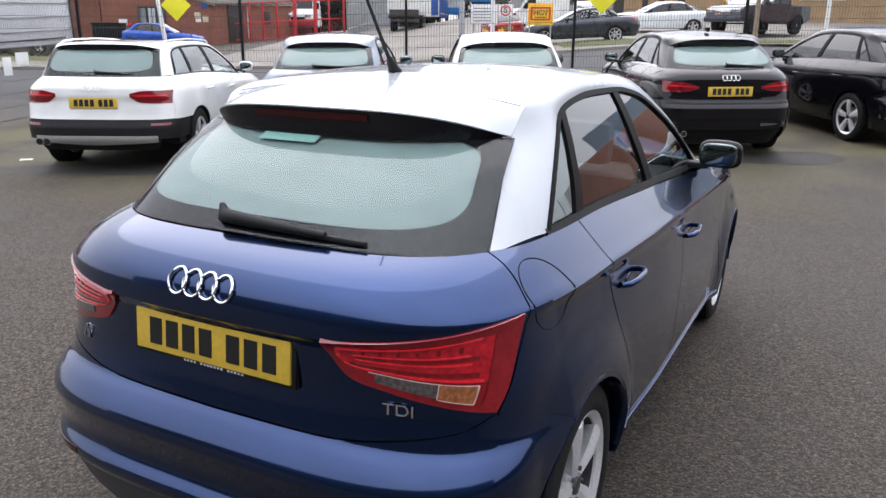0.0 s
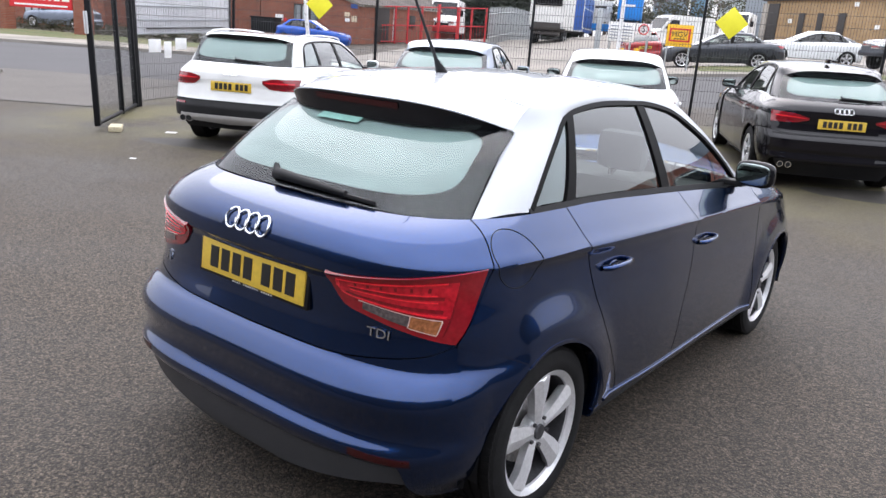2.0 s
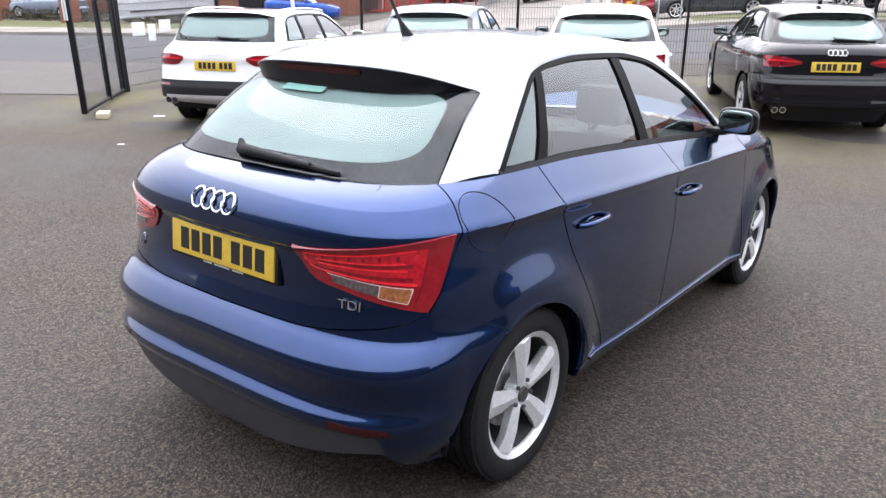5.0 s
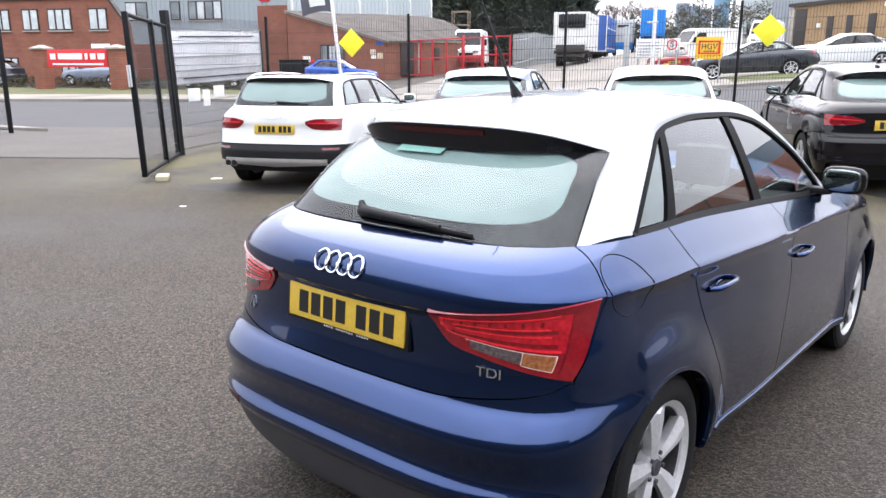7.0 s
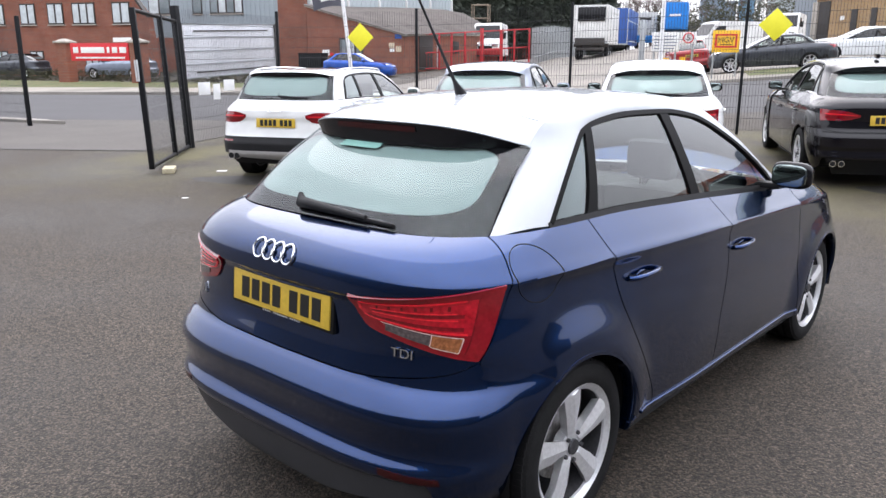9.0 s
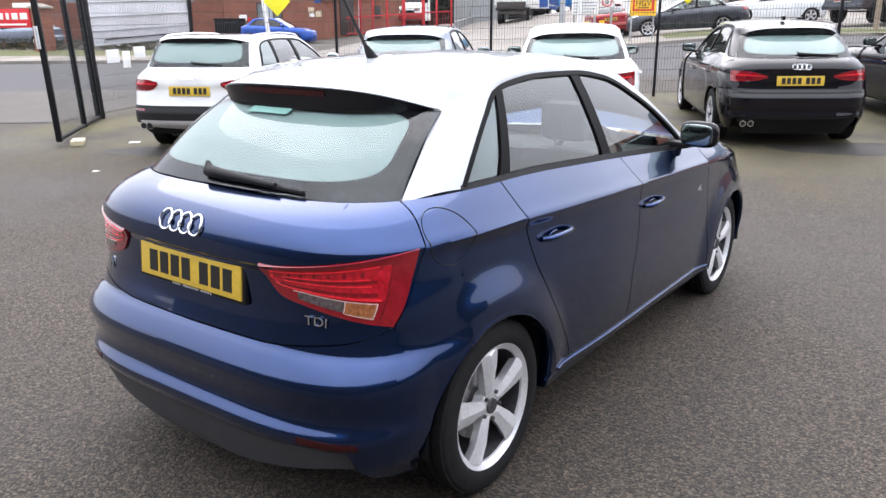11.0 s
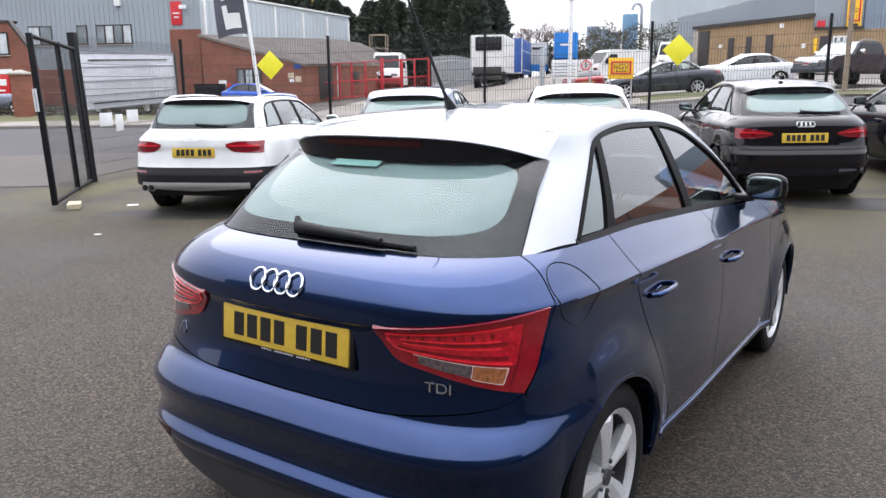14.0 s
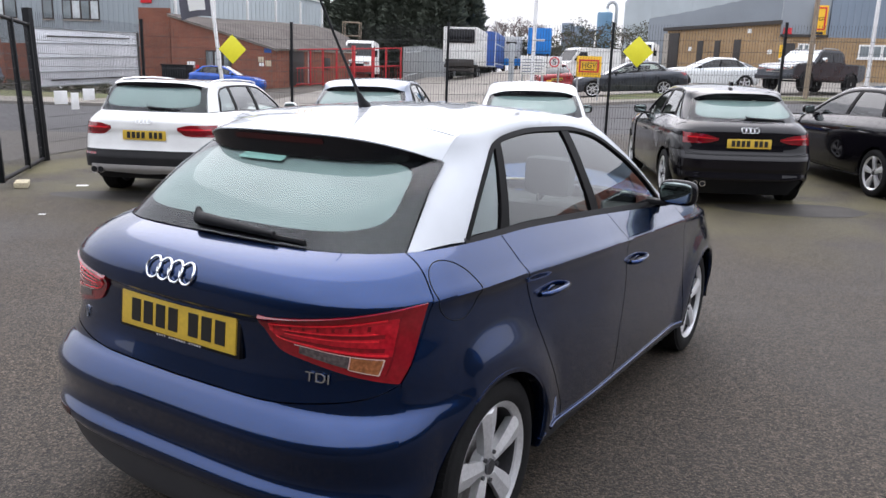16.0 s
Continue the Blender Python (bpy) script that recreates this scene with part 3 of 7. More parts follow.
    # nose and bonnet
    def nose(u, v):
        x = 2 * u - 1
        z = lerp(b.sill, b.hood(b.L - 0.25), v)
        yy = b.yf(z) - 0.30
        xe = b.X(yy, z)
        d = abs(x) ** 1.6
        return Vector((x * xe, yy + 0.30 * (1 - abs(x) ** 3.2), z))

    sheet("front_bumper", nose, 40, 14, colour, car, "", 0.014, mid)

    def bonnet(u, v):
        y = lerp(b.cowl, b.L - 0.16, v)
        x = 2 * u - 1
        ys_ = min(y, b.L - 0.31)
        z = b.hood(y)
        xe = b.X(ys_, b.hood(ys_) - 0.002) * (1 if y < b.L - 0.31 else (1 - ((y - b.L + 0.31) / 0.15) ** 2 * 0.25))
        return Vector((x * (xe - 0.004), y, z + b.crown * (1 - x * x)))

    sheet("bonnet", bonnet, 24, 20, colour, car, "", 0.014, mid)
    # upper body: side frame, roof, glass
    y0, y1 = b.dlo_y
    for s in (1, -1):

        def frame_edge(t, v, s=s):
            y = lerp(y0, y1, t)
            z = b.dlo_top(y)
            a = Vector((b.glass_x(y, z), y, z))
            o = Vector((b.ox(t), b.oy(t), b.oz(t)))
            p = a.lerp(o, v)
            bulge = b.bulge * math.sin(math.pi * v) ** 0.8
            p += Vector((0.75, -0.25 * (1 - min(t * 4, 1)) + 0.3 * max(t * 3 - 2, 0), 0.75)).normalized() * bulge
            p.x *= s
            return p

        if detail:
            ya_ = b.tg_edge(9) + 0.006

            def shoulder(u, v, s=s):
                y = lerp(ya_, y0 + 0.06, u)
                z = b.belt(y)
                return Vector((s * (b.X(y, z - 0.002) - 0.085 * v), y, z - 0.002 + 0.003 * v))

            sheet("shoulder_panel", shoulder, 12, 3, colour, car, "", 0)
        sheet("roof_side_frame", lambda t, v: frame_edge(t, v), 60, 8, roofcol, car, "", 0.01, (0, 1.6, 0.9))
        lo = lambda y: b.dlo_bot(y)
        # black window surround behind the panes

        def surround(u, v, s=s):
            y = lerp(y0 + 0.004, y1 - 0.004, u)
            z = lerp(b.dlo_bot(y) - 0.004, max(b.dlo_top(y), b.dlo_bot(y)), v)
            return Vector((s * (b.glass_x(y, z) - 0.0), y, z))

        def strip(ya, yb, ta, tb, nm):
            def f(u, v, s=s):
                y = lerp(lerp(ya, ta, v), lerp(yb, tb, v), u)
                z = lerp(b.dlo_bot(y) + 0.004, b.dlo_top(y) - 0.004, v)
                return Vector((s * (b.glass_x(y, z) + 0.002), y, z))

            sheet(nm, f, 4, 14, TRIMBLK, car, "", 0.02, (0, 1.6, 1.1))

        for ya, yb, ta, tb in b.posts:
            strip(ya, yb, ta, tb, "window_post")

        def belt_trim(u, v, s=s):
            y = lerp(y0, y1 + 0.02, u)
            z = b.dlo_bot(y) - 0.010 + 0.022 * v
            return Vector((s * (b.glass_x(y, z) + 0.006 - 0.004 * v), y, z))

        sheet("belt_trim", belt_trim, 30, 3, b.trimcol, car, "", 0.02, (0, 1.6, 1.1))

        def head_trim(u, v, s=s):
            y = lerp(y0 + 0.01, y1, u)
            z = b.dlo_top(y) - 0.020 * v + 0.006
            sl = (b.dlo_top(y + 0.01) - b.dlo_top(y - 0.01)) / 0.02
            q = Vector((0, sl, -1)).normalized() * 0.017 * v
            p = Vector((0, y, b.dlo_top(y) + 0.004)) + q
            return Vector((s * (b.glass_x(p.y, p.z) + 0.005), p.y, p.z))

        sheet("window_trim", head_trim, 50, 3, TRIMBLK, car, "", 0.02, (0, 1.6, 1.1))
        for ya, yb, ta, tb in b.panes:

            def pane(u, v, s=s):
                y = lerp(lerp(ya, ta, v), lerp(yb, tb, v), u)
                z = lerp(b.dlo_bot(y) + 0.012, b.dlo_top(y) - 0.012, v)
                if detail and ya == b.panes[0][0]:
                    # the quarter window is a triangle under the sloping pillar
                    z = lerp(b.dlo_bot(yb) + 0.012, b.dlo_top(tb) - 0.014, v)
                    lo_y, hi_y = y0, tb
                    for _ in range(20):
                        mid_y = (lo_y + hi_y) / 2
                        lo_y, hi_y = (mid_y, hi_y) if b.dlo_top(mid_y) < z else (lo_y, mid_y)
                    y = lerp(min(lo_y + 0.012, lerp(yb, tb, v) - 0.002), lerp(yb, tb, v), u)
                return Vector((s * (b.glass_x(y, z) - 0.006), y, z))

            g = sheet("side_window", pane, 10, 12, ga, car, "", 0, (0, 1.6, 1.1))
            g.visible_shadow = False
            # the quarter window's sky reflection is painted as a grey film
            if detail and ya == b.panes[0][0]:
                g = sheet("pale_film", lambda u, v: pane(u, v) + Vector((-s * 0.004, 0, 0)), 10, 12, GREYFILM_Q, car, "", 0)
                g.visible_shadow = False
        mirror_part(car, b, s, b.mircol or colour, *b.mirror)
        for y, z in b.handles:
            handle(car, b, y, z, s, colour)
    # roof
    ta, tb = b.roof_t

    def roof(u, v):
        t = lerp(ta, tb, v)
        x = 2 * u - 1
        y, z, xe = b.oy(t), b.oz(t), b.ox(t)
        yc = lerp(b.roof_yc[0], b.roof_yc[1], v)
        k = 1 - abs(x) ** 2.4
        return Vector((x * xe, lerp(y, yc, k), lerp(z, b.roof_z(yc), 1 - abs(x) ** 2.2)))

    sheet("roof", roof, 36, 40, roofcol, car, "", 0.01, (0, 1.6, 0.9))
    # rear window
    tg = b.glass_t

    def rear_glass(u, v):
        x = 2 * u - 1
        zb = b.belt(b.tg_edge(9)) + 0.002
        p = b.tail(x, zb, b.tg_edge(9) - 0.006)
        t = lerp(0, tg, v)
        e = Vector((b.ox(t) * (1 if x > 0 else -1), b.oy(t), b.oz(t)))
        c0 = b.tail(0, zb, b.tg_edge(9) - 0.006)
        e0 = b.tail(1 if x > 0 else -1, zb, b.tg_edge(9) - 0.006)
        topc = Vector((0, b.glass_top[0], b.glass_top[1]))
        k = ((p.y - c0.y) / max(e0.y - c0.y, 1e-6))
        c = c0.lerp(topc, v)
        q = c.lerp(e, k)
        q.x = lerp(p.x, x * b.ox(tg), v) * b.frit[3]
        q += Vector((0, -0.5, 0.8)) * b.glass_bulge * math.sin(math.pi * v)
        return q

    g = sheet("rear_window", rear_glass, 36, 16, gr, car, "", 0, mid)
    g.visible_shadow = False
    b.rear_glass = rear_glass
    gin = Vector((0, 0.4, -0.8))

    def ring_uv(a, t):
        c, sn = math.cos(a), math.sin(a)
        so = 0.999 / max(abs(c), abs(sn))
        si = (abs(c / b.frit[0]) ** 4.5 + abs(sn / b.frit[1]) ** 4.5) ** (-1 / 4.5)
        k = lerp(so, si, t)
        return 0.5 + 0.5 * c * k, 0.5 + 0.5 * sn * k + b.frit[2] * t

    sheet("glass_border", lambda u, v: rear_glass(*ring_uv(2 * math.pi * u + 0.78, v)) + gin * 0.004, 96, 5, GLOSSBLK, car, "", 0)
    # condensation film, paler to carry the light coming through the car
    g = sheet("pale_film", lambda u, v: rear_glass(lerp(0.03, 0.97, u), lerp(0.03, 0.97, v)) + gin * 0.009, 24, 12, MIST_R, car, "", 0)
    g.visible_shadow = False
    # windscreen

    def screen(u, v):
        x = 2 * u - 1
        t = lerp(1.0, tb, v)
        e = Vector((x * b.ox(t), b.oy(t), b.oz(t)))
        yc = lerp(b.cowl + 0.12, b.roof_yc[1], v)
        zc_ = lerp(b.hood(b.cowl) + b.crown, b.roof_z(b.roof_yc[1]), v)
        k = 1 - abs(x) ** 2.2
        return Vector((e.x, lerp(e.y, yc, k), lerp(e.z, zc_, k)))

    g = sheet("windscreen", screen, 24, 14, ga, car, "", 0, mid)
    g.visible_shadow = False
    # cabin
    seat_rows = ((1.25, (-0.34, 0.0, 0.34), 0.92, False), (2.02, (-0.34, 0.34), 0.98, True)) if detail else ((2.0, (-0.34, 0.34), 0.98, True),)
    for yb, xs, zt, frontrow in seat_rows:
        yb *= b.L / 3.97
        for x in xs:
            bm = bmesh.new()
            wd = 0.24 if frontrow else 0.22
            if abs(x) > 0.1:
                box_bm(bm, (x - wd, yb - 0.06, 0.55), (x + wd, yb + 0.07, zt), None, 0.063)
                if frontrow:
                    box_bm(bm, (x - wd, yb, 0.5), (x + wd, yb + 0.5, 0.62), None, 0.05)
            else:
                box_bm(bm, (x - 0.12, yb - 0.06, 0.55), (x + 0.12, yb + 0.06, zt - 0.02), None, 0.04)
            part("seat", bm, SEATCLOTH, car)
            hb = bmesh.new()
            box_bm(hb, (x - 0.125, yb - 0.055, zt + 0.03), (x + 0.125, yb + 0.045, zt + (0.22 if frontrow else 0.17)), None, 0.049)
            part("headrest", hb, SEATCLOTH, car)
            rod("headrest_post", (x - 0.06, yb, zt - 0.03), (x - 0.06, yb, zt + 0.06), 0.006, STEEL, car)
    box("dashboard", (-0.62, b.cowl - 0.45, 0.60), (0.62, b.cowl + 0.05, 0.90), CABIN, car, bevel=0.06)
    wheel_c = Vector((0.34, b.cowl - 0.55, 0.88))
    ring = [wheel_c + Vector((0.185 * math.cos(a), 0.07 * math.sin(a), 0.17 * math.sin(a))) for a in np.linspace(0, 2 * math.pi, 25)[:-1]]
    tube("steering_wheel", ring, 0.014, CABIN, car, closed=True, seg=8)
    for s in (1, -1):
        box("door_card", (s * 0.60 - 0.02, 0.9, 0.55), (s * 0.60 + 0.02, b.cowl, 0.91), CABIN, car, bevel=0.01)
    return car, gate



def shape(L=3.97, W=1.0, H=1.0, **over):
    """The small hatchback's shape, drawn out to another length, width and height; over replaces what differs."""
    k = L / 3.97

    def ys(*pts):
        return Curve(*[(a * k, v) for a, v in pts])

    spec = dict(
        L=L, n=4.0, Df=0.95 * k, hub_r=0.662 * k, hub_f=3.131 * k, rt=0.303, rim=0.218, tw=0.205, ra=0.342, track=0.815 * W, sill=0.205, lip_a=-12,
        yr=Curve((0.17, 0.13), (0.22, 0.085), (0.30, 0.035), (0.352, 0.0), (0.375, 0.0), (0.395, 0.014), (0.44, 0.017), (0.50, 0.0), (0.535, 0.0), (0.58, 0.018), (0.61, 0.040), (0.632, 0.070), (0.70, 0.083), (0.80, 0.088), (0.87, 0.082), (0.892, 0.068), (0.915, 0.069), (0.95, 0.078), (0.98, 0.098), (1.01, 0.140), (1.03, 0.19), (1.046, 0.245)),
        D=Curve((0.2, 0.5), (0.72, 0.56), (0.93, 0.75), (1.05, 0.76)),
        w=Curve((0.18, 0.79 * W), (0.24, 0.815 * W), (0.35, 0.838 * W), (0.5, 0.85 * W), (0.65, 0.852 * W), (0.78, 0.848 * W), (0.87, 0.836 * W), (0.895, 0.824 * W), (0.915, 0.806 * W), (0.96, 0.768 * W), (1.0, 0.730 * W), (1.04, 0.692 * W), (1.06, 0.67 * W)),
        tap=ys((0.0, 0.915), (0.36, 0.93), (0.58, 0.945), (0.85, 0.965), (1.2, 0.985), (1.6, 1.0), (2.6, 1.0), (3.3, 0.985), (3.9, 0.96)),
        zc=ys((0.5, 0.942), (1.2, 0.922), (2.0, 0.892), (2.7, 0.863), (3.6, 0.81)),
        yf=Curve((0.2, L - 0.10), (0.45, L), (0.7, L - 0.06), (0.9, L - 0.30)),
        cowl=2.80 * k, crown=0.04,
        belt=ys((0.3, 1.046), (0.95, 1.042), (1.5, 1.018), (2.0, 0.985), (2.67, 0.935), (2.85, 0.925)),
        hood=ys((2.8, 0.926), (3.1, 0.905), (3.5, 0.84), (3.97, 0.68)),
        tg_edge=Curve((0.62, 0.20), (0.70, 0.218), (0.80, 0.275), (0.925, 0.356), (1.0, 0.392), (1.05, 0.412)),
        tg_low=Curve((0.0, 0.630), (0.45, 0.634), (0.75, 0.660), (0.92, 0.685), (1.0, 0.716)),
        bump_top=Curve((0.0, 0.624), (0.36, 0.629), (0.60, 0.655), (0.72, 0.680), (0.80, 0.710), (0.86, 0.690), (1.0, 0.608)),
        bump_low=Curve((0.0, 0.352), (0.45, 0.366), (0.58, 0.380), (0.64, 0.366), (0.71, 0.27), (0.79, 0.228), (1.0, 0.21)), frit=(0.885, 0.85, 0.075, 1.018), bump_end=Curve((0.2, 0.34), (0.55, 0.44), (0.61, 0.49), (0.72, 0.49)), val_w=0.74, val_in=0.014,
        seam_q=Curve((0.15, 0.730), (0.235, 0.716), (0.34, 0.680), (0.49, 0.612), (0.7, 0.5)),
        seam_d=Curve((0.28, 1.20 * k), (0.325, 1.186 * k), (0.48, 1.08 * k), (0.656, 0.966 * k), (0.79, 0.896 * k), (0.95, 0.857 * k), (1.04, 0.850 * k)),
        seam_b=Curve((0.28, 1.725 * k), (0.46, 1.717 * k), (0.607, 1.74 * k), (0.885, 1.789 * k), (1.0, 1.768 * k)),
        seam_a=Curve((0.28, 2.74 * k), (0.6, 2.70 * k), (0.9, 2.70 * k), (1.0, 2.72 * k)),
        lowcol=None, sillcol=None, lipcol=None, mircol=GLOSSBLK, trimcol=PLASTIC,
        gw=Curve((0.90, 0.735 * W), (1.04, 0.700 * W), (1.2, 0.640 * W), (1.33, 0.578 * W), (1.40, 0.535 * W)),
        gtap=ys((0.5, 0.955), (0.65, 0.965), (0.95, 0.985), (1.6, 0.99), (2.2, 0.985), (2.67, 0.965)),
        dlo_y=(0.648 * k, 2.67 * k),
        dlo_bot=ys((0.6, 1.046), (0.95, 1.046), (1.5, 1.022), (2.0, 0.989), (2.67, 0.942)),
        dlo_top=ys((0.648, 1.046), (0.74, 1.135), (0.90, 1.270), (0.987, 1.328), (1.10, 1.353), (1.35, 1.370), (1.66, 1.364), (1.90, 1.334), (2.2, 1.220), (2.45, 1.085), (2.67, 0.945)),
        posts=((0.862 * k, 0.925 * k, 1.005 * k, 1.055 * k), (1.664 * k, 1.742 * k, 1.602 * k, 1.670 * k), (2.60 * k, 2.66 * k, 2.60 * k, 2.66 * k)),
        panes=((0.668 * k, 0.865 * k, 0.965 * k, 1.01 * k), (0.922 * k, 1.667 * k, 1.052 * k, 1.607 * k), (1.740 * k, 2.605 * k, 1.667 * k, 2.62 * k)),
        ox=Curve((0, 0.614 * W), (0.065, 0.574 * W), (0.13, 0.534 * W), (0.175, 0.540 * W), (0.25, 0.522 * W), (0.40, 0.50 * W), (0.55, 0.49 * W), (0.66, 0.498 * W), (0.80, 0.568 * W), (0.92, 0.625 * W), (1.0, 0.665 * W)),
        oy=ys_t(k, (0, 0.410), (0.065, 0.565), (0.13, 0.722), (0.175, 0.80), (0.25, 0.95), (0.40, 1.35), (0.55, 1.7), (0.66, 1.97), (0.80, 2.33), (0.92, 2.63), (1.0, 2.80)),
        oz=Curve((0, 1.034), (0.065, 1.163), (0.13, 1.287), (0.175, 1.362), (0.25, 1.396), (0.40, 1.415), (0.55, 1.412), (0.66, 1.388), (0.80, 1.225), (0.92, 1.045), (1.0, 0.945)),
        bulge=0.014, roof_t=(0.175, 0.66), roof_yc=(0.80 * k, 2.08 * k), roof_z=ys((0.80, 1.408), (1.06, 1.432), (1.5, 1.446), (2.08, 1.418)),
        glass_t=0.13, glass_top=(0.615 * k, 1.292), glass_bulge=0.018,
        mirror=(2.45 * k, 1.03, 0.846 * W), handles=((1.045 * k, 0.832), (1.92 * k, 0.787)), dent=no_dent, hump=0.0, flare=0.0,
    )
    spec.update(over)
    b = Body(**spec)
    b.rows = {}
    return b


def ys_t(k, *pts):
    return Curve(*[(t, y * k) for t, y in pts])


def spoiler(b, car, colour, yt, zt, ye, ze, drop=0.058, strip=False):
    """A roof spoiler: from the roof's rear edge out to a trailing edge whose middle is at yt, zt and whose ends are at ye, ze."""
    t0 = b.roof_t[0]
    xe0, y0, z0 = b.ox(t0), b.oy(t0), b.oz(t0)
    xe1 = b.ox(b.glass_t) + 0.004

    def edge(x):
        k = abs(x) ** 3.8
        return Vector((x * xe1, lerp(yt, ye, k), lerp(zt, ze, k)))

    def root(x):
        return Vector((x * xe0, lerp(y0, b.roof_yc[0], 1 - abs(x) ** 2.4) - 0.004, lerp(z0, b.roof_z(b.roof_yc[0]), 1 - abs(x) ** 2.2) - 0.001))

    def top(u, v):
        x = 2 * u - 1
        p = root(x).lerp(edge(x), v)
        p.z += 0.008 * math.sin(math.pi * v) * (1 - abs(x) ** 4)
        tt = lerp(t0, b.glass_t, v)
        return p.lerp(Vector((x * (b.ox(tt) - 0.001), b.oy(tt), b.oz(tt))), abs(x) ** 14)

    sp = sheet("roof_spoiler", top, 40, 8, colour, car, "", 0.004, (0, 1.2, 1.0))

    def below(u, v):
        x = 2 * u - 1
        a = top(u, 1.0) + Vector((0, 0.003, -0.002))
        k = abs(x) ** 3.0
        c = a + Vector((0, 0.018, -drop * (1 - k * 0.85)))
        g = b.rear_glass(u, 1.0)
        g2 = Vector((g.x, g.y - 0.012, g.z - 0.004))
        return a.lerp(c, v * 3) if v < 1 / 3 else c.lerp(g2, (v - 1 / 3) * 1.5)

    sheet("spoiler_underside", below, 40, 9, GLOSSBLK, sp, "gloss black underside", 0, (0, 1.2, 1.6))
    if strip:
        sheet("brake_light", lambda u, v: below(lerp(0.28, 0.66, u), lerp(0.05, 0.13, v)) - Vector((0, 0.004, 0)), 20, 3, REFLECTOR, sp, "long dark red brake light", 0)
    return sp


def wiper(b, car, u0, u1, v0, v1, k=1.0):
    """A rear wiper that lies on the window's foot: pivot cap, arm and blade."""
    p = [b.rear_glass(lerp(u0, u1, t), lerp(v0, v1, t)) + Vector((0, -0.4, 0.9)) * 0.013 for t in np.linspace(0, 1, 9)]
    d = b.rear_glass(u0 - 0.012, v0 + 0.05) + Vector((0, -0.4, 0.9)) * 0.03
    rad = [k * (0.0155 - 0.0014 * i) for i in range(7)]
    v_, f_ = tube_verts([d] + p[:7], [0.008] + rad, 10)
    w = linked("rear_wiper", v_, f_, PLASTIC, car, sharp=60)
    q = [a - Vector((0, -0.4, 0.9)) * 0.008 for a in p[1:]]
    tube("wiper_blade", q, 0.0075, PLASTIC, w)
    return w


# ---- the blue hatchback ----
A1 = shape(
    yr=Curve((0.17, 0.065), (0.21, 0.045), (0.30, 0.020), (0.352, 0.004), (0.372, -0.004), (0.388, -0.004), (0.398, 0.001), (0.426, 0.019), (0.440, 0.022), (0.515, 0.005), (0.535, 0.0), (0.552, 0.003), (0.58, 0.018), (0.61, 0.043), (0.632, 0.070), (0.70, 0.078), (0.80, 0.075), (0.87, 0.068), (0.892, 0.067), (0.915, 0.069), (0.95, 0.078), (0.98, 0.098), (1.01, 0.140), (1.03, 0.19), (1.046, 0.245)),
    w=Curve((0.18, 0.79), (0.24, 0.815), (0.33, 0.832), (0.42, 0.842), (0.50, 0.845), (0.62, 0.846), (0.72, 0.842), (0.80, 0.835), (0.86, 0.833), (0.880, 0.8355), (0.890, 0.8355), (0.896, 0.832), (0.902, 0.8255), (0.915, 0.811), (0.96, 0.768), (1.0, 0.730), (1.04, 0.692), (1.06, 0.67)),
    tg_edge=Curve((0.62, 0.205), (0.70, 0.228), (0.80, 0.290), (0.925, 0.354), (1.0, 0.392), (1.05, 0.412)), dent=tail_dent, hump=0.028, flare=0.030, val_in=0.008, val_w=0.79,
    bump_low=Curve((0.0, 0.340), (0.45, 0.352), (0.60, 0.370), (0.69, 0.362), (0.76, 0.27), (0.83, 0.228), (1.0, 0.21)))
hatch, gate = build_car(A1, "hatchback_car", pose(0, 0, 0), "dark blue metallic five-door hatchback with a white roof", BLUE, ROOFWHITE, detail=True)
spoiler(A1, hatch, ROOFWHITE, 0.545, 1.356, 0.700, 1.292, 0.085, True)
wiper(A1, hatch, 0.418, 0.765, 0.080, 0.035, 1.35)
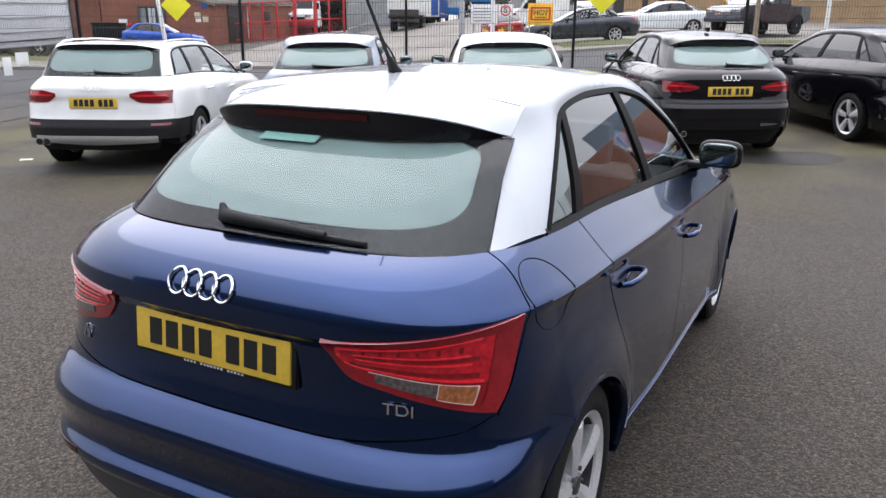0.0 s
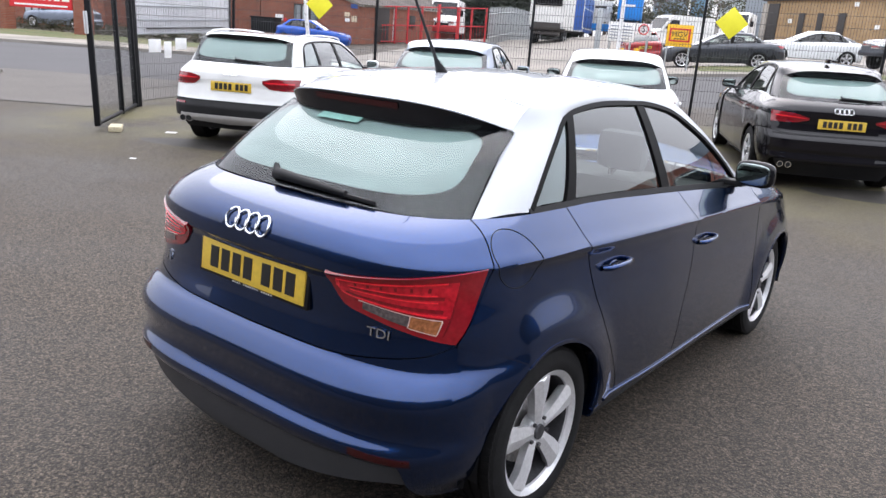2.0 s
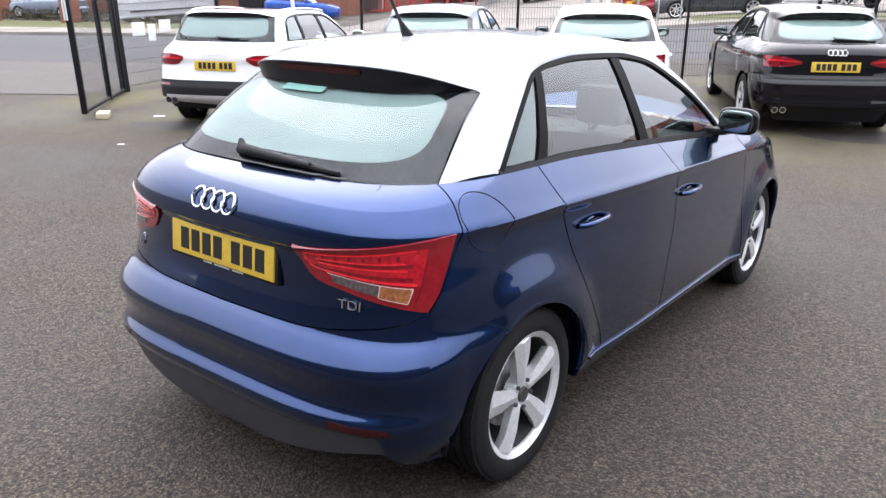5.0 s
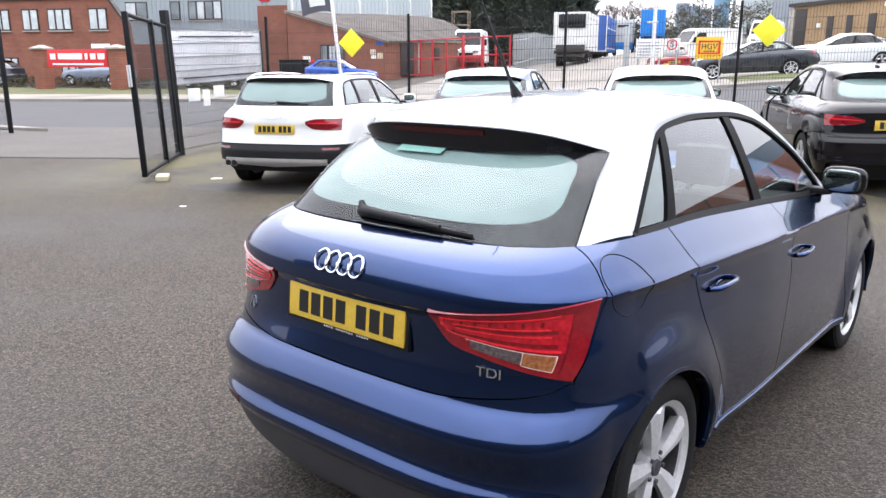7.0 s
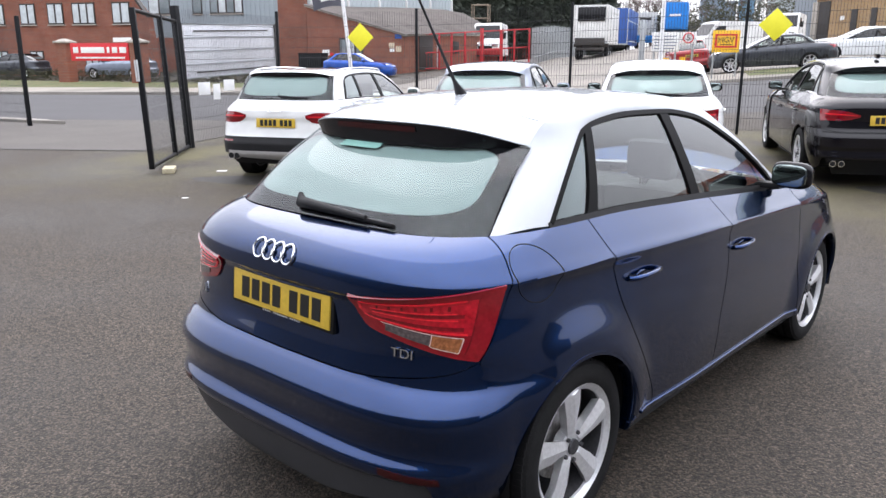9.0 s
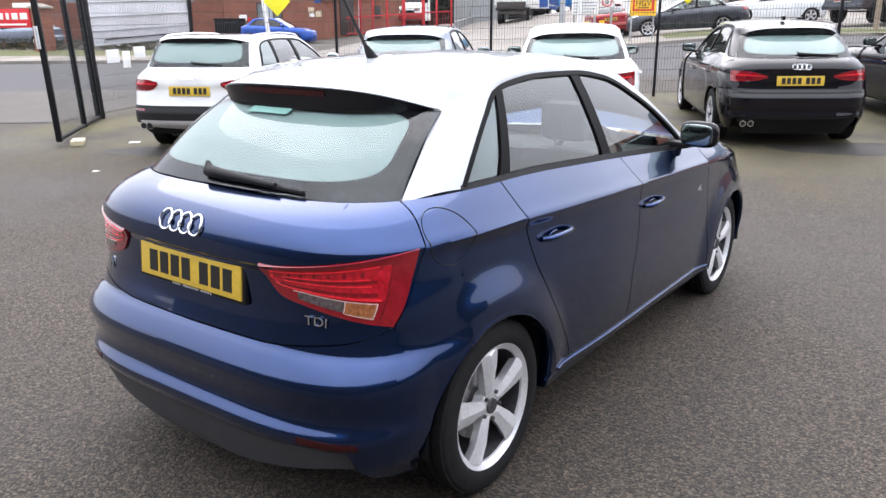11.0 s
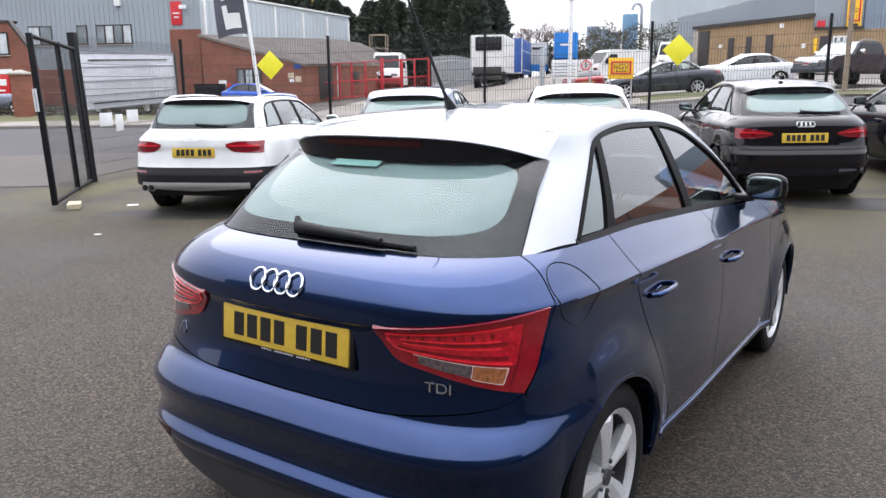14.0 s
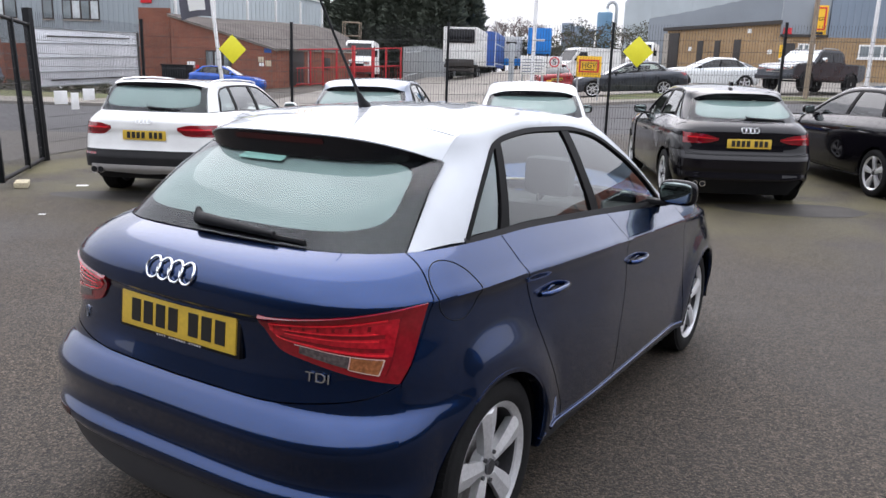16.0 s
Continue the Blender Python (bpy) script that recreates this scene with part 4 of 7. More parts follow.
for s in (1, -1):
    lo = Curve((0.345, 0.868), (0.365, 0.835), (0.41, 0.790), (0.50, 0.768), (0.60, 0.744), (0.75, 0.708))
    hi = Curve((0.345, 0.879), (0.40, 0.884), (0.60, 0.907), (0.74, 0.930))
    xe = lambda z: A1.tail(1, z, A1.tg_edge(z)).x - 0.006

    def lens(u, v, i=0.0, o=0.007):
        x0 = 0.345 + i * 1.6
        x = lerp(x0, 0.72, u)
        z = lerp(lo(x) + i, hi(x) - i, v)
        x = lerp(x0, xe(z) - i, u)
        z = lerp(lo(min(x, 0.75)) + i, hi(min(x, 0.74)) - i, v)
        p = A1.on_tail(x, z, o)
        p.x *= s
        return p

    lamp = sheet("tail_lamp", lens, 30, 12, REDLENS, hatch, "red lens of the tail lamp", 0.012, (0, 1.5, 0.7))

    def inset(name, u0, u1, v0, v1, i, o, m, label=""):
        return sheet(name, lambda u, v: lens(lerp(u0, u1, u), lerp(v0, v1, v), i, o), 16, 6, m, lamp, label, 0.003, (0, 1.5, 0.7))

    inset("lamp_bowl", 0.06, 0.925, 0.34, 0.93, 0.010, 0.0085, REDBOWL, "bright red inner bowl")
    inset("light_guide", 0.05, 0.87, 0.90, 0.935, 0.010, 0.0105, REDGLOW, "bright red light strip")
    inset("light_guide", 0.16, 0.83, 0.70, 0.725, 0.010, 0.0105, REDGLOW, "bright red light strip")
    inset("light_guide", 0.18, 0.84, 0.575, 0.60, 0.010, 0.0105, REDGLOW, "bright red light strip")
    inset("light_guide", 0.10, 0.905, 0.335, 0.375, 0.010, 0.0105, REDGLOW, "bright red light strip")
    inset("light_guide", 0.045, 0.075, 0.42, 0.90, 0.010, 0.0105, REDGLOW, "bright red light strip")
    inset("lamp_band", 0.18, 0.87, 0.63, 0.69, 0.010, 0.0095, REDDEEP, "dark red band")
    inset("lamp_band", 0.14, 0.88, 0.40, 0.47, 0.010, 0.0095, REDDEEP, "dark red band")
    for k in range(6):
        inset("lamp_rib", 0.22 + 0.11 * k, 0.24 + 0.11 * k, 0.76, 0.86, 0.010, 0.0100, REDDEEP)
    inset("lamp_edge", 0.925, 0.935, 0.04, 0.94, 0.010, 0.0100, REDDEEP, "dark red edge of the bowl")
    inset("reversing_lens", 0.30, 0.68, 0.06, 0.28, 0.010, 0.009, CLEARLENS, "smoked clear lens")
    inset("indicator_lens", 0.69, 0.885, 0.05, 0.28, 0.010, 0.009, AMBER, "dull amber lens")
    for u0, u1, v0, v1 in ((0.26, 0.89, 0.285, 0.297), (0.682, 0.688, 0.05, 0.29), (0.69, 0.89, 0.036, 0.048), (0.886, 0.892, 0.045, 0.29)):
        inset("lens_edge", u0, u1, v0, v1, 0.010, 0.0098, LENSEDGE, "pale lens edge")
    # reflector in the bumper
    zr = lambda d: (lambda x: 0.380 + d - 0.05 * max(x - 0.5, 0))
    tail_strip(A1, "bumper_reflector", 0.515, 0.690, zr(-0.010), zr(0.013), 0.0015, REFLECTOR, hatch, "dark red reflector", s=s, nu=12, nv=3)
plate(hatch, (-0.012, 0.0845, 0.796), -5, INK)
box("plate_holder", (-0.282, -0.006, -0.066), (0.268, 0.012, 0.066), PLASTIC, hatch, bevel=0.003, m=pose(-0.007, 0.0925, 0.794, -5))
bars = bmesh.new()
for k in range(18):
    if k not in (4, 12):
        box_bm(bars, (-0.105 + k * 0.0115, 0.0800, 0.7310), (-0.099 + k * 0.0115, 0.0850, 0.7365))
part("holder_lettering_bars", bars, WHITE, hatch, "pale lettering bars", smooth=False)
rings(hatch, A1, -0.020, 0.952, 0.245)
tdi = bpy.data.curves.new("engine_badge", "FONT")
tdi.body, tdi.size, tdi.extrude, tdi.align_x = "TDI", 0.040, 0.002, "CENTER"
t_ob = new("engine_badge", tdi)
bpy.context.view_layer.update()
t_me = bpy.data.meshes.new_from_object(t_ob.evaluated_get(bpy.context.evaluated_depsgraph_get()))
bpy.data.objects.remove(t_ob)
t_me.materials.clear()
t_me.materials.append(CHROME)
badge = new("engine_badge", t_me)
badge.parent, badge.matrix_local = hatch, Matrix.Translation(A1.on_tail(0.525, 0.712, 0.003)) @ pose(0, 0, 0, 85, 0, 12) @ Matrix.Diagonal((1.25, 1, 1, 1))
bm = bmesh.new()
for x0, x1, dx in ((-0.545, -0.540, 0.006), (-0.528, -0.523, -0.006), (-0.517, -0.512, 0)):
    a, c = A1.on_tail(x0 - dx, 0.70, 0.004), A1.on_tail(x0 + dx, 0.735, 0.004)
    cyl_bm(bm, a, c, 0.003, seg=6)
part("model_badge_bars", bm, CHROME, hatch, "small bright badge bars")
# aerial
bm = bmesh.new()
cyl_bm(bm, (-0.034, 1.045, 1.420), (-0.034, 1.000, 1.478), 0.026, 0.009, 12)
aerial = part("roof_aerial", bm, PLASTIC, hatch)
tube("aerial_mast", [(-0.034 - 0.02 * t, 1.005 - 0.26 * t, 1.470 + 0.42 * t) for t in np.linspace(0, 1, 6)], [0.0075, 0.0062, 0.0056, 0.0050, 0.0046, 0.0042], PLASTIC, aerial)
# fuel flap
path = [A1.on_side(0.478 + 0.098 * math.cos(a), 0.936 + 0.083 * math.sin(a), 0.0006) for a in np.linspace(0, 2 * math.pi, 49)[:-1]]
tube("fuel_flap", path, 0.0014, SEAM, hatch, "round fuel flap joint", closed=True)
# paper sticker inside the rear window
g0 = lambda u, v: A1.rear_glass(lerp(0.315, 0.500, u), lerp(0.80, 0.925, v)) + Vector((0, -0.4, 0.8)) * 0.003
sheet("window_sticker", g0, 4, 3, STICKER, hatch, "pale green paper sticker", 0)
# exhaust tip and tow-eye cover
rod("exhaust_tip", (-0.60, 0.13, 0.255), (-0.60, 0.30, 0.26), 0.030, DARKSHADEALLOY, hatch, seg=20)

# bright edge along the sills
for s in (1, -1):
    tube("sill_edge", [A1.on_side(y, 0.283, 0.003, s) for y in np.linspace(1.09, 2.74, 30)], 0.0065, BLUE, hatch, seg=8)


# ---- ground ----
E1, E2, C0 = Vector((math.cos(radians(25.5)), math.sin(radians(25.5)), 0)), Vector((-math.sin(radians(25.5)), math.cos(radians(25.5)), 0)), Vector((1.75, -1.4, 0))


def ground_z(u, v):
    """The yard is level near the camera and climbs gently beyond, more to the right than to the left."""
    s = min(max(0.028 + 0.003 * u, 0.0125), 0.045)
    t = max(v - 6, 0)
    z = s * (t * t / (t + 1.0) if t else 0)
    if v > 36:
        z += (0.03 + 0.02 * max(0, 1 - abs(u + 4) / 8)) * min(v - 36, 24) * min(max((u + 19) / 6, 0), 1)
    return z


def at(u, v, dz=0.0):
    p = C0 + float(u) * E1 + float(v) * E2
    return Vector((p.x, p.y, ground_z(u, v) + dz))


def place(u, v, turn=0.0, dz=0.0):
    """A pose on the ground, turned from the fence's direction."""
    p = at(u, v, dz)
    return pose(p.x, p.y, p.z, 0, 0, 25.5 + turn)


def strip_ground(name, us, vs, dz, material, label, kind="structure", skew=0.0):
    """A sheet on the ground; with skew it runs aslant of the fence, as the road does."""
    verts = [at(u, v + skew * min(max(u, -32), 22), dz) for u in us for v in vs]
    w = len(vs)
    faces = [(i * w + j, (i + 1) * w + j, (i + 1) * w + j + 1, i * w + j + 1) for i in range(len(us) - 1) for j in range(w - 1)]
    ob = linked(name, verts, faces, material, smooth=True, sharp=80)
    return tagged(ob, label, "ground", kind=kind)




def asphalt():
    """Coarse worn tarmac: light and dark chippings in a dark binder, damp patches, and moss towards the fence."""
    m = mat("worn_tarmac", (0.0570, 0.0452, 0.0330), 0.70, vary=0.3, scale=0.45, fine=35, bump=0.0, col2=(0.085, 0.0672, 0.0495), rvary=0.1, spec=0.4)
    n, l = m.node_tree.nodes, m.node_tree.links
    b = n["Principled BSDF"]
    old = b.inputs["Base Color"].links[0].from_socket
    geo = n.new("ShaderNodeNewGeometry")
    vor = n.new("ShaderNodeTexVoronoi")
    vor.inputs["Scale"].default_value, vor.inputs["Randomness"].default_value = 100, 1.0
    warp = n.new("ShaderNodeTexNoise")
    warp.inputs["Scale"].default_value, warp.inputs["Detail"].default_value = 55, 3
    l.new(geo.outputs["Position"], warp.inputs["Vector"])
    push = n.new("ShaderNodeVectorMath")
    push.operation = "MULTIPLY_ADD"
    push.inputs[1].default_value = (0.030, 0.030, 0.030)
    l.new(warp.outputs["Color"], push.inputs[0]), l.new(geo.outputs["Position"], push.inputs[2])
    l.new(push.outputs[0], vor.inputs["Vector"])
    sep = n.new("ShaderNodeSeparateColor")
    l.new(vor.outputs["Color"], sep.inputs[0])
    mr = n.new("ShaderNodeMapRange")
    mr.inputs[1].default_value, mr.inputs[2].default_value = 0.0, 1.0
    mr.inputs[3].default_value, mr.inputs[4].default_value = 0.28, 2.12
    l.new(sep.outputs[0], mr.inputs[0])
    mul = n.new("ShaderNodeMix")
    mul.data_type, mul.blend_type = "RGBA", "MULTIPLY"
    mul.inputs[0].default_value = 1.0
    l.new(old, mul.inputs[6]), l.new(mr.outputs[0], mul.inputs[7])
    gap = n.new("ShaderNodeMapRange")
    gap.inputs[1].default_value, gap.inputs[2].default_value = 0.25, 0.62
    gap.inputs[3].default_value, gap.inputs[4].default_value = 1.0, 0.3
    l.new(vor.outputs["Distance"], gap.inputs[0])
    mul2 = n.new("ShaderNodeMix")
    mul2.data_type, mul2.blend_type = "RGBA", "MULTIPLY"
    mul2.inputs[0].default_value = 1.0
    l.new(mul.outputs[2], mul2.inputs[6]), l.new(gap.outputs[0], mul2.inputs[7])
    # moss in a band along the fence, broken up by noise
    dot = n.new("ShaderNodeVectorMath")
    dot.operation = "DOT_PRODUCT"
    dot.inputs[1].default_value = E2
    l.new(geo.outputs["Position"], dot.inputs[0])
    band = n.new("ShaderNodeMapRange")
    band.inputs[1].default_value, band.inputs[2].default_value = 4.6, 8.2
    l.new(dot.outputs["Value"], band.inputs[0])
    far = n.new("ShaderNodeMapRange")
    far.inputs[1].default_value, far.inputs[2].default_value = 12.4, 13.6
    far.inputs[3].default_value, far.inputs[4].default_value = 1.0, 0.0
    l.new(dot.outputs["Value"], far.inputs[0])
    nz = n.new("ShaderNodeTexNoise")
    nz.inputs["Scale"].default_value, nz.inputs["Detail"].default_value = 0.9, 6
    l.new(geo.outputs["Position"], nz.inputs["Vector"])
    nr = n.new("ShaderNodeMapRange")
    nr.inputs[1].default_value, nr.inputs[2].default_value = 0.34, 0.62
    l.new(nz.outputs["Fac"], nr.inputs[0])
    f1, f2 = n.new("ShaderNodeMath"), n.new("ShaderNodeMath")
    f1.operation = f2.operation = "MULTIPLY"
    l.new(band.outputs[0], f1.inputs[0]), l.new(far.outputs[0], f1.inputs[1])
    l.new(f1.outputs[0], f2.inputs[0]), l.new(nr.outputs[0], f2.inputs[1])
    dot2, side = n.new("ShaderNodeVectorMath"), n.new("ShaderNodeMapRange")
    dot2.operation = "DOT_PRODUCT"
    dot2.inputs[1].default_value = E1
    side.inputs[1].default_value, side.inputs[2].default_value = -8.2, -6.2
    l.new(geo.outputs["Position"], dot2.inputs[0]), l.new(dot2.outputs["Value"], side.inputs[0])
    f3 = n.new("ShaderNodeMath")
    f3.operation = "MULTIPLY"
    l.new(f2.outputs[0], f3.inputs[0]), l.new(side.outputs[0], f3.inputs[1])
    moss = n.new("ShaderNodeMix")
    moss.data_type = "RGBA"
    moss.inputs[7].default_value = (0.118, 0.105, 0.052, 1)
    l.new(f3.outputs[0], moss.inputs[0]), l.new(mul2.outputs[2], moss.inputs[6])
    l.new(moss.outputs[2], b.inputs["Base Color"])
    bp = n.new("ShaderNodeBump")
    bp.inputs["Strength"].default_value, bp.inputs["Distance"].default_value = 0.9, 0.006
    inv = n.new("ShaderNodeMath")
    inv.operation = "SUBTRACT"
    inv.inputs[0].default_value = 1.0
    l.new(vor.outputs["Distance"], inv.inputs[1])
    l.new(inv.outputs[0], bp.inputs["Height"]), l.new(bp.outputs[0], b.inputs["Normal"])
    return m


TARMAC = asphalt()
ROADM = mat("road_asphalt", (0.062, 0.060, 0.063), 0.85, vary=0.15, scale=0.3, fine=50, col2=(0.050, 0.049, 0.051))
PAVE = mat("pale_concrete", (0.28, 0.26, 0.23), 0.85, vary=0.15, scale=0.5, fine=20, col2=(0.20, 0.185, 0.165))
PAVTAN = mat("muddy_pavement", (0.26, 0.235, 0.20), 0.85, vary=0.15, scale=0.6, fine=14, col2=(0.17, 0.155, 0.13))
APRON = mat("entrance_tarmac", (0.088, 0.078, 0.068), 0.8, vary=0.2, scale=0.5, fine=40, col2=(0.068, 0.060, 0.053), bump=0.002, bfine=90)
SEALM = mat("tar_seal", (0.030, 0.027, 0.025), 0.7, vary=0.35, scale=2.5, fine=30)
GRASSM = mat("verge_grass", (0.075, 0.095, 0.026), 0.9, vary=0.35, scale=1.2, fine=25, col2=(0.11, 0.10, 0.04), bump=0.02)
YARDM = mat("yard_concrete", (0.24, 0.215, 0.185), 0.85, vary=0.15, scale=0.25, fine=12, col2=(0.17, 0.155, 0.135))
us = [-400, -200, -120, -80, -60, -45, -35, -30, -25, -20, -16, -14, -12, -10, -8, -6, -4, -2, 0, 2, 4, 6, 8, 10, 13, 16, 20, 25, 35, 50, 80, 150, 400]
vs = [-400, -150, -60, -20, -8, -2, 2, 4, 5, 6, 6.5, 7, 7.5, 8, 9, 10, 12, 14, 17, 20, 23, 26, 30, 33, 36, 38, 40, 45, 50, 55, 60, 80, 120, 250, 900]
strip_ground("ground", us, vs, 0, TARMAC, "dark worn tarmac of a car sales yard")
ul = [u for u in us if -90 < u < 90]
ul = sorted(ul + [-32, 22])
strip_ground("road", ul, [18.2, 20, 22, 24, 26, 28.5], 0.006, ROADM, "grey asphalt road past the yard", skew=0.2)
strip_ground("far_pavement", ul, [28.62, 29.8, 31.0, 32.2], 0.10, PAVTAN, "pale muddy pavement across the road", skew=0.2)
rows = [(28.5, 0.0), (28.5, 0.11), (28.62, 0.112), (28.62, 0.09)]
kv = [at(u, v + 0.2 * min(max(u, -32), 22), dz) for u in ul for v, dz in rows]
kf = [(4 * i + k, 4 * i + 4 + k, 4 * i + 5 + k, 4 * i + 1 + k) for i in range(len(ul) - 1) for k in range(3)]
tagged(linked("far_kerb", kv, kf, PAVE, smooth=False), "pale concrete kerb across the road", "kerb", kind="structure")
strip_ground("entrance_apron", [-32, -26, -20, -16, -12, -8.1], [12.55, 14, 16, 18.2], 0.004, APRON, "greyer smooth tarmac at the yard's entrance", skew=0.2)
strip_ground("tar_joint", [-32, -26, -20, -16, -14, -12, -11, -10, -9, -8.0], [12.50, 12.58], 0.009, SEALM, "dark tarred joint across the entrance", skew=0.2)
ke = [(-12.95, 14.47), (-14.0, 14.85), (-15.2, 15.05), (-17.5, 15.0), (-17.5, 14.65), (-15.2, 14.68), (-14.0, 14.52)]
kv = [at(u, v, dz) for dz in (0.0, 0.07) for u, v in ke]
kf = [tuple(range(7, 14))] + [(k, (k + 1) % 7, 7 + (k + 1) % 7, 7 + k) for k in range(7)]
tagged(linked("entrance_kerb", kv, kf, PAVE, smooth=False), "pale worn kerb stone at the yard's entrance", "kerb", kind="structure")
strip_ground("verge_left", [u for u in ul if u < -15], [27.0, 29.5, 31, 33.2], 0.085, GRASSM, "rough grass verge across the road")
strip_ground("verge_right", [3, 4, 6, 8, 10, 13, 16, 20, 25, 35], [30.5, 32, 33.6], 0.108, GRASSM, "rough grass verge with muddy patches")
strip_ground("works_yard", [-12, -10, -8, -6, -4, -2, 0, 2, 4], [29.5, 33, 36, 38, 40, 45, 50, 55, 60, 80], 0.012, YARDM, "pale dusty concrete of a lorry yard")
strip_ground("parking_apron", [4, 6, 8, 10, 13, 16, 20, 25], [33.6, 35, 36, 38, 40, 45, 50], 0.02, PAVE, "pale concrete apron in front of a workshop")


# ---- materials of the surroundings ----


def bricks(name, c1, c2, mortar, turn=0.0):
    """Brickwork in courses of 75 mm, with mortar joints, stains and relief."""
    m = mat(name, c1, 0.85, vary=0.1, scale=0.6)
    n, l = m.node_tree.nodes, m.node_tree.links
    b = n["Principled BSDF"]
    tc, mp, br = n.new("ShaderNodeTexCoord"), n.new("ShaderNodeMapping"), n.new("ShaderNodeTexBrick")
    mp.inputs["Rotation"].default_value = (radians(90), 0, radians(turn))
    br.inputs["Scale"].default_value = 1.0
    br.inputs["Brick Width"].default_value, br.inputs["Row Height"].default_value, br.inputs["Mortar Size"].default_value = 0.225, 0.075, 0.008
    br.inputs["Color1"].default_value, br.inputs["Color2"].default_value, br.inputs["Mortar"].default_value = (*c1, 1), (*c2, 1), (*mortar, 1)
    l.new(tc.outputs["Object"], mp.inputs[0]), l.new(mp.outputs[0], br.inputs[0])
    mul = n.new("ShaderNodeMix")
    mul.data_type, mul.blend_type = "RGBA", "MULTIPLY"
    mul.inputs[0].default_value = 0.6
    nz = n.new("ShaderNodeTexNoise")
    nz.inputs["Scale"].default_value, nz.inputs["Detail"].default_value = 0.8, 6
    l.new(tc.outputs["Object"], nz.inputs[0])
    mr = n.new("ShaderNodeMapRange")
    mr.inputs[1].default_value, mr.inputs[2].default_value, mr.inputs[3].default_value, mr.inputs[4].default_value = 0.3, 0.7, 0.7, 1.25
    l.new(nz.outputs["Fac"], mr.inputs[0])
    l.new(br.outputs["Color"], mul.inputs[6]), l.new(mr.outputs[0], mul.inputs[7]), l.new(mul.outputs[2], b.inputs["Base Color"])
    bp = n.new("ShaderNodeBump")
    bp.inputs["Distance"].default_value = 0.01
    bp.invert = True
    l.new(br.outputs["Fac"], bp.inputs["Height"]), l.new(bp.outputs[0], b.inputs["Normal"])
    return m


REDBRICK = bricks("red_brick", (0.30, 0.095, 0.050), (0.24, 0.070, 0.040), (0.22, 0.17, 0.14))
BUFFBRICK = bricks("buff_brick", (0.42, 0.27, 0.13), (0.36, 0.22, 0.10), (0.30, 0.26, 0.20))
CLAD = mat("grey_cladding", (0.30, 0.345, 0.37), 0.5, 0.1, vary=0.08, scale=0.3)
CLADLIGHT = mat("pale_grey_cladding", (0.46, 0.51, 0.53), 0.5, 0.1, vary=0.08, scale=0.3)
CLADBLUE = mat("blue_grey_cladding", (0.20, 0.25, 0.31), 0.5, 0.1, vary=0.08, scale=0.3)
ROOFDARK = mat("brown_roof_sheet", (0.075, 0.062, 0.055), 0.85, vary=0.25, scale=0.8, fine=8, col2=(0.105, 0.09, 0.08))
ROOFGREY = mat("grey_roof_sheet", (0.26, 0.29, 0.32), 0.55, 0.1, vary=0.1, scale=0.3)
FENCEBLK = mat("black_powder_coat", (0.006, 0.0065, 0.008), 0.55, vary=0.15, fine=200, spec=0.2)
WIREM = mat("dark_green_black_wire", (0.030, 0.032, 0.034), 0.5, vary=0.1)
REDSTEEL = mat("red_painted_steel", (0.42, 0.025, 0.030), 0.5, vary=0.15, scale=2)
GALV = mat("galvanised_steel", (0.36, 0.38, 0.39), 0.45, 0.6, vary=0.15, scale=2)
SIGNRED = mat("red_sign", (0.60, 0.022, 0.030), 0.45, vary=0.05)
SIGNYEL = mat("yellow_sign", (0.80, 0.74, 0.03), 0.45, vary=0.05)
SIGNAMB = mat("amber_yellow_sign", (0.85, 0.50, 0.02), 0.45, vary=0.05)
SIGNWHITE = mat("white_sign", (0.78, 0.78, 0.76), 0.5, vary=0.05, scale=2)
CREAMSIGN = mat("cream_notice", (0.58, 0.48, 0.34), 0.5, vary=0.1, scale=4)
POLEWHITE = mat("white_pole", (0.80, 0.80, 0.80), 0.4, vary=0.05)
FLAGGREY = mat("dark_grey_flag_cloth", (0.085, 0.085, 0.105), 0.8, vary=0.1)
TIMBER = mat("weathered_timber", (0.24, 0.19, 0.14), 0.85, vary=0.25, stretch=(8, 8, 0.7), scale=3, fine=20)
BOARDBACK = mat("silver_board_back", (0.75, 0.765, 0.795), 0.4, 0.5, vary=0.1, scale=1.5)
FRAMEDK = mat("dark_window_frame", (0.03, 0.025, 0.022), 0.5, vary=0.1)
FRAMEWH = mat("white_window_frame", (0.78, 0.78, 0.76), 0.5, vary=0.05)
PANE = mat("office_pane", (0.16, 0.19, 0.20), 0.06, vary=0.3, scale=0.9, spec=0.8)
BLIND = mat("pale_blind_behind_pane", (0.48, 0.52, 0.53), 0.25, vary=0.15, stretch=(1, 1, 1), scale=3, coat=1.0)
CONCRETE = mat("cast_stone", (0.33, 0.30, 0.26), 0.85, vary=0.15, scale=3)
LORRYWHITE = mat("dirty_white_lorry", (0.66, 0.66, 0.64), 0.45, vary=0.12, scale=1.5)
LORRYBLUE = mat("blue_trailer", (0.018, 0.075, 0.30), 0.4, vary=0.1, scale=1)
SKYBLUE = mat("bright_blue_container", (0.01, 0.21, 0.62), 0.5, vary=0.1, scale=1)
CONIFER = mat("dark_conifer_needles", (0.080, 0.094, 0.070), 0.9, vary=0.35, scale=0.8, fine=6, col2=(0.052, 0.066, 0.048))
BARK = mat("brown_bark", (0.085, 0.062, 0.050), 0.9, vary=0.3, scale=5)
TWIG = mat("bare_twigs", (0.125, 0.090, 0.082), 0.9, vary=0.25, scale=2)
HEDGE = mat("winter_hedge_leaves", (0.075, 0.066, 0.038), 0.9, vary=0.4, scale=2, col2=(0.035, 0.045, 0.018))

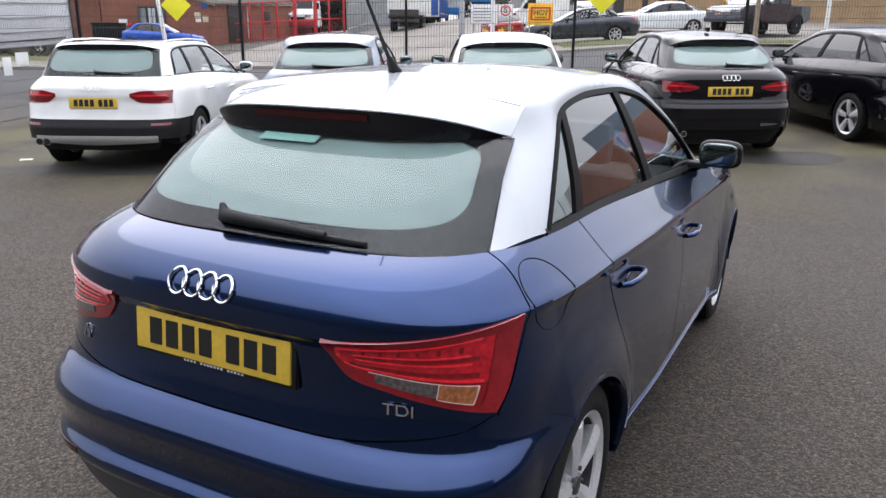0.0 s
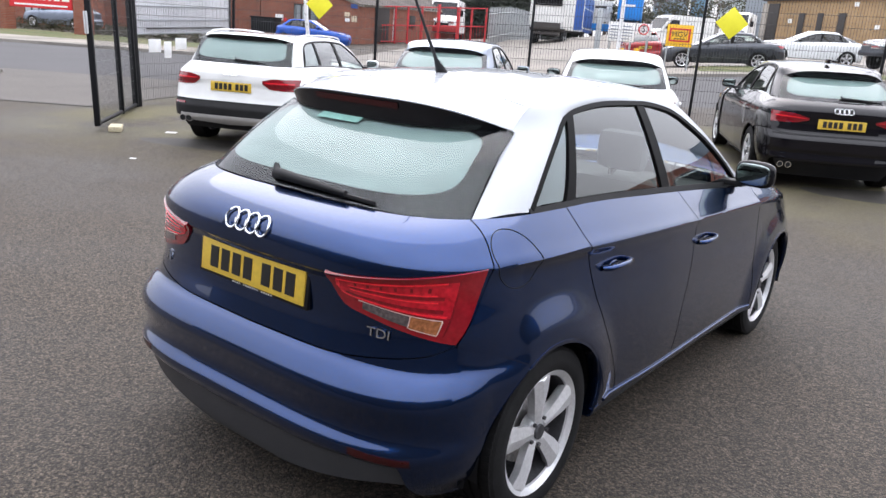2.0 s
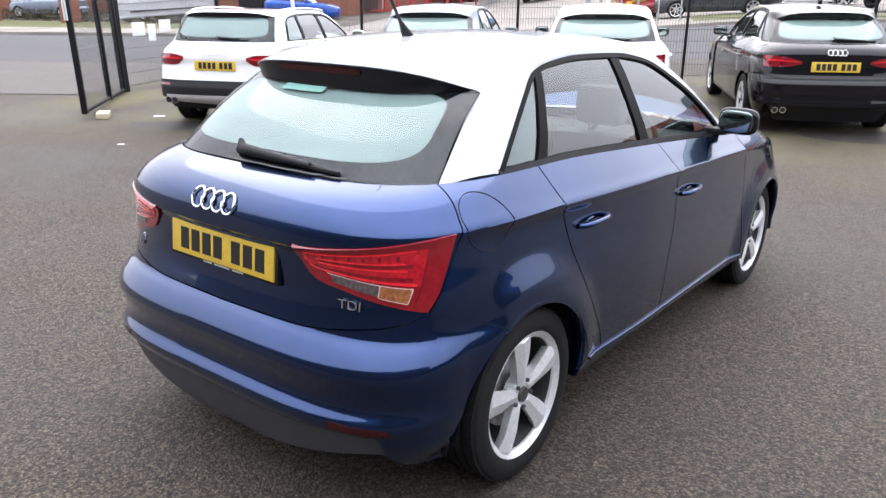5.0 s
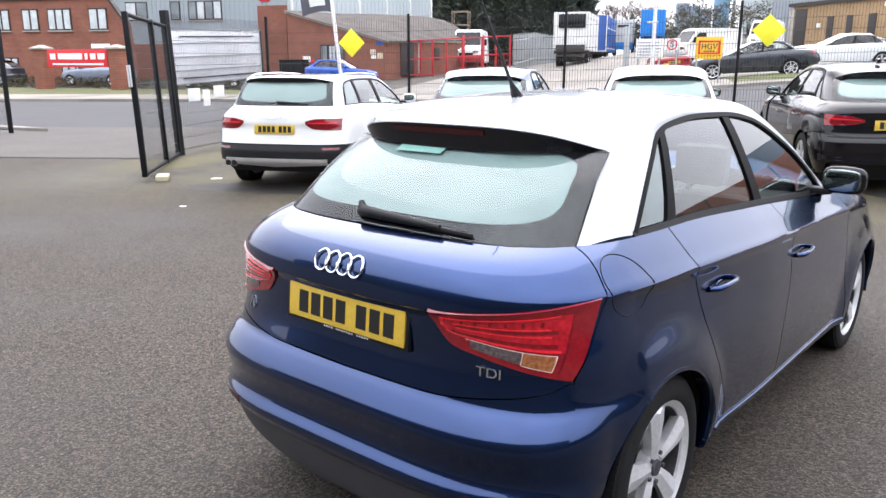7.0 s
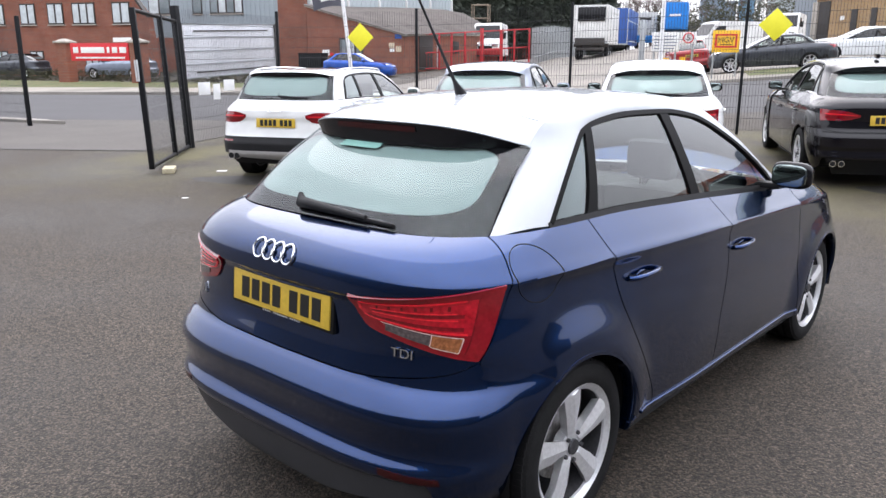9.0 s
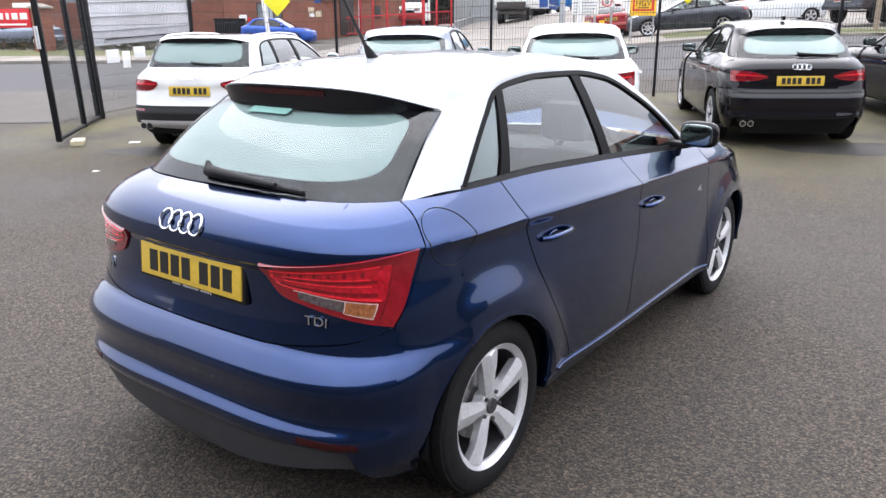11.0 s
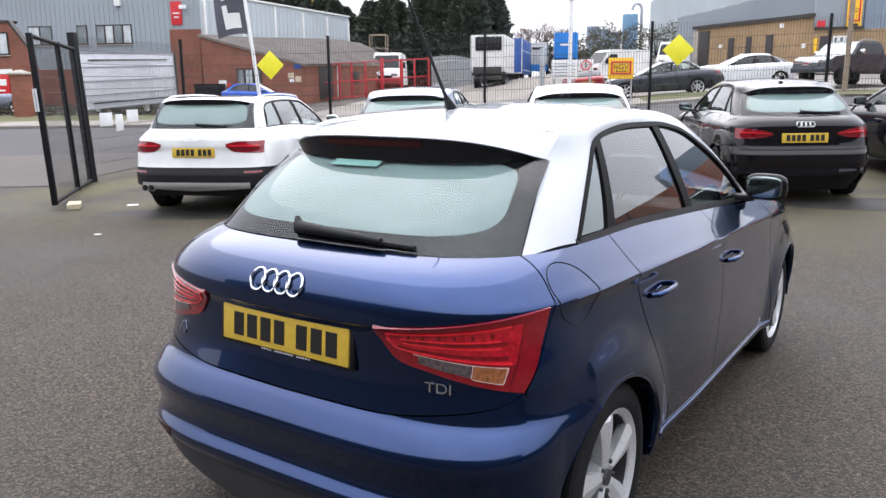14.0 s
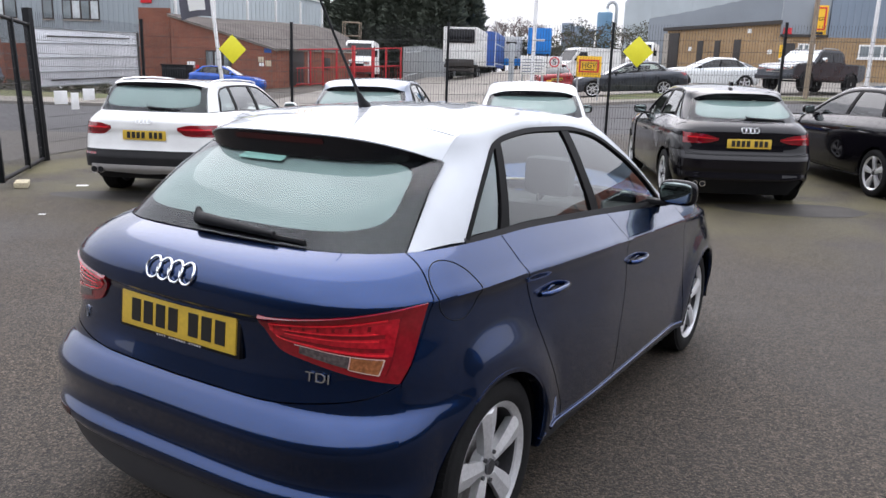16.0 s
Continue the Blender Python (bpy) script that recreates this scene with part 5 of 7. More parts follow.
SKID = mat("brushed_skid_metal", (0.42, 0.41, 0.40), 0.45, 0.5, vary=0.06, scale=8)

# ---- parked cars in the row ----


def lamp_pair(b, car, x0, x1, lo, hi, m1=REDLENS, m2=REDDEEP):
    for s in (1, -1):
        lamp = tail_strip(b, "tail_lamp", x0, x1, lo, hi, 0.006, m1, car, "red tail lamp", s=s)
        mid = lambda t: (lambda x: lerp(lo(x), hi(x), t))
        tail_strip(b, "lamp_bowl", x0 + 0.03, x1 - 0.05, mid(0.18), mid(0.48), 0.008, m2, lamp, s=s, nu=10, nv=3)
        tail_strip(b, "light_guide", x0 + 0.03, x1 - 0.04, mid(0.55), mid(0.68), 0.008, REDGLOW, lamp, s=s, nu=10, nv=2)


def nod(u, v, turn=0.0, back=0.0):
    """A pose on the sloping ground, nose up with the slope."""
    c, d = math.cos(radians(turn)), math.sin(radians(turn))
    k = math.degrees(math.atan2(ground_z(u - 2.5 * d, v + 2.5 * c) - ground_z(u, v), 2.5))
    r = -math.degrees(math.atan2(ground_z(u + 0.8 * c, v + 0.8 * d + 1) - ground_z(u - 0.8 * c, v - 0.8 * d + 1), 1.6))
    return place(u, v, turn) @ pose(0, 0, 0, k, r, 0)


estate_shape = shape(
    4.72, 1.075, hub_r=0.92, hub_f=3.73, rt=0.325, rim=0.222, ra=0.37, sill=0.29, bump_low=Curve((0.0, 0.40), (1.0, 0.38)),
    tg_low=Curve((0.0, 0.60), (0.7, 0.60), (1.0, 0.60)), lowcol=PLASTIC, sillcol=PLASTIC, lipcol=PLASTIC, mircol=WHITE, trimcol=GLOSSBLK,
    seam_q=Curve((0.1, 0.60), (0.3, 0.60), (0.5, 0.60), (0.9, 0.60)), bump_end=Curve((0.2, 0.52), (0.6, 0.60)),
    tg_edge=Curve((0.55, 0.24), (0.80, 0.25), (0.95, 0.29), (1.05, 0.33)),
    yr=Curve((0.18, 0.12), (0.30, 0.06), (0.40, 0.0), (0.50, 0.0), (0.59, 0.03), (0.66, 0.045), (0.78, 0.055), (0.86, 0.040), (0.92, 0.042), (0.98, 0.075), (1.02, 0.12), (1.046, 0.17)),
    oy=ys_t(1.189, (0, 0.280), (0.065, 0.365), (0.13, 0.45), (0.175, 0.52), (0.25, 0.75), (0.40, 1.25), (0.55, 1.7), (0.66, 1.97), (0.80, 2.33), (0.92, 2.63), (1.0, 2.80)),
    ox=Curve((0, 0.665), (0.065, 0.625), (0.13, 0.585), (0.175, 0.572), (0.25, 0.555), (0.40, 0.54), (0.55, 0.53), (0.66, 0.535), (0.80, 0.61), (0.92, 0.67), (1.0, 0.715)),
    oz=Curve((0, 1.044), (0.065, 1.19), (0.13, 1.335), (0.175, 1.385), (0.25, 1.395), (0.40, 1.405), (0.55, 1.40), (0.66, 1.375), (0.80, 1.23), (0.92, 1.045), (1.0, 0.945)),
    dlo_y=(0.58, 3.17), dlo_top=Curve((0.58, 1.046), (0.64, 1.14), (0.74, 1.26), (0.90, 1.325), (1.2, 1.352), (1.6, 1.36), (2.0, 1.352), (2.27, 1.335), (2.62, 1.22), (2.91, 1.085), (3.17, 0.945)),
    posts=((0.585, 0.60, 0.77, 0.80), (1.10, 1.17, 1.13, 1.20), (1.93, 2.02, 1.88, 1.97), (3.1, 3.16, 3.1, 3.16)),
    panes=((0.60, 1.105, 0.79, 1.14), (1.165, 1.935, 1.195, 1.885), (2.015, 3.10, 1.965, 3.11)),
    seam_d=Curve((0.28, 1.42), (0.48, 1.34), (0.656, 1.22), (0.79, 1.16), (1.04, 1.13)), seam_b=Curve((0.28, 2.0), (1.0, 2.0)), seam_a=Curve((0.28, 3.2), (1.0, 3.18)),
    roof_yc=(0.56, 2.47), roof_z=Curve((0.56, 1.41), (1.2, 1.42), (1.8, 1.41), (2.47, 1.38)), glass_top=(0.46, 1.345), glass_t=0.13, mirror=(2.93, 1.05, 0.93), handles=((1.32, 0.86), (2.2, 0.83)),
)
estate, _ = build_car(estate_shape, "estate_car", place(-4.40, 8.47, 2, -0.01), "white estate car with dark plastic lower bumper and roof rails", WHITE, group="parked cars along the fence", glassr=GLASS_R)
spoiler(estate_shape, estate, WHITE, 0.40, 1.385, 0.50, 1.34)
lamp_pair(estate_shape, estate, 0.40, 0.790, Curve((0.40, 0.840), (0.5, 0.780), (0.8, 0.765)), Curve((0.40, 0.875), (0.55, 0.905), (0.8, 0.905)))
plate(estate, (0, 0.046, 0.775), -3, INK)
rings(estate, estate_shape, 0, 0.935, 0.22)
wiper(estate_shape, estate, 0.5, 0.78, 0.10, 0.05)
tail_strip(estate_shape, "skid_plate", -0.66, 0.66, lambda x: 0.325 + 0.05 * abs(x), lambda x: 0.425, 0.010, SKID, estate, "brushed silver skid strip", nu=24)
for x in (-0.62, -0.54):
    tip_ = rod("exhaust_tip", (x, 0.02, 0.36), (x, 0.25, 0.37), 0.042, STEEL, estate, seg=20)
    # black disc painted as the shaded inside of the pipe
    rod("exhaust_bore", (x, 0.015, 0.36), (x, 0.05, 0.361), 0.034, SEAM, tip_, seg=20)
for s in (1, -1):
    tube("roof_rail", [(s * 0.575, y, z) for y, z in ((0.66, 1.385), (0.76, 1.410), (1.0, 1.425), (1.6, 1.430), (2.1, 1.415), (2.3, 1.40), (2.36, 1.37))], 0.010, ALLOY, estate, seg=8)
    tail_strip(estate_shape, "bumper_reflector", 0.60, 0.78, lambda x: 0.535, lambda x: 0.560, 0.004, REDDEEP, estate, "red reflector", s=s, nu=6, nv=2)

hatch_five = shape(4.31, 1.045, mircol=BLACKP, trimcol=CHROME, rt=0.315, rim=0.218, ra=0.352, hub_r=0.83, hub_f=3.465, yr=Curve((0.18, 0.12), (0.30, 0.045), (0.38, 0.0), (0.46, 0.012), (0.50, 0.0), (0.60, 0.0), (0.66, 0.035), (0.70, 0.06), (0.80, 0.07), (0.88, 0.062), (0.93, 0.06), (0.98, 0.085), (1.02, 0.14), (1.046, 0.20)),
    tg_low=Curve((0.0, 0.67), (0.7, 0.675), (1.0, 0.70)), seam_q=Curve((0.1, 0.70), (0.3, 0.70), (0.5, 0.68), (0.9, 0.6)), bump_end=Curve((0.2, 0.46), (0.7, 0.58)),
    seam_d=Curve((0.28, 1.33), (0.48, 1.24), (0.656, 1.12), (0.79, 1.03), (0.95, 0.98), (1.04, 0.97)))
black_a, _ = build_car(hatch_five, "hatchback_car", nod(2.71, 9.56, 2), "black five-door hatchback with bright window trim", BLACKP, group="parked cars along the fence", glassr=GLASS_R)
spoiler(hatch_five, black_a, BLACKP, 0.60, 1.37, 0.76, 1.30)
lamp_pair(hatch_five, black_a, 0.36, 0.745, Curve((0.36, 0.835), (0.5, 0.80), (0.8, 0.785)), Curve((0.36, 0.86), (0.55, 0.905), (0.8, 0.915)))
plate(black_a, (0, 0.056, 0.80), -4, INK)
rings(black_a, hatch_five, 0, 0.955, 0.24)
wiper(hatch_five, black_a, 0.5, 0.80, 0.11, 0.06)
box("shark_fin", (-0.02, 1.05, 1.44), (0.02, 1.17, 1.50), BLACKP, black_a, bevel=0.015)
for x in (-0.60, -0.51):
    tip_ = rod("exhaust_tip", (x, 0.03, 0.31), (x, 0.25, 0.315), 0.036, CHROME, black_a, seg=20)
    # black disc for the shade inside the tip
    rod("exhaust_bore", (x, 0.025, 0.31), (x, 0.05, 0.3105), 0.028, SEAM, tip_, seg=20)
tail_strip(hatch_five, "bumper_groove", -0.72, 0.72, lambda x: 0.655, lambda x: 0.672, 0.002, PLASTIC, black_a, nu=24, nv=2)

hatch_three = shape(4.25, 1.045, mircol=BLACKP, trimcol=GLOSSBLK, rt=0.318, rim=0.225, ra=0.352, hub_r=0.80, hub_f=3.38)
black_b, _ = build_car(hatch_three, "hatchback_car", nod(5.65, 10.25, 9), "black hatchback with dark alloy wheels and tinted glass", BLACKP, group="parked cars along the fence", glassm=GLASS_D)
spoiler(hatch_three, black_b, BLACKP, 0.60, 1.355, 0.75, 1.295)
lamp_pair(hatch_three, black_b, 0.42, 0.745, Curve((0.42, 0.80), (0.8, 0.76)), Curve((0.42, 0.88), (0.8, 0.92)))
plate(black_b, (0, 0.070, 0.80), -5, INK)

small_a = shape(4.05, 1.01, mircol=GREYP)
grey_car, _ = build_car(small_a, "hatchback_car", nod(-2.12, 9.45, 1), "pale grey-blue hatchback nosed up to the fence", GREYP, group="parked cars along the fence", glassr=GLASS_R)
spoiler(small_a, grey_car, GREYP, 0.58, 1.352, 0.71, 1.29)
lamp_pair(small_a, grey_car, 0.38, 0.72, Curve((0.38, 0.80), (0.8, 0.73)), Curve((0.38, 0.88), (0.8, 0.92)))
plate(grey_car, (0, 0.070, 0.80), -5, INK)
wiper(small_a, grey_car, 0.42, 0.72, 0.10, 0.05)
small_b = shape(4.1, 1.02, mircol=BLACKP)
white_car, _ = build_car(small_b, "hatchback_car", nod(0.12, 9.35, 2), "white hatchback nosed up to the fence", WHITE, group="parked cars along the fence", glassr=GLASS_R)
spoiler(small_b, white_car, WHITE, 0.58, 1.352, 0.71, 1.29)
lamp_pair(small_b, white_car, 0.38, 0.72, Curve((0.38, 0.80), (0.8, 0.73)), Curve((0.38, 0.88), (0.8, 0.92)))
plate(white_car, (0, 0.070, 0.80), -5, INK)
wiper(small_b, white_car, 0.42, 0.72, 0.10, 0.05)

# ---- fence and gate ----


def mesh_panel(parent, a, c, height, pitch=0.05, thin=1.0):
    """A welded wire panel between two posts: thin uprights, and folded rails."""
    a, c = Vector(a), Vector(c)
    d = c - a
    n = max(int(d.length / pitch), 1)
    verts, faces = [], []

    def bar(p, q, r):
        side = (q - p).normalized()
        s = side.cross(Vector((0, 0, 1))) if abs(side.z) < 0.9 else d.normalized()
        s = s.normalized() * r
        t = side.cross(s).normalized() * r
        k = len(verts)
        verts.extend([p + s, p + t, p - s, p - t, q + s, q + t, q - s, q - t])
        faces.extend([(k, k + 1, k + 5, k + 4), (k + 1, k + 2, k + 6, k + 5), (k + 2, k + 3, k + 7, k + 6), (k + 3, k, k + 4, k + 7)])

    for i in range(1, n):
        p = a + d * (i / n)
        bar(p + Vector((0, 0, 0.06)), p + Vector((0, 0, height)), 0.0028 * thin)
    for k in range(int(height / 0.2)):
        z = 0.08 + k * 0.2
        bar(a + Vector((0, 0, z)), c + Vector((0, 0, z)), 0.0035 * thin)
    ob = linked("wire_panel", verts, faces, WIREM, parent, smooth=False)
    return tagged(ob, "dark welded wire mesh", kind="stuff")


def fence_post(parent, p, height, w=0.024):
    p = Vector(p)
    box("fence_post", (-w, -w, -0.1), (w, w, height), FENCEBLK, parent, bevel=0.004, m=Matrix.Translation(p) @ Matrix.Rotation(radians(25.5), 4, "Z"))


fence = thing("mesh_fence", Matrix(), "black-posted wire mesh fence between yard and road", "fence", kind="structure")
posts = [at(-7.60 + 3.02 * k, 14.7) for k in range(9)]
for p in posts:
    fence_post(fence, p, 2.40)
for p, q in zip(posts, posts[1:]):
    mesh_panel(fence, p, q, 2.36)
gp = at(-7.68, 11.5)
box("gate_post", (-0.055, -0.055, -0.1), (0.055, 0.055, 2.36), FENCEBLK, fence, bevel=0.004, m=Matrix.Translation(gp) @ Matrix.Rotation(radians(-2.6), 4, E2) @ Matrix.Rotation(radians(25.5), 4, "Z"))
mesh_panel(fence, gp, posts[0], 2.30)
lp = at(-13.45, 13.95)
fence_post(fence, lp, 2.36, 0.036)
mesh_panel(fence, lp, at(-16.5, 14.6), 2.30)
fence_post(fence, at(-16.5, 14.6), 2.36)

PAPER_PLATE = mat("pale_plastic_plate", (0.55, 0.56, 0.57), 0.5, vary=0.1)
PALEWOOD = mat("pale_sawn_wood", (0.46, 0.41, 0.28), 0.8, vary=0.2, scale=8, fine=60)
gate_thing = thing("metal_gate", Matrix(), "black steel gate leaf with wire mesh, standing open", "gate")
ga, gb = gp + Vector((0, 0, 0)), at(-6.50, 8.86)
dirn = (gb - ga).normalized()
ga = ga + dirn * 0.10
for nm, p in (("gate_stile", ga), ("gate_bar", ga.lerp(gb, 0.42)), ("gate_stile", gb)):
    box(nm, (-0.035, -0.035, 0.06), (0.035, 0.035, 2.19), FENCEBLK, gate_thing, bevel=0.004, m=Matrix.Translation(p) @ Matrix.Rotation(math.atan2(dirn.y, dirn.x), 4, "Z"))
for z in (0.09, 2.16):
    tube("gate_rail", [ga + Vector((0, 0, z)), gb + Vector((0, 0, z))], 0.03, FENCEBLK, gate_thing, seg=8)
mesh_panel(gate_thing, ga, gb, 2.14, thin=0.6)
box("gate_latch", (-0.05, -0.045, 1.24), (0.05, -0.038, 1.52), PAPER_PLATE, gate_thing, m=Matrix.Translation(gb))
for z in (0.45, 1.75):
    rod("gate_hinge", gp + Vector((0, 0, z)), ga + Vector((0, 0, z)), 0.018, GALV, gate_thing)
gate_thing.matrix_world = Matrix.Translation(gb) @ Matrix.Rotation(radians(-2.6), 4, E2) @ Matrix.Translation(-gb)
blk = box("timber_block", (-0.08, -0.17, 0), (0.08, 0.17, 0.07), PALEWOOD, bevel=0.012, m=place(-6.35, 9.02, 30))
tagged(blk, "pale weathered timber block at the foot of the gate", "block")
litter = box("paper_scrap", (-0.07, -0.05, 0), (0.07, 0.05, 0.006), SIGNWHITE, bevel=0.001, m=place(-5.7, 9.3, 20))
tagged(litter, "white paper scrap lying on mossy tarmac", "litter")

# ---- signs on and behind the fence ----
PAPER = mat("white_paper_notice", (0.74, 0.75, 0.76), 0.6, vary=0.06, scale=6)
for v0, z0, h, w in ((11.84, 0.87, 0.22, 0.36), (12.28, 0.77, 0.28, 0.22), (12.62, 0.91, 0.20, 0.36)):
    m = Matrix.Translation(at(-7.66 + 0.03 * (v0 - 11.5), v0 + w / 2)) @ Matrix.Rotation(radians(25.5 + 90), 4, "Z")
    nb = box("paper_notice", (-w / 2, -0.004, z0), (w / 2, 0.004, z0 + h), PAPER, bevel=0.002, m=m @ Matrix.Translation((0, 0.012, 0)))
    tagged(nb, "white laminated notice tied to the wire fence", "notice", "notices on the fence")


def diamond(u, z):
    m = Matrix.Translation(at(u, 14.7)) @ Matrix.Rotation(radians(25.5), 4, "Z") @ Matrix.Translation((0, -0.03, z)) @ Matrix.Rotation(radians(45), 4, "Y")
    ob = box("diamond_sign", (-0.196, -0.004, -0.196), (0.196, 0.004, 0.196), SIGNYEL, bevel=0.003, m=m)
    return tagged(ob, "bright yellow diamond sign fixed to the fence", "sign", "yellow diamond signs")


diamond(-5.75, 1.88), diamond(1.93, 1.88)

bb = thing("billboard", Matrix(), "back of a large silver board on posts across the fence", "billboard")
b0, b1 = at(-10.4, 15.5), at(-10.1, 19.3)
d = b1 - b0
turn = math.atan2(d.y, d.x)
ln = math.hypot(d.x, d.y)
mb = Matrix.Translation(b0) @ Matrix.Rotation(turn, 4, "Z") @ Matrix.Rotation(-math.atan2(0.14, ln), 4, "Y")
box("board", (0, -0.02, 1.0), (ln, 0.02, 2.20), BOARDBACK, bb, bevel=0.004, m=mb)
for k in range(5):
    z = 1.0 + 0.3 * k
    box("board_rail", (0, -0.045, z - 0.012), (ln, -0.022, z + 0.012), GALV, bb, bevel=0.003, m=mb)
    box("board_rail", (0, 0.022, z - 0.012), (ln, 0.045, z + 0.012), GALV, bb, bevel=0.003, m=mb)
for t in (0.0, ln):
    box("board_edge", (t - 0.025, -0.05, 0.98), (t + 0.025, 0.05, 2.22), FRAMEDK, bb, m=mb)
for z in (1.12, 2.05):
    box("board_brace", (0.4, -0.07, z - 0.015), (ln - 0.4, -0.047, z + 0.015), FRAMEDK, bb, m=mb)
for t in (ln - 0.35,):
    box("board_post", (t - 0.09, 0.05, -0.4), (t + 0.09, 0.2, 1.9), TIMBER, bb, bevel=0.01, m=mb)


def flag_pole(u, v, flag):
    ob = thing("flagpole", Matrix(), "tall white flagpole beside the road" + (" with a hanging dark grey banner" if flag == 1 else " with a thin white banner" if flag else ""), "flagpole", "flagpoles along the road")
    p = at(u, v)
    tip = -E1 * (0.105 if flag == 1 else 0.0) + Vector((0, 0, 1))
    rod("pole", p - tip * 0.1, p + tip * 6.2, 0.045, POLEWHITE, ob, r2=0.03, seg=14)
    if flag:
        lean = -E1

        def cloth(a, c):
            z = lerp(2.55 if flag == 1 else 2.25, 5.6, c)
            w = 0.64 * a
            q = p + tip * z + lean * (0.05 + w) + Vector((0, 0, 0.12 * a - 0.22 * a * a))
            return q + E2 * (0.05 * math.sin(3.1 * c * 3 + 4 * a))

        if flag == 1:
            fl = sheet("banner", cloth, 10, 30, FLAGGREY, ob, "dark grey banner", 0)
            for k in range(5):
                c0 = 0.04 + 0.19 * k
                sheet("banner_bar", lambda a, c: cloth(lerp(0.2, 0.72, a), lerp(c0, c0 + 0.10, c)) - E2 * 0.008, 4, 4, SIGNWHITE, fl, "white lettering bar", 0)
                sheet("banner_bar", lambda a, c: cloth(lerp(0.56, 0.72, a), lerp(c0, c0 + 0.155, c)) - E2 * 0.010, 3, 4, SIGNWHITE, fl, "white lettering bar", 0)
        else:
            sheet("banner", lambda a, c: cloth(a * 0.28, lerp(0.35, 1, c)), 6, 20, SIGNWHITE, ob, "white banner", 0)
            rod("pole_clamp", p + Vector((0, 0, 2.95)), p + Vector((0, 0, 3.2)), 0.055, FENCEBLK, ob)


flag_pole(-6.40, 16.0, 1), flag_pole(0.03, 16.3, 2), flag_pole(6.8, 16.8, 0)


# ---- dark patches on the tarmac ----
DARKPATCH = mat("dark_patch_tarmac", (0.022, 0.019, 0.016), 0.72, vary=0.35, scale=3, fine=60, bump=0.0015, bfine=70)


def dark_patch(u, v, ru, rv_, seed):
    """A thin dark sheet on the ground with a ragged edge."""
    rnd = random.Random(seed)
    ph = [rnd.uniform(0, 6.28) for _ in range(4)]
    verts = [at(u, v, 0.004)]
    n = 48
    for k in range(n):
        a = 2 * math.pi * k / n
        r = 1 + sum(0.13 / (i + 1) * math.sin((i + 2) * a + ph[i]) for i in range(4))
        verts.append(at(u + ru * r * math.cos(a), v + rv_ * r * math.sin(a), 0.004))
    ob = linked("ragged_dark_patch", verts, [(0, 1 + k, 1 + (k + 1) % n) for k in range(n)], DARKPATCH, smooth=False)
    return tagged(ob, "dark ragged patch on the tarmac under a parked car", "stain", "damp stains", kind="stuff")


dark_patch(-4.45, 8.75, 0.95, 0.45, 3), dark_patch(3.35, 9.7, 1.0, 0.35, 6), dark_patch(5.9, 10.3, 0.9, 0.4, 9), dark_patch(-5.2, 8.6, 0.5, 0.22, 12)

for k, (u, v, a) in enumerate(((-8.9, 8.2, 40), (-3.1, 6.3, 75), (-5.0, 7.4, 10), (-7.3, 7.0, 120), (4.4, 7.6, 30))):
    w = 0.022 + 0.006 * (k % 3)
    scrap = box("paper_scrap", (-w, -0.6 * w, 0), (w, 0.6 * w, 0.005), SIGNWHITE, bevel=0.001, m=place(u, v, a))
    tagged(scrap, "small white paper scrap lying on the tarmac", "litter", "paper scraps")


# ---- buildings across the road ----


def world_at(u, v, z):
    p = C0 + float(u) * E1 + float(v) * E2
    return Vector((p.x, p.y, z))


def wall_frame(u0, v0, u1, v1):
    """A pose whose x runs along a wall from one end to the other, at height 0; and the wall's length."""
    a, c = world_at(u0, v0, 0), world_at(u1, v1, 0)
    d = c - a
    return Matrix.Translation(a) @ Matrix.Rotation(math.atan2(d.y, d.x), 4, "Z"), d.length


def prism(name, pts, depth, material, parent, m, label=""):
    """A flat outline in x and z, thickened along y by depth."""
    n = len(pts)
    verts = [m @ Vector((x, 0, z)) for x, z in pts] + [m @ Vector((x, depth, z)) for x, z in pts]
    faces = [tuple(range(n)), tuple(range(2 * n - 1, n - 1, -1))] + [(i, i + n, (i + 1) % n + n, (i + 1) % n) for i in range(n)]
    me = bpy.data.meshes.new(name)
    inv = m.inverted()
    me.from_pydata([tuple(inv @ v) for v in verts], [], faces)
    me.materials.append(material)
    ob = new(name, me)
    bm = bmesh.new()
    bm.from_mesh(me)
    bmesh.ops.recalc_face_normals(bm, faces=bm.faces)
    bm.to_mesh(me)
    bm.free()
    ob.parent, ob.matrix_local = parent, m
    if label:
        ob["label"] = label
    return ob


def ribs(name, x0, x1, z0, z1, step, material, parent, m, y=-0.03, top=None):
    """Upright ribs of profiled sheet."""
    bm = bmesh.new()
    k = x0 + step / 2
    while k < x1:
        zt = z1 if top is None else top(k)
        box_bm(bm, (k - step * 0.22, y, z0), (k + step * 0.22, 0.01, zt), m)
        k += step
    return tagged(part(name, bm, material, parent, "ribs of profiled sheet", smooth=False), kind="stuff")


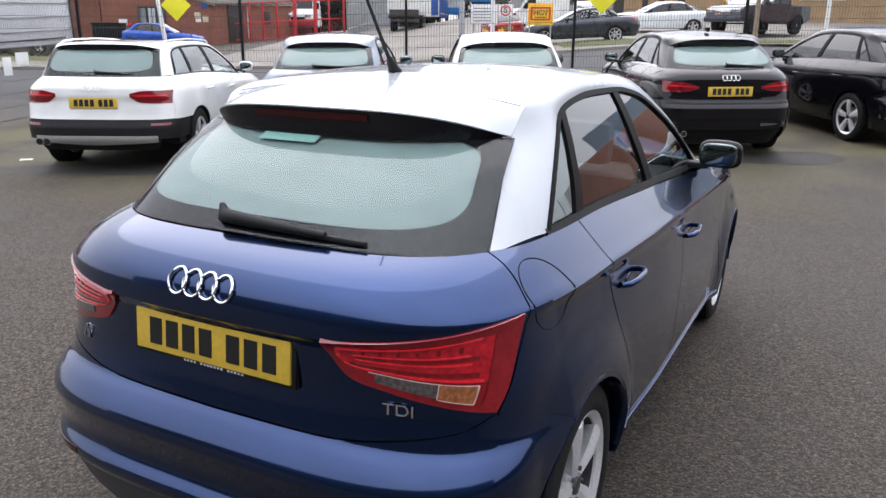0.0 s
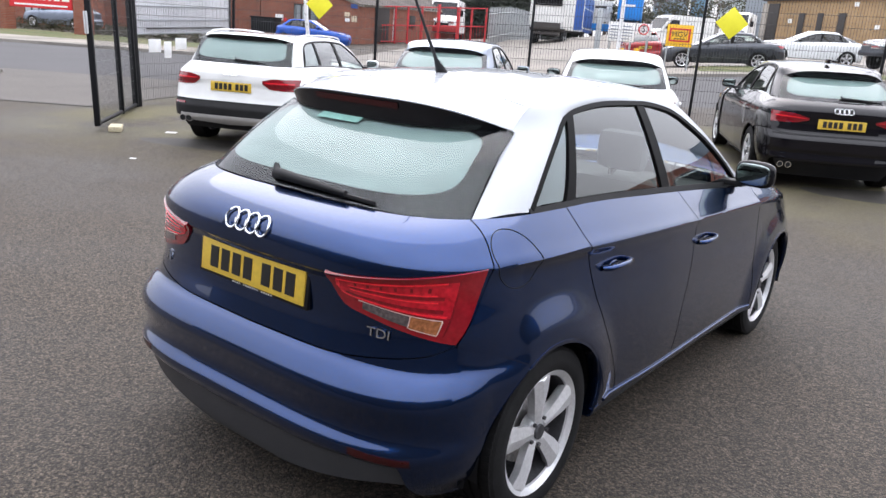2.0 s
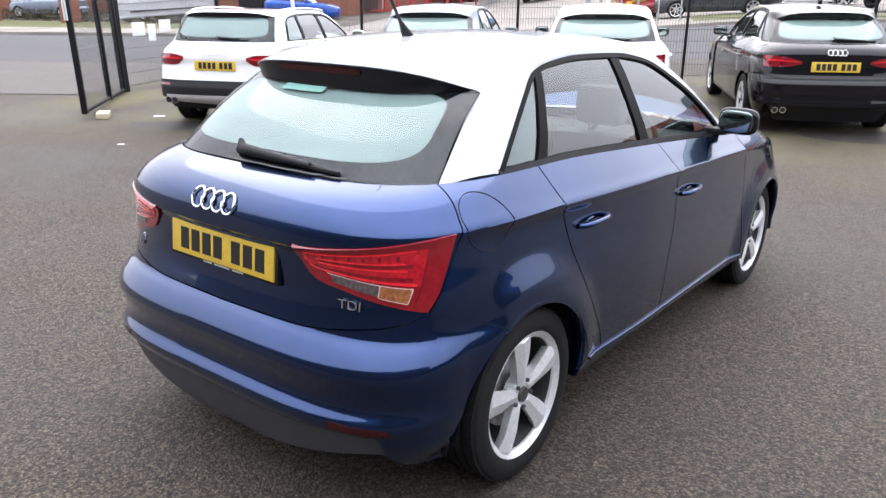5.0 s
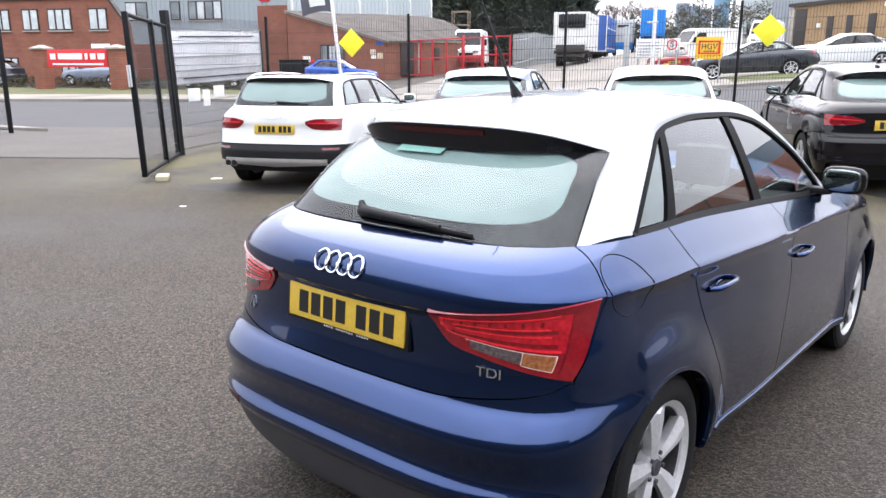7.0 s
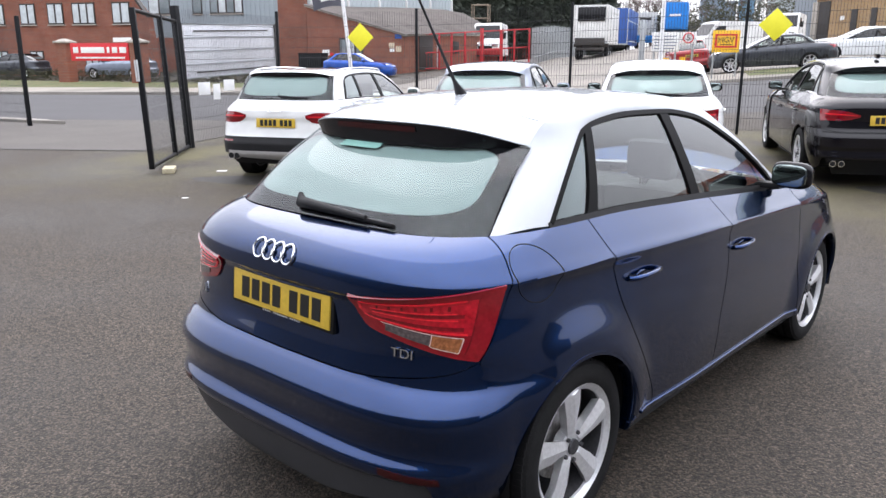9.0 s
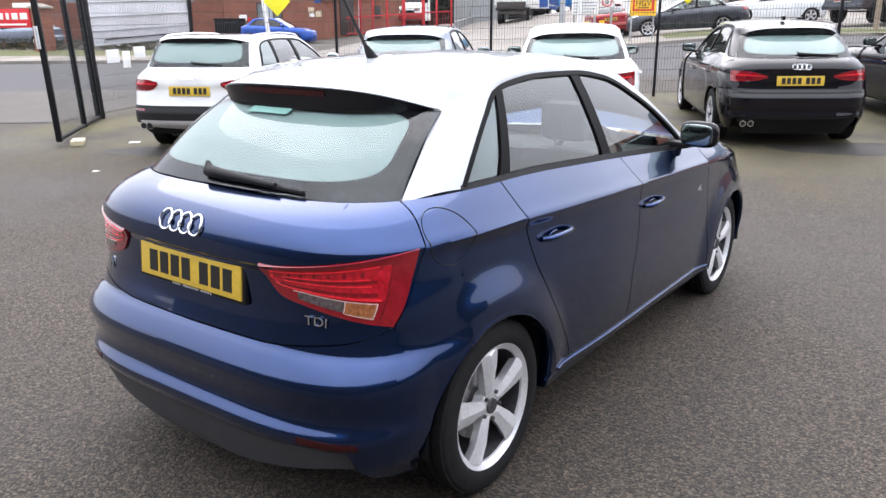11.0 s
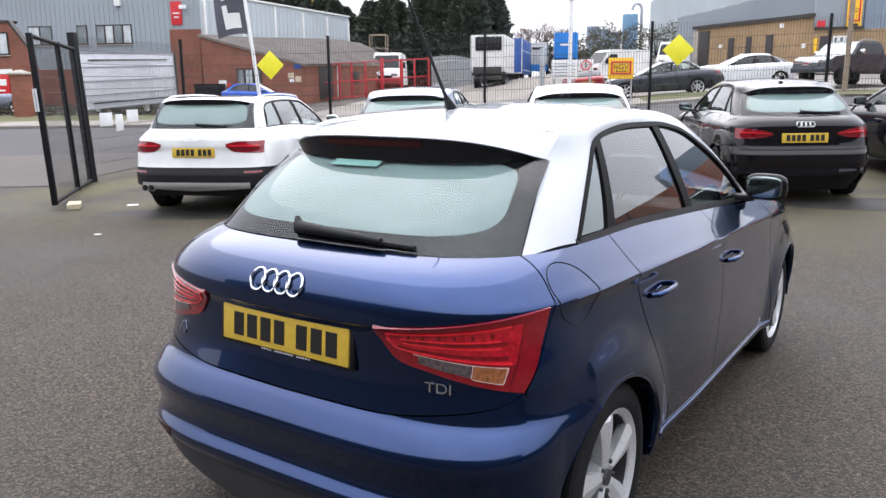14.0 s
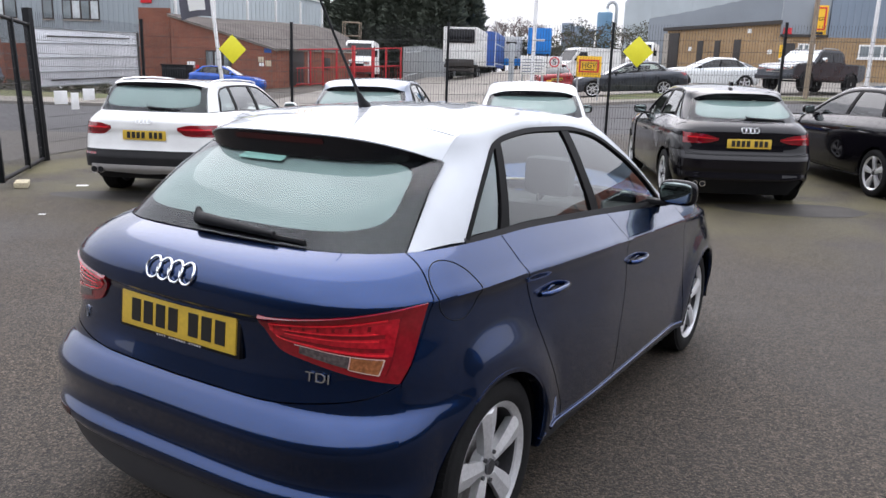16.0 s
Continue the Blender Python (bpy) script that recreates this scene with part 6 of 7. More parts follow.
def window(parent, m, x0, x1, z0, z1, lights, frame_m=FRAMEDK, pane_m=BLIND):
    w = part("window", box_bm(bmesh.new(), (x0, -0.06, z0), (x1, 0.06, z1), m), frame_m, parent)
    n = lights
    for k in range(n):
        a, c = lerp(x0, x1, k / n) + 0.07, lerp(x0, x1, (k + 1) / n) - 0.07
        part("pane", box_bm(bmesh.new(), (a, -0.068, z0 + 0.09), (c, -0.05, z1 - 0.09), m), BLIND if pane_m is None else pane_m if (k * 7 + int(x0 * 3)) % 2 else PANE, w)
    part("sill", box_bm(bmesh.new(), (x0 - 0.06, -0.1, z0 - 0.07), (x1 + 0.06, 0.02, z0), m), CONCRETE if frame_m is FRAMEDK else FRAMEWH, w)
    return w


# brick offices at the left
office = thing("office_building", Matrix(), "two-storey red brick office with dark-framed windows", "building")
m, ln = wall_frame(-64, 41, -30.65, 42)
prism("wall", [(0, -0.5), (ln, -0.5), (ln, 1.4), (ln - 0.25, 4.0), (ln - 1.35, 5.44), (0, 5.44)], 0.6, REDBRICK, office, m)
prism("coping", [(0, 5.44), (ln - 1.35, 5.44), (ln - 1.25, 5.58), (0, 5.58)], 0.9, FRAMEDK, office, m @ Matrix.Translation((0, -0.1, 0)))
prism("raked_coping", [(ln - 0.25, 4.0), (ln - 0.17, 4.03), (ln - 1.25, 5.58), (ln - 1.35, 5.44)], 0.4, FRAMEDK, office, m @ Matrix.Translation((0, -0.06, 0)))
for x, w, n in ((-2.05, 1.25, 2), (-4.76, 1.65, 3), (-6.85, 1.15, 2), (-8.95, 1.15, 2), (-11.6, 1.65, 3), (-13.7, 1.15, 2), (-16.4, 1.65, 3)):
    window(office, m, ln + x - w / 2, ln + x + w / 2, 3.62, 4.92, n, pane_m=None)
for x, w, n in ((-4.2, 1.5, 3), (-6.5, 0.8, 1), (-8.6, 1.0, 2), (-11.6, 1.5, 3), (-14.2, 0.8, 1)):
    window(office, m, ln + x - w / 2, ln + x + w / 2, 0.85, 2.0, n, pane_m=None)
box("office_door", (ln - 2.25, -0.05, 0.0), (ln - 1.45, 0.1, 2.1), FRAMEDK, office, "dark office door", m=m)

# grey works hall behind, with its long side wall
hall = thing("works_hall", Matrix(), "large grey profiled-steel works hall on a brick base", "building")
m, ln = wall_frame(-75, 50, -24.0, 50)
gable = lambda x: 7.95 + 0.10 * min(ln - x, x + 4)
prism("wall", [(0, -0.5), (ln, -0.5), (ln, 7.95), (ln / 2, gable(ln / 2)), (0, gable(0))], 0.4, CLAD, hall, m)
ribs("wall_ribs", 0, ln - 2.1, 3.0, 9.6, 0.36, CLAD, hall, m, top=lambda x: gable(x) - 0.05)
prism("brick_base", [(ln - 24, -0.5), (ln - 2.1, -0.5), (ln - 2.1, 3.0), (ln - 24, 3.0)], 0.1, REDBRICK, hall, m @ Matrix.Translation((0, -0.12, 0)))
prism("brick_corner", [(ln - 2.1, -0.5), (ln + 0.02, -0.5), (ln + 0.02, 5.5), (ln - 2.1, 5.5)], 0.6, REDBRICK, hall, m @ Matrix.Translation((0, -0.2, 0)))
ribs("wall_ribs", ln - 2.1, ln, 5.5, 9.6, 0.36, CLAD, hall, m, top=lambda x: gable(x) - 0.05)
for x, w, n in ((-11.7, 1.8, 2), (-8.55, 0.75, 1), (-6.2, 2.6, 4)):
    window(hall, m, ln + x - w / 2, ln + x + w / 2, 4.62, 5.92, n)
window(hall, m, ln - 14.3, ln - 12.9, 2.0, 2.8, 2)
sg = box("red_wall_sign", (ln - 1.95, -0.12, 5.8), (ln - 1.2, -0.04, 7.3), SIGNRED, hall, "red sign", m=m)
for z, w in ((6.5, 0.24), (6.25, 0.17)):
    box("sign_bar", (ln - 1.575 - w, -0.135, z), (ln - 1.575 + w, -0.115, z + 0.09), SIGNWHITE, sg, m=m)
box("wall_lamp", (ln - 5.9, -0.25, 7.1), (ln - 5.5, 0, 7.5), SIGNWHITE, hall, m=m)
for x, z in ((-0.9, 6.9), (-2.3, 7.75)):
    rod("flood_lamp_arm", m @ Vector((ln + x, 0, z)), m @ Vector((ln + x, -0.45, z)), 0.04, GALV, hall)
    box("flood_lamp", (ln + x - 0.22, -0.6, z - 0.12), (ln + x + 0.22, -0.38, z + 0.12), SIGNWHITE, hall, bevel=0.03, m=m)
m2, l2 = wall_frame(-23.95, 50.05, -20.6, 75)
prism("long_wall", [(0, -0.5), (l2, -0.5), (l2, 8.3), (0, 7.85)], 0.4, CLADLIGHT, hall, m2)
ribs("wall_ribs", 0.2, l2, 0, 7.8, 0.7, CLADLIGHT, hall, m2)
for k in range(6):
    x = 0.4 + k * (l2 - 0.8) / 5
    box("downpipe", (x - 0.08, -0.16, 4.0), (x + 0.08, 0, 7.9), SIGNWHITE, hall, m=m2)
prism("roof_edge", [(0, 7.85), (l2, 8.3), (l2, 8.42), (0, 7.97)], 0.6, SIGNWHITE, hall, m2 @ Matrix.Translation((0, -0.15, 0)))
prism("roof_edge", [(ln, 7.95), (ln / 2, gable(ln / 2)), (ln / 2, gable(ln / 2) + 0.2), (ln + 0.15, 8.15)], 0.6, FRAMEDK, hall, m @ Matrix.Translation((0, -0.15, 0)))

# low brick shed in front of it
shed = thing("brick_shed", Matrix(), "long low red brick shed under a brown sheet roof", "building")
m, ln = wall_frame(-22.1, 46, -15.7, 46)
prism("wall", [(0, -0.5), (ln, -0.5), (ln, 2.93), (0, 4.7)], 0.4, REDBRICK, shed, m)
prism("fascia", [(-0.1, 4.72), (ln + 0.3, 2.86), (ln + 0.3, 2.98), (-0.1, 4.86)], 0.2, CONCRETE, shed, m @ Matrix.Translation((0, -0.1, 0)))
ms, ls = wall_frame(-15.7, 46, -12.4, 60)
prism("side_wall", [(0, -0.5), (ls, -0.5), (ls, 3.3), (0, 2.93)], 0.4, REDBRICK, shed, ms)
prism("side_fascia", [(0, 2.9), (ls, 3.25), (ls, 3.37), (0, 3.02)], 0.2, CONCRETE, shed, ms @ Matrix.Translation((0, -0.1, 0)))
ridge = Curve((0, 5.6), (8.6, 5.2), (12.6, 3.4))
rv, rf = [], []
for i in range(57):
    for j in range(9):
        near = world_at(lerp(-22.2, -15.4, j / 8), 45.8, lerp(4.85, 2.98, j / 8))
        far = world_at(lerp(-25.1, -12.3, j / 8), 60.2, ridge(12.8 * j / 8))
        rv.append(near.lerp(far, i / 56) + Vector((0, 0, 0.05 * (i % 2))))
for i in range(56):
    for j in range(8):
        rf.append((i * 9 + j, i * 9 + j + 1, i * 9 + j + 10, i * 9 + j + 9))
linked("roof", rv, rf, ROOFDARK, shed, smooth=False)
window(shed, m, 2.2, 3.8, 1.76, 2.8, 3)
for k in range(5):
    rod("window_bar", m @ Vector((2.35 + k * 0.33, -0.08, 1.78)), m @ Vector((2.35 + k * 0.33, -0.08, 2.8)), 0.02, FRAMEDK, shed, seg=6)
box("door", (1.9, -0.06, 0.85), (3.6, 0.1, 3.0), FRAMEDK, shed, "dark grey door", m=ms)
box("side_window", (6.4, -0.05, 1.9), (7.2, 0.1, 2.7), FRAMEDK, shed, m=ms)
box("white_downpipe", (4.2, -0.12, 0.9), (4.32, 0, 3.0), SIGNWHITE, shed, m=ms)
for x0, x1, z0, z1, c in ((5.5, 5.85, 2.2, 2.5, CREAMSIGN), (5.55, 5.85, 1.95, 2.15, SIGNWHITE), (5.95, 6.3, 1.95, 2.3, CREAMSIGN), (5.9, 6.32, 2.75, 3.0, LORRYBLUE), (1.0, 1.5, 1.75, 2.1, SIGNWHITE), (1.55, 1.75, 1.7, 1.9, SIGNRED)):
    box("wall_notice", (x0, -0.04, z0), (x1, 0.0, z1), c, shed, m=m)
bin_ = box("wheeled_bin", (-0.75, -0.5, 0), (0.75, 0.5, 1.35), FENCEBLK, bevel=0.05, m=place(-20.6, 43.6))
tagged(bin_, "black wheeled waste bin against the brick wall", "bin")
box("bin_lid", (-0.78, -0.54, 1.33), (0.78, 0.52, 1.42), FENCEBLK, bin_, bevel=0.03, m=place(-20.6, 43.6))

# brick gate pillars with a red board between them
for u in (-28.6, -24.35):
    pl = thing("gate_pillar", place(u, 32.3), "square red brick pillar with a stone cap", "pillar", "brick pillars")
    box("shaft", (-0.31, -0.31, -0.3), (0.31, 0.31, 1.95), REDBRICK, pl, bevel=0.01)
    box("cap", (-0.39, -0.39, 1.95), (0.39, 0.39, 2.04), CONCRETE, pl, bevel=0.02)
    bm = bmesh.new()
    bmesh.ops.create_cone(bm, cap_ends=True, segments=4, radius1=0.52, radius2=0.10, depth=0.14, matrix=pose(0, 0, 2.10, 0, 0, 45))
    part("cap_top", bm, CONCRETE, pl, smooth=False)
rs = thing("company_board", place(-26.48, 32.1), "long red board with pale lettering bars between pillars", "sign")
box("board", (-1.62, -0.04, 1.12), (1.72, 0.04, 1.95), SIGNRED, rs)
for x0, x1 in ((-1.45, -1.15), (-1.0, 0.35), (0.5, 0.65), (0.8, 1.1), (1.22, 1.6)):
    box("lettering_bar", (x0, -0.055, 1.48), (x1, -0.035, 1.76), SIGNWHITE, rs)
box("lettering_bar", (-1.35, -0.055, 1.22), (1.5, -0.035, 1.30), SIGNWHITE, rs)
box("small_board", (0.9, -0.03, 1.99), (1.9, 0.03, 2.2), SIGNWHITE, rs)


def leaf_cloud(name, spots, size, n, material, parent=None, label="", seed=1, flat=0.5):
    """Many small leaf clumps strewn in and on ellipsoids (centre, radii)."""
    rnd = random.Random(seed)
    verts, faces = [], []
    for c, r in spots:
        for _ in range(n):
            d = Vector((rnd.gauss(0, 1), rnd.gauss(0, 1), rnd.gauss(0, 1))).normalized() * (0.55 + 0.5 * rnd.random())
            p = Vector((c[0] + d.x * r[0], c[1] + d.y * r[1], c[2] + d.z * r[2]))
            a = Vector((rnd.gauss(0, 1), rnd.gauss(0, 1), rnd.gauss(0, flat))).normalized() * size * (0.6 + 0.8 * rnd.random())
            e = a.orthogonal().normalized() * size * (0.3 + 0.4 * rnd.random())
            k = len(verts)
            verts += [p - a * 0.5, p + e * 0.5, p + a * 0.5, p - e * 0.5]
            faces.append((k, k + 1, k + 2, k + 3))
    ob = linked(name, verts, faces, material, parent, label, smooth=False)
    return ob


hedge = leaf_cloud("hedge", [(tuple(world_at(u, 33.6, 0.6)), (0.9, 0.7, 0.42)) for u in np.arange(-46, -14, 0.9)], 0.075, 700, HEDGE, None, "", 4)
tagged(hedge, "low winter hedge behind the grass verge", "hedge", kind="stuff")
for u, colr in ((-35.5, DARKGREY), (-28.0, GREYP), (-20.5, GREYP)):
    cs = shape(4.3, 1.03)
    build_car(cs, "hatchback_car", place(u, 38.2, 90), "dull grey hatchback half hidden by the hedge", colr, group="cars behind the hedge", detail=False, glassm=GLASS_D)

# ---- red gates, palisade and lorries ----
rg = thing("red_steel_gates", Matrix(), "red tubular steel gates and railings of a yard", "gate")
ra, rb = world_at(-15.15, 48.5, 0), world_at(-8.95, 52.2, 0)
za, zb = ground_z(-15.15, 48.5), ground_z(-8.95, 52.2)
for k in (0, 1, 1.8, 2.7, 3.8, 5.1, 6.0, 7):
    p = ra.lerp(rb, k / 7)
    z0 = lerp(za, zb, k / 7)
    w = 0.085 if k in (3.8, 5.1) else 0.05
    box("gate_post", (-w, -w, z0 - 0.2), (w, w, z0 + (2.5 if k == 3.8 else 2.35)), REDSTEEL, rg, m=Matrix.Translation(p))
for dz in (0.15, 1.15, 2.3):
    tube("gate_rail", [ra + Vector((0, 0, za + dz)), rb + Vector((0, 0, zb + dz))], 0.045, REDSTEEL, rg)
for k in range(36):
    p = ra.lerp(rb, k / 35)
    z0 = lerp(za, zb, k / 35)
    rod("gate_bar", p + Vector((0, 0, z0 + 0.1)), p + Vector((0, 0, z0 + 1.15)), 0.012, REDSTEEL, rg, seg=4)

pal = thing("palisade_fence", Matrix(), "galvanised steel palisade fence running up the yard", "fence")
pa, pb = (-8.55, 51.0), (-8.05, 80.0)
n = 120
for k in range(n):
    t = k / (n - 1)
    u, v = lerp(pa[0], pb[0], t), lerp(pa[1], pb[1], t)
    p = at(u, v)
    w, h = 0.075, 2.45
    mm = Matrix.Translation(p) @ Matrix.Rotation(radians(115.5), 4, "Z")
    verts = [mm @ Vector(q) for q in ((-w, 0, 0), (0, 0.03, 0), (w, 0, 0), (-w, 0, h - 0.15), (0, 0.03, h), (w, 0, h - 0.15))]
    linked("pale", verts, [(0, 1, 4, 3), (1, 2, 5, 4)], GALV, pal, smooth=False)
for dz in (0.5, 2.0):
    tube("palisade_rail", [at(pa[0] + 0.05, pa[1], dz), at(lerp(pa[0], pb[0], 0.27) + 0.05, 60, dz), at(pb[0] + 0.05, pb[1], dz)], 0.03, GALV, pal)


def road_wheel(parent, x, y, r, w=0.25):
    hub = lathe("wheel", [(-w / 2, 0.02), (-w / 2, r * 0.6), (-w / 2, r * 0.95), (-w / 2 + 0.03, r), (w / 2 - 0.03, r), (w / 2, r * 0.95), (w / 2, r * 0.6), (w / 2 - 0.06, r * 0.55), (w / 2 - 0.06, 0.02)], 24, RUBBER, parent)
    hub.location = (x, y, r)
    lathe("wheel_rim", [(w / 2 - 0.05, r * 0.55), (w / 2 - 0.02, r * 0.3), (w / 2, r * 0.2), (w / 2, 0.01)], 20, GALV, hub)
    lathe("wheel_rim", [(-w / 2 + 0.05, r * 0.55), (-w / 2 + 0.02, r * 0.3), (-w / 2, r * 0.2), (-w / 2, 0.01)], 20, GALV, hub)


def box_lorry(u, v, turn, body, label, length=8.0, h=2.7, fridge=True, base=1.15, w=2.5):
    ob = thing("box_lorry", place(u, v, turn), label, "lorry", "lorries in the yard")
    box("box_body", (-w / 2, 0, base), (w / 2, length, base + h), body, ob, bevel=0.03)
    box("rear_frame", (-w / 2 - 0.02, -0.06, base - 0.02), (w / 2 + 0.02, 0.02, base + 0.12), GALV, ob)
    for x in (-w / 2, w / 2 - 0.07):
        box("rear_frame_post", (x, -0.06, base + 0.12), (x + 0.07, 0.0, base + h), LORRYWHITE, ob)
    if fridge:
        box("dark_rear_panel", (-w * 0.36, -0.09, base + h - 1.05), (w * 0.42, -0.03, base + h - 0.12), GLOSSBLK, ob, "dark upper panel", bevel=0.05)
        for k in range(6):
            box("marker_light", (-0.8 + k * 0.32, -0.10, base + h - 0.16), (-0.72 + k * 0.32, -0.06, base + h - 0.11), SIGNWHITE, ob)
        box("rear_step", (-w * 0.4, -0.2, base - 0.45), (w * 0.4, -0.05, base - 0.30), FRAMEDK, ob)
        box("tail_gear", (-w * 0.42, -0.15, base - 0.12), (w * 0.42, 0.0, base + 0.35), FRAMEDK, ob)
    for k in range(2):
        box("side_rail", (w / 2 - 0.0, 0.1, base + 0.3 + k * 1.8), (w / 2 + 0.03, length - 0.1, base + 0.38 + k * 1.8), LORRYWHITE, ob)
    box("chassis", (-0.45, 0.2, 0.65), (0.45, length, base), FRAMEDK, ob)
    for x in (-1.0, 1.0):
        for y in (1.4, 2.5):
            road_wheel(ob, x, y, 0.48)
    box("mudguard", (-1.2, 0.6, 0.9), (1.2, 0.7, base), FRAMEDK, ob)
    return ob


box_lorry(-5.2, 54.5, -3, LORRYWHITE, "dirty white box lorry seen from behind", 6.0, 2.5, base=1.12, w=2.35)
box_lorry(-5.0, 75, -3, LORRYBLUE, "dark blue box trailer parked up the yard", 9, 3.25, False, base=0.8, w=2.4)
tr2 = box_lorry(-2.8, 89, -3, LORRYWHITE, "white box trailer with a blue tail", 8, 2.5, False, base=1.2, w=2.3)
box("blue_tail", (-1.15, -0.12, 0.55), (1.15, -0.065, 1.3), SKYBLUE, tr2, "blue lower tail")
box("mark_bar", (-0.6, -0.03, 2.9), (0.6, -0.005, 3.15), FRAMEDK, tr2, "dark lettering bar")
sc = thing("storage_container", place(0.27, 84, -2), "bright blue storage container with pale marks", "container")
box("container_body", (-1.2, 0, 1.3), (1.2, 6, 3.95), SKYBLUE, sc, bevel=0.04)
ribs("container_ribs", -1.1, 1.1, 1.4, 3.85, 0.28, SKYBLUE, sc, Matrix.Translation((0, 0, 0)), y=-0.04)
box("mark_bar", (-0.55, -0.07, 2.6), (0.55, -0.045, 2.8), SIGNWHITE, sc)
box("container_leg", (-1.1, 0.1, 0), (-0.8, 0.4, 1.3), FRAMEDK, sc)
box("container_leg", (0.8, 0.1, 0), (1.1, 0.4, 1.3), FRAMEDK, sc)


def van(u, v, turn, colour, label, high=True, size=1.0):
    """A panel van from a side outline, with glass, lamps and wheels."""
    ob = thing("panel_van", place(u, v, turn) @ Matrix.Scale(size, 4), label, "van", "vans in the yards")
    h = 2.5 if high else 2.0
    prof = [(0, 0.45), (0, h - 0.12), (0.12, h), (3.6, h), (4.05, h - 0.12), (4.75, 1.45), (5.35, 1.2), (5.5, 0.95), (5.5, 0.42), (4.95, 0.35), (0.2, 0.35)]
    bm = bmesh.new()
    vs_ = [[bm.verts.new((x * (1 - 0.07 * max(z - 1.2, 0)), y, z)) for y, z in prof] for x in (-0.98, 0.98)]
    n_ = len(prof)
    bm.faces.new(vs_[0])
    bm.faces.new(list(reversed(vs_[1])))
    for i in range(n_):
        bm.faces.new((vs_[0][i], vs_[1][i], vs_[1][(i + 1) % n_], vs_[0][(i + 1) % n_]))
    bmesh.ops.recalc_face_normals(bm, faces=bm.faces)
    bmesh.ops.bevel(bm, geom=bm.edges[:], offset=0.05, segments=2, affect="EDGES")
    part("body", bm, colour, ob)
    linked("windscreen", [(-0.78, 4.12, h - 0.2), (0.78, 4.12, h - 0.2), (0.86, 4.77, 1.48), (-0.86, 4.77, 1.48)], [(0, 1, 2, 3)], GLOSSBLK, ob, smooth=False)
    for s in (1, -1):
        x = s * 0.955
        linked("side_window", [(x * 0.985, 3.3, h - 0.35), (x * 0.985, 3.95, h - 0.35), (s * 0.985, 4.55, 1.5), (s * 0.985, 3.3, 1.5)], [(0, 1, 2, 3)], GLOSSBLK, ob, smooth=False)
        box("headlamp", (s * 0.62 - 0.2, 5.36, 0.95), (s * 0.62 + 0.2, 5.53, 1.2), CHROME, ob, bevel=0.03)
        box("door_mirror", (s * 1.12 - 0.1, 4.25, 1.45), (s * 1.12 + 0.1, 4.4, 1.85), FENCEBLK, ob, bevel=0.03)
        for y in (1.0, 4.55):
            road_wheel(ob, s * 0.86, y, 0.34, 0.22)
    box("front_bumper", (-0.97, 5.3, 0.38), (0.97, 5.58, 0.68), FENCEBLK, ob, bevel=0.05)
    box("grille", (-0.45, 5.42, 0.78), (0.45, 5.55, 0.98), FENCEBLK, ob)
    return ob


VANRED = paint("dull_red_paint", (0.30, 0.03, 0.03), 0.1, 0.4)
rv_ = van(-13.45, 62.0, 186, LORRYWHITE, "white panel van with a red front behind the gates", True, 1.12)
box("red_front", (-0.99, 5.2, 0.42), (0.99, 5.6, 0.80), VANRED, rv_, "dull red front panel", bevel=0.05)
van(4.2, 43.0, 124, LORRYWHITE, "white panel van parked across the yard", True, 0.68)
van(6.5, 47, 165, LORRYWHITE, "white panel van parked by the workshop", True, 0.70)
sh = shape(4.0, 1.0, mircol=VANRED)
redc, _ = build_car(sh, "hatchback_car", nod(1.15, 35.6, 6), "dull red hatchback parked behind the signs", VANRED, group="vehicles on the apron", detail=False, glassm=GLASS_D)
lamp_pair(sh, redc, 0.42, 0.74, Curve((0.42, 0.80), (0.8, 0.76)), Curve((0.42, 0.88), (0.8, 0.92)))
plate(redc, (0, 0.070, 0.80), -5, INK)

# ---- signs at the yard's mouth ----
ws = thing("yard_sign", place(0.2, 30.2), "white notice board with a speed roundel on posts", "sign")
zs = ground_z(0.2, 30.2)
box("notice_board", (-0.70, -0.02, 1.82 - zs), (0.28, 0.02, 2.52 - zs), SIGNWHITE, ws)
box("speed_board", (0.30, -0.02, 2.10 - zs), (0.86, 0.02, 2.52 - zs), SIGNWHITE, ws)
for k in range(5):
    box("text_bar", (-0.62, -0.03, 1.92 + 0.11 * k - zs), (0.1 + 0.05 * (k % 3), -0.018, 1.95 + 0.11 * k - zs), GREYP, ws)
path = [(0.58 + 0.17 * math.cos(a), -0.028, 2.31 - zs + 0.17 * math.sin(a)) for a in np.linspace(0, 2 * math.pi, 25)[:-1]]
tube("roundel", path, 0.025, SIGNRED, ws, closed=True)
for x in (-0.6, 0.15, 0.75):
    rod("sign_post", (x, 0.04, -0.1), (x, 0.04, 2.5 - zs), 0.04, GALV, ws)
box("marker_post", (-1.15, -0.06, -0.1), (-0.95, 0.06, 2.3), GALV, ws, "grey gate post")
for x in (-0.15, 0.42):
    bo = rod("bollard", at(0.2 + x, 29.9), at(0.2 + x, 29.9, 0.95), 0.10, SIGNAMB, None, seg=14)
    tagged(bo, "orange traffic bollard at the yard's mouth", "bollard", "orange bollards")


